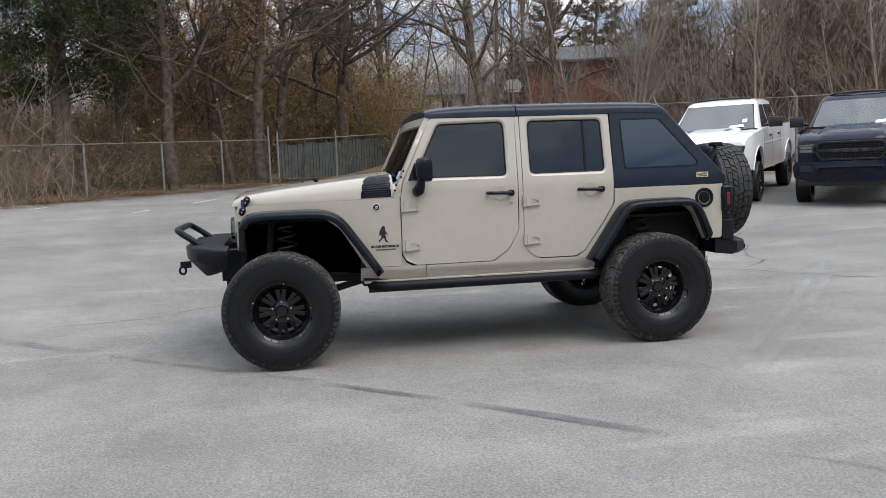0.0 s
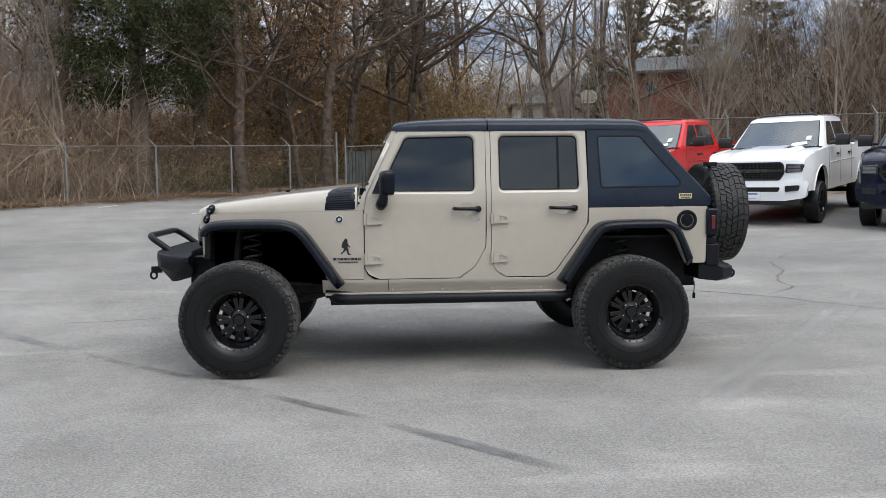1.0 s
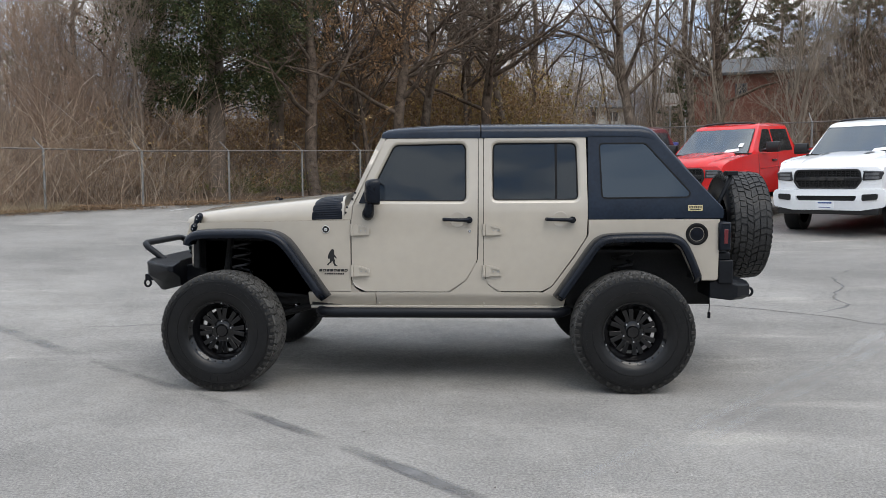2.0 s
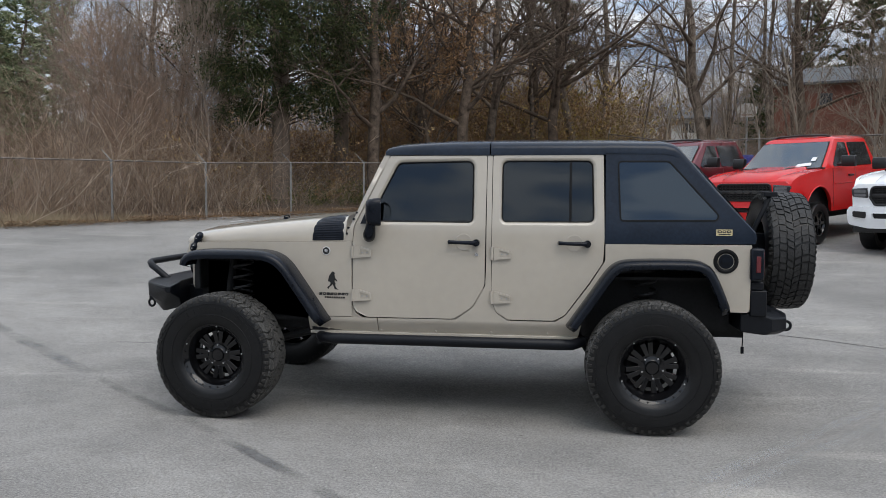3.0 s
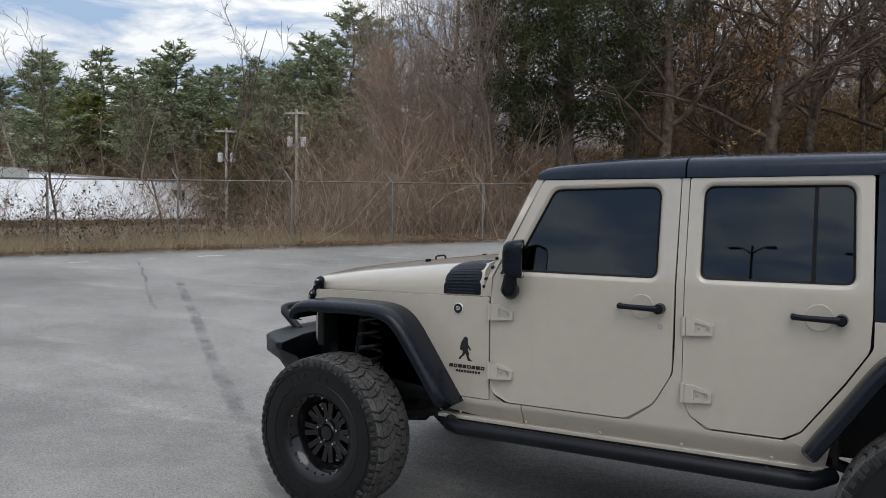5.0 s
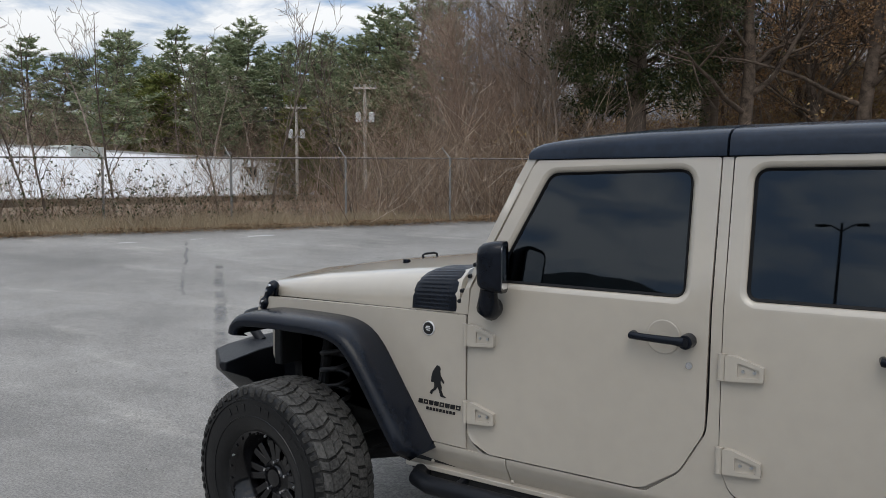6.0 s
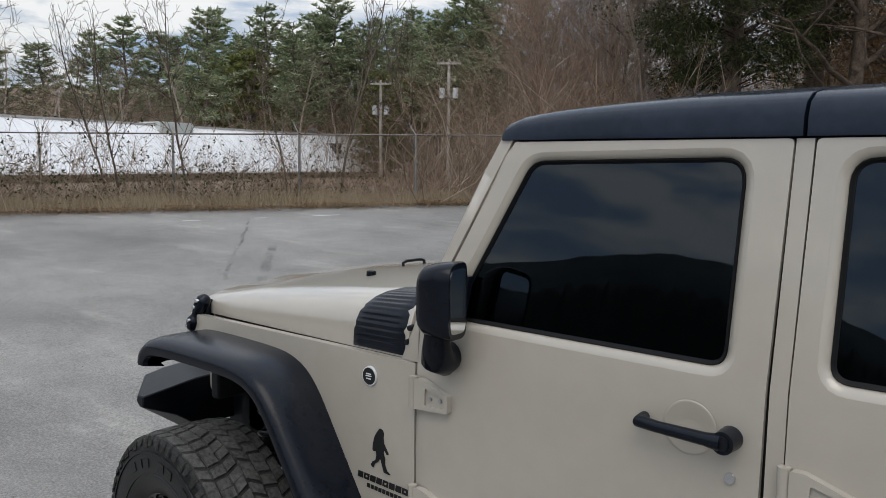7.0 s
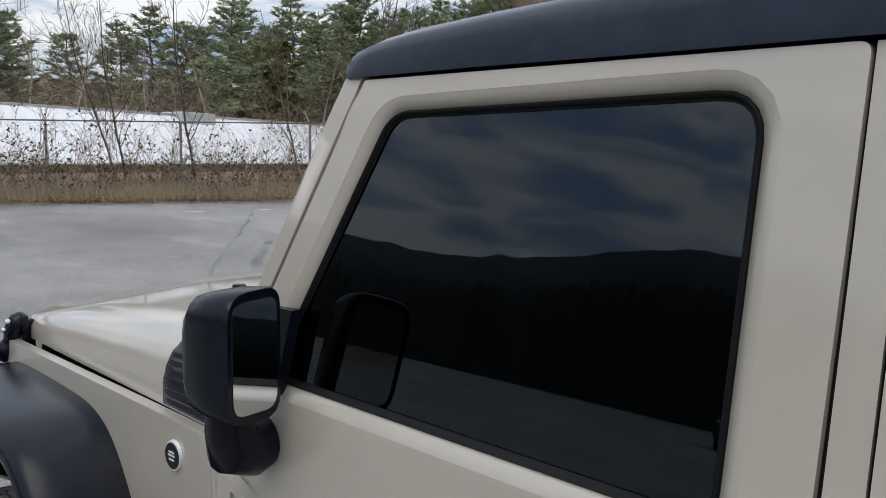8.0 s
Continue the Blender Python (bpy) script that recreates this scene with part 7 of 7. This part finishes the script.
    sheet(bm, [(0.56, 0.24), (0.66, 0.24), (0.66, 0.36), (0.56, 0.36)], [], lambda x, z: (Vector((-1.435 - z * 0.80, x, 1.355 + U0 + z * 0.628)) + Vector((0.026, 0, 0.026)), Vector((-0.6, 0, -0.8))), 0.003)
    part("windscreen_sheet", bm, PAPER, cab, "white paper in the windscreen")
    for side in (-1, 1):
        bm = bmesh.new()
        box(bm, -5.95, -4.07, *sorted((side * 0.9, side * 0.992)), 1.425 + U0, 1.455 + U0)
        part("bed_rail_cap", bm, BLACK_TRIM, t, bevel=0.012)
    bm = bmesh.new()
    for side in (-1, 1):
        box(bm, -5.6, -0.6, *sorted((side * 0.35, side * 0.45)), 0.42, 0.58)
    for x in (-1.02, -4.85):
        cyl(bm, (x, -0.8, 0.41), (x, 0.8, 0.41), 0.06, 0.06, 10)
    part("chassis", bm, DARK, t)
    if plate:
        bm = bmesh.new()
        box(bm, 0.112, 0.125, -0.16, 0.16, 0.42 + U0, 0.575 + U0)
        pl = part("dealer_plate", bm, PAPER, bp, "white card plate with blue bars")
        bm = bmesh.new()
        box(bm, 0.125, 0.128, -0.12, 0.12, 0.525 + U0, 0.55 + U0)
        box(bm, 0.125, 0.128, -0.1, 0.1, 0.45 + U0, 0.462 + U0)
        part("plate_bar", bm, mat("blue_print", (0.05, 0.08, 0.25), 0.6), pl)
    return t


WHITE_P = mat("white_paint", (0.78, 0.79, 0.8), 0.25, 0, 0.03, 2, coat=0.6)
RED_P = mat("red_paint", (0.55, 0.012, 0.012), 0.2, 0, 0.06, 2, coat=0.25, spec=0.35)
MAROON_P = mat("maroon_paint", (0.11, 0.008, 0.014), 0.2, 0.0, 0.08, 2, coat=0.3, spec=0.4)
NAVY_P = mat("navy_paint", (0.0025, 0.005, 0.018), 0.14, 0.0, 0.1, 2, spec=0.3)
GREY_P = mat("dark_grey_paint", (0.03, 0.032, 0.035), 0.25, 0.3, 0.1, 2, coat=0.7)
HEAD = 228.0
FWD = Vector((math.cos(radians(HEAD)), math.sin(radians(HEAD))))
LFT = Vector((-FWD.y, FWD.x))
FRONT = Vector((8.3, 8.5))


def slot(k, ahead=0.0):
    """A parking place k metres along the row, on the slope of the lot."""
    p = FRONT + LFT * k + FWD * ahead
    front, rear = p - FWD * 1.02, p - FWD * 4.82
    zf, zr = ground_z(front.x, front.y), ground_z(rear.x, rear.y)
    slope = math.atan((zr - zf) / 3.8)
    return pose(p.x, p.y, zf - 1.02 * math.tan(slope) - 0.01, 0, math.degrees(slope), HEAD)


pickup(WHITE_P, "white heavy-duty pickup truck with black grille and mirrors", slot(0), plate=True, lift=0.04)
pickup(RED_P, "bright red pickup truck with black grille parked in the row", slot(-2.97), lift=0.04)
pickup(MAROON_P, "dark maroon pickup truck at the end of the row", slot(-6.0), lift=0.03)
pickup(NAVY_P, "dark navy pickup truck with black grille", slot(2.8), lift=0.05)

# ---- buildings, poles, far things ----
WHITE_WALL = mat("white_ribbed_wall", (0.8, 0.81, 0.83), 0.6, 0, 0.05, 0.8, 0.2, 8)
WHITE_ROOF = mat("white_coated_roof", (0.87, 0.88, 0.89), 0.6, 0, 0.06, 0.6)
BRICK = mat("red_brown_brick", (0.16, 0.065, 0.045), 0.9, 0, 0.3, 6, 0.3, 20)
SHINGLE = mat("grey_shingles", (0.09, 0.094, 0.098), 0.9, 0, 0.2, 5, 0.4, 12)
SIDING = mat("pale_siding", (0.55, 0.55, 0.52), 0.7, 0, 0.08, 3)
WINDOW = mat("dark_window", (0.03, 0.035, 0.04), 0.1, 0, 0.2, 4)
POLE = mat("weathered_pole_wood", (0.42, 0.39, 0.35), 0.9, 0, 0.25, 5, 0.3, 20)
POLE_STEEL = mat("dark_lamp_steel", (0.05, 0.05, 0.05), 0.5, 0.3)


def warehouse():
    """Low white metal building: a short base wall under a steep ribbed roof slope."""
    a, b = Vector((-34.0, -2.4)), Vector((-48.5, 53.9))
    L = (b - a).length
    t = thing("white_building", "long low white metal building beyond the fence", "building", at=pose(a.x, a.y, 0.32, 0, 0, math.degrees(math.atan2(b.y - a.y, b.x - a.x))))
    # local x along the front, +y away from the lot
    bm = bmesh.new()
    box(bm, 0, L - 2.2, 0.3, 14, -1.2, 0.85)
    part("wall", bm, mat("tan_block", (0.5, 0.44, 0.35), 0.9, 0, 0.1, 2), t)
    bm = bmesh.new()
    loft(bm, [[(x0, -0.5, 0.72), (x0, -0.5, 0.82), (x1, 1.7, 3.55), (x1, 12.3, 3.55), (x0, 14.5, 0.82), (x0, 14.5, 0.72)] for x0, x1 in ((-0.4, 0.9), (L + 1.1, L - 0.5))])
    roof = part("roof", bm, WHITE_ROOF, t, smooth=20)
    for k in range(int(L / 1.8)):
        x = k * 1.8 + 1.0
        bm = bmesh.new()
        loft(bm, [[(x - 0.025, -0.5, 0.84), (x + 0.025, -0.5, 0.84), (x + 0.025, 1.7, 3.57), (x - 0.025, 1.7, 3.57)], [(x - 0.02, -0.53, 0.86), (x + 0.02, -0.53, 0.86), (x + 0.02, 1.66, 3.59), (x - 0.02, 1.66, 3.59)]])
        part("roof_rib", bm, WHITE_ROOF, roof)
    bm = bmesh.new()
    box(bm, 0.9, L - 0.5, 1.62, 1.74, 3.5, 3.62)
    part("fascia", bm, mat("pale_fascia", (0.45, 0.45, 0.43), 0.7), roof)
    for x, z, w, h in ((43.5, 2.1, 0.5, 0.8),):
        bm = bmesh.new()
        y = -0.5 + (z - 0.82) * 0.703
        box(bm, x, x + w, y - 0.05, y + 0.9, z, z + h)
        win = part("dormer_window", bm, WINDOW, t)
        bm = bmesh.new()
        box(bm, x - 0.07, x + w + 0.07, y - 0.07, y + 1.0, z + h, z + h + 0.07)
        box(bm, x - 0.07, x + w + 0.07, y - 0.1, y + 0.4, z - 0.07, z)
        part("window_frame", bm, WHITE_WALL, win)
    bm = bmesh.new()
    box(bm, 26.5, 29.2, 1.3, 3.0, 2.9, 3.75)
    part("roof_unit", bm, mat("pale_green_grey_metal", (0.5, 0.53, 0.5), 0.6), t, "pale metal roof unit", bevel=0.03)
    for x in (14, 44):
        bm = bmesh.new()
        cyl(bm, (x, 3, 3.5), (x, 3, 3.95), 0.3, 0.3, 10)
        cyl(bm, (x, 3, 3.95), (x, 3, 4.15), 0.42, 0.2, 10)
        part("roof_vent", bm, STEEL, t)
    return t


warehouse()


def house(name, label, x, y, z, rot, L, D, H, R, wall, windows, over=0.4):
    t = thing(name, label, "house", at=pose(x, y, z, 0, 0, rot))
    bm = bmesh.new()
    box(bm, 0, L, 0, D, -2.0, H)
    part("wall", bm, wall, t)
    bm = bmesh.new()
    loft(bm, [[(u, -over, H - 0.05), (u, -over, H + 0.08), (u, D / 2, H + R), (u, D + over, H + 0.08), (u, D + over, H - 0.05)] for u in (-over, L + over)])
    part("roof", bm, SHINGLE, t)
    for u, v, w, h in windows:
        bm = bmesh.new()
        box(bm, u, u + w, -0.06, 0.02, v, v + h)
        box(bm, u + 0.08, u + w - 0.08, -0.075, 0.0, v + 0.08, v + h - 0.08)
        wd = part("window_frame", bm, SHINGLE if wall is BRICK else SIDING, t)
        bm = bmesh.new()
        box(bm, u + 0.08, u + w / 2 - 0.03, -0.082, -0.07, v + 0.08, v + h - 0.08)
        box(bm, u + w / 2 + 0.03, u + w - 0.08, -0.082, -0.07, v + 0.08, v + h - 0.08)
        part("pane", bm, WINDOW, wd)
    return t


house("brick_house", "red-brown brick house with grey roof seen through trees", 15.6, 46.0, 5.5, -18, 7.6, 8, 2.8, 1.5, BRICK, [(2.6, 1.5, 0.7, 0.7), (5.6, 1.5, 0.8, 0.7)])
house("white_house", "small white house with dark windows behind bare trees", 10.45, 52.0, 5.0, -10, 2.2, 6, 1.85, 0.9, SIDING, [(0.7, 0.85, 0.9, 0.8)])
house("garden_shed", "small pale shed deep in the woods", -2.8, 44.0, 4.1, 5, 1.4, 1.4, 1.3, 0.4, SIDING, [])
hoop = thing("basketball_hoop", "pale fan-shaped basketball backboard on a pole", "basketball hoop", at=pose(10.55, 30.3, ground_z(10.55, 30.3) - 0.1, 0, 0, -15))
bm = bmesh.new()
cyl(bm, (0, 0.3, -0.2), (0, 0.3, 3.3), 0.05, 0.05, 10)
part("pole", bm, STEEL, hoop)
bm = bmesh.new()
sheet(bm, rounded([(-0.27, 2.92, 0.04), (0.27, 2.92, 0.04), (0.41, 3.1, 0.08), (0.39, 3.36, 0.16), (0.19, 3.51, 0.16), (-0.19, 3.51, 0.16), (-0.39, 3.36, 0.16), (-0.41, 3.1, 0.08)]), [], lambda x, z: (Vector((x, 0.2, z)), Vector((0, 1, 0))), 0.04)
part("backboard", bm, mat("faded_backboard", (0.55, 0.52, 0.48), 0.6), hoop)
bm = bmesh.new()
tube(bm, [(0.22 * math.cos(a), -0.05 + 0.22 * math.sin(a), 3.0) for a in [k * math.pi / 8 for k in range(17)]], 0.01, 6)
part("rim", bm, mat("rusty_rim", (0.25, 0.08, 0.03), 0.7), hoop)


def utility_pole(x, y, h, base, cans=2):
    t = thing("utility_pole", "weathered wooden utility pole with crossarm and grey transformers", "utility pole", group="utility poles along the road", at=pose(x, y, base, 0, 0, 39))
    bm = bmesh.new()
    cyl(bm, (0, 0, -0.5), (0, 0, h), 0.14, 0.1, 10)
    part("pole", bm, POLE, t)
    bm = bmesh.new()
    box(bm, -0.8, 0.8, -0.2, -0.1, h - 0.35, h - 0.22)
    part("crossarm", bm, POLE, t)
    for u in (-0.7, -0.35, 0.35, 0.7):
        bm = bmesh.new()
        cyl(bm, (u, -0.15, h - 0.22), (u, -0.15, h - 0.05), 0.05, 0.035, 8)
        part("insulator", bm, STEEL, t)
    for k in range(cans):
        u = -0.45 if k == 0 else 0.45
        bm = bmesh.new()
        cyl(bm, (u, -0.05, h - 2.55), (u, -0.05, h - 1.95), 0.19, 0.19, 16)
        cyl(bm, (u, -0.05, h - 1.95), (u, -0.05, h - 1.88), 0.19, 0.11, 16)
        part("transformer", bm, mat("pale_transformer", (0.55, 0.57, 0.58), 0.5), t)
    bm = bmesh.new()
    box(bm, -0.65, 0.65, -0.16, -0.08, h - 2.5, h - 2.4)
    part("bracket", bm, STEEL, t)
    return Vector((x, y, base + h - 0.1))


tops = [utility_pole(-33.6, 39.3, 8.25, 0.4), utility_pole(-41.7, 40.9, 7.5, 0.4), utility_pole(-64.9, 31.2, 7.05, 0.4)]
wires = thing("overhead_wires", "thin black overhead wires between poles", "wires")
for a, b in ((tops[0], tops[1]), (tops[1], tops[2]), (tops[2], Vector((-90, 8, 7.5)))):
    for dz in (0.0, -0.9):
        bm = bmesh.new()
        tube(bm, [a.lerp(b, k / 8) + Vector((0, 0, dz - 0.45 * (1 - (k / 4 - 1) ** 2))) for k in range(9)], 0.03 if dz else 0.018, 4)
        part("wire", bm, POLE_STEEL, wires)
lamp_post = thing("street_lamp", "slim pale street lamp beyond the white building", "street lamp", at=pose(-66, 27.7, 0.4))
bm = bmesh.new()
cyl(bm, (0, 0, -0.5), (0, 0, 6.9), 0.1, 0.07, 8)
part("pole", bm, SIDING, lamp_post)
bm = bmesh.new()
box(bm, -0.5, 0.5, -0.25, 0.25, 6.85, 7.0)
part("lamp_head", bm, SIDING, lamp_post)

bin_ = thing("blue_bin", "faded blue plastic bin beyond the fence", "bin", at=pose(9.36, 24.72, 2.36, 0, 0, 20))
bm = bmesh.new()
cyl(bm, (0, 0, -0.6), (0, 0, 0.62), 0.19, 0.21, 20)
part("body", bm, mat("faded_blue_plastic", (0.05, 0.06, 0.3), 0.5, 0, 0.15, 6), bin_, bevel=0.02)
bm = bmesh.new()
cyl(bm, (0, 0, 0.62), (0, 0, 0.7), 0.22, 0.2, 20)
part("lid", bm, mat("blue_plastic_lid", (0.06, 0.07, 0.34), 0.45, 0, 0.15, 6), bin_, bevel=0.02)

# ---- behind the path: what the tinted windows mirror ----
RIDGE = mat("distant_wooded_ridge", (0.045, 0.056, 0.06), 0.95, 0, 0.4, 0.05, 0)


def far_belt(name, material, label, rings, height, steps):
    """A belt of woods on the arc behind the path: height(a) at the bearing a in degrees."""
    verts, faces = [], []
    for k in range(steps + 1):
        deg = 170 + k * 210 / steps
        a, h = radians(deg), height(deg)
        for rr, f in rings:
            verts.append((2 + rr * math.cos(a), -6 + rr * math.sin(a), -6.0 + (h + 6.0) * f))
    m = len(rings)
    for k in range(steps):
        for q in range(m - 1):
            faces.append((k * m + q, k * m + q + 1, k * m + q + m + 1, k * m + q + m))
    me = bpy.data.meshes.new(name)
    me.from_pydata(verts, [], faces)
    me.materials.append(material)
    tagged(new(name, finish(me, 60)), label, "woods", kind="structure")


def rough(deg, f, seed):
    return noise.noise(Vector((deg * f, seed, 0)))


far_belt("backdrop", RIDGE, "dark wooded ridge across the road", ((105, 0.0), (118, 0.8), (126, 1.0), (150, 0.92)), lambda g: 15.0 + 10.5 * math.exp(-((g - 246) / 14) ** 2) + 3 * rough(g, 0.06, 0.3) + 0.8 * rough(g, 0.5, 5), 160)
far_belt("backdrop", mat("dark_roadside_conifers", (0.02, 0.024, 0.02), 0.95, 0, 0.5, 0.4), "dark roadside trees below the ridge", ((74, 0.0), (78, 0.85), (80, 1.0), (86, 0.9)), lambda g: 7.5 + 6.3 * math.exp(-((g - 244) / 14) ** 2) + 1.0 * rough(g, 0.25, 2) + 1.2 * rough(g, 1.7, 8) + 0.7 * rough(g, 6.0, 3), 700)
dealer_lamp = thing("lot_lamp", "dark twin-arm lot lamp on a tall pole", "street lamp", at=pose(-2.0, -27.4, -1.45, 0, 0, 8))
bm = bmesh.new()
cyl(bm, (0, 0, 0), (0, 0, 10.8), 0.075, 0.045, 10)
part("pole", bm, POLE_STEEL, dealer_lamp)
for s in (-1, 1):
    bm = bmesh.new()
    tube(bm, [(0, 0, 10.5), (s * 0.35, 0, 10.72), (s * 0.5, 0, 10.74)], 0.03, 6)
    arm_ = part("lamp_arm", bm, POLE_STEEL, dealer_lamp)
    bm = bmesh.new()
    box(bm, *sorted((s * 0.45, s * 0.85)), -0.12, 0.12, 10.69, 10.75)
    part("lamp_head", bm, POLE_STEEL, arm_, bevel=0.02)
copy_thing(dealer_lamp, pose(1.9, -27.8, -1.45, 0, 0, 5))
back_row = pickup(GREY_P, "dark grey pickup truck parked across the lot", pose(-12, -36, 0, 0, 0, 80))
for k in range(1, 9):
    copy_thing(back_row, pose(-12 + k * 3.6, -36.6 - 0.25 * k, 0, 0, 0, 80 + (k * 37 % 7)))

silver_row = pickup(WHITE_P, "white pickup truck parked across the lot", pose(-4.2, -30.5, 0, 0, 0, 84))
copy_thing(silver_row, pose(7.5, -31.5, 0, 0, 0, 78))

# ---- lot surface: sealed seams, cracks, worn paint ----
CRACK = mat("open_crack", (0.045, 0.043, 0.04), 0.95, 0, 0.4, 12)
PALE = mat("worn_line_paint", (0.5, 0.5, 0.49), 0.85, 0, 0.2, 9)
dr = random.Random(5)


def worn_sealer(name, color, lo, hi):
    """Old sealer that thins out along its edges and in patches."""
    m = mat(name, color, 0.85, 0, 0.25, 6, 0.2, 60)
    n, l = m.node_tree.nodes, m.node_tree.links
    at, tc, nz, mr, mu = (n.new(k) for k in ("ShaderNodeAttribute", "ShaderNodeTexCoord", "ShaderNodeTexNoise", "ShaderNodeMapRange", "ShaderNodeMath"))
    at.attribute_name = "cover"
    nz.inputs["Scale"].default_value, nz.inputs["Detail"].default_value = 1.6, 6
    l.new(tc.outputs["Object"], nz.inputs["Vector"])
    mr.inputs["From Min"].default_value, mr.inputs["From Max"].default_value = lo, hi
    l.new(nz.outputs["Fac"], mr.inputs["Value"])
    mu.operation = "MULTIPLY"
    l.new(at.outputs["Fac"], mu.inputs[0])
    l.new(mr.outputs["Result"], mu.inputs[1])
    l.new(mu.outputs[0], n["Principled BSDF"].inputs["Alpha"])
    return m


TAR = worn_sealer("old_crack_sealer", (0.19, 0.187, 0.184), 0.33, 0.75)
FRESH = worn_sealer("dark_crack_sealer", (0.14, 0.138, 0.137), 0.2, 0.6)
FAINT = worn_sealer("worn_crack_sealer", (0.17, 0.167, 0.165), 0.38, 0.75)


def ribbon(name, line, width, material, label, jitter=0.02, gap=0.0, lift=0.004):
    """A thin strip laid on the lot along a line, with uneven edges and breaks."""
    pts = []
    for (x0, y0), (x1, y1) in zip(line, line[1:]):
        L = math.hypot(x1 - x0, y1 - y0)
        n = max(2, int(L / 0.12))
        pts += [Vector((x0 + (x1 - x0) * k / n, y0 + (y1 - y0) * k / n)) for k in range(n)]
    pts.append(Vector(line[-1]))
    bm = bmesh.new()
    prev, off = None, 0.0
    for i, p in enumerate(pts):
        d = (pts[min(i + 1, len(pts) - 1)] - pts[max(0, i - 1)]).normalized()
        nrm = Vector((-d.y, d.x))
        off = off * 0.7 + dr.uniform(-jitter, jitter)
        w = width * (dr.uniform(0.6, 1.25) if material in (CRACK, PALE) else dr.uniform(0.88, 1.1))
        if gap and (noise.noise(Vector((p.x * 0.9, p.y * 0.9, width * 30))) < -0.35 + gap):
            prev = None
            continue
        row = []
        for q in ((-0.5, 0.5) if material in (CRACK, PALE) else (-0.75, -0.32, 0.32, 0.75)):
            a = p + nrm * (off + q * w)
            row.append(bm.verts.new((a.x, a.y, ground_z(a.x, a.y) + lift)))
        if prev:
            for q in range(len(row) - 1):
                bm.faces.new((prev[q], prev[q + 1], row[q + 1], row[q]))
        prev = row
    per = 2 if material in (CRACK, PALE) else 4
    me = bmesh_to(name, bm, material)
    if per == 4:
        rows_ = len(me.vertices) // 4
        cov = me.attributes.new("cover", "FLOAT", "POINT")
        for i in range(len(me.vertices)):
            end = min(1.0, min(i // 4, rows_ - 1 - i // 4) / 4)
            cov.data[i].value = (0.0 if i % 4 in (0, 3) else 1.0) * end
    ob = new(name, me)
    return tagged(ob, label, name.replace("_", " "), kind="structure")


SEAM = "dark sealed seam running across the asphalt"
ribbon("asphalt_seam", [(-8.7, 5.98), (-6.9, 4.5), (-5.5, 3.37), (-4.2, 2.28), (-2.72, 1.05), (-1.6, 0.14)], 0.11, TAR, SEAM, 0.012)
ribbon("asphalt_seam", [(-1.5, 0.06), (-0.5, -0.8), (0.2, -1.41)], 0.07, FAINT, SEAM, 0.02)
ribbon("asphalt_seam", [(0.24, -1.45), (0.6, -1.77), (0.985, -2.1)], 0.07, FRESH, SEAM, 0.008)
ribbon("asphalt_seam", [(1.045, -2.16), (1.35, -2.46), (1.66, -2.76), (2.0, -3.1)], 0.085, FRESH, SEAM, 0.008)
ribbon("asphalt_seam", [(-12.5, 8.2), (-10.0, 6.3), (-7.75, 4.5), (-6.6, 3.6)], 0.05, TAR, SEAM, 0.02, 0.0)
ribbon("asphalt_crack", [(3.4, 2.8), (4.8, 2.39), (5.44, 1.99), (6.07, 1.35), (6.9, 0.8), (8.5, -0.3)], 0.013, CRACK, "thin open crack in the asphalt", 0.03)
ribbon("asphalt_crack", [(5.44, 1.99), (5.93, 2.49), (5.95, 2.9), (6.33, 3.49), (6.5, 4.1), (7.22, 4.97)], 0.03, FAINT, "thin branching crack in the asphalt", 0.05)
ribbon("asphalt_crack", [(2.3, -3.42), (2.5, -3.6), (2.75, -3.85), (3.3, -4.5)], 0.04, TAR, SEAM, 0.015)
ribbon("asphalt_crack", [(-2.6, 1.26), (-1.9, 1.42), (-1.37, 1.54), (-0.9, 1.9), (0.4, 2.5)], 0.03, FAINT, SEAM, 0.03)
ribbon("worn_marking", [(-7.6, 12.0), (-6.64, 14.2), (-6.1, 15.6)], 0.12, PALE, "worn white parking line", 0.01, 0.2)
ribbon("worn_marking", [(-3.6, 13.2), (-2.6, 15.2), (-1.9, 16.8)], 0.1, PALE, "worn white parking line", 0.01, 0.3)
ribbon("worn_marking", [(-13.2, 7.0), (-12.0, 8.6), (-11.2, 9.7)], 0.1, PALE, "worn white parking line", 0.01, 0.3)

DUST = worn_sealer("pale_tyre_dust", (0.42, 0.412, 0.4), 0.38, 1.05)
for off in (-0.1, 0.12):
    ribbon("worn_marking", [(6.6 + off, 2.1), (5.9 + off, 1.25), (4.4 + off, -0.48), (2.88 + off, -2.2), (1.55 + off, -3.75)], 0.1, DUST, "pale dusty tyre line on the asphalt", 0.01)

# loose grit and twigs on the lot
rows = []
for k in range(2600):
    x, y = dr.uniform(-9, 9), dr.uniform(-6, 8)
    d = rand_dir(dr, -0.1, 0.2)
    s = d.cross(Vector((0, 0, 1))).normalized()
    rows.append((Vector((x, y, ground_z(x, y) + 0.008)), d, s, dr.uniform(0.006, 0.026), dr.uniform(0.005, 0.015)))
ob = new("grit", blades_mesh("grit", rows, leaf_mat("grit_and_leaf_bits", (0.06, 0.05, 0.04), (0.45, 0.43, 0.4))))
tagged(ob, "loose grit and leaf scraps on the asphalt", "grit", kind="stuff")
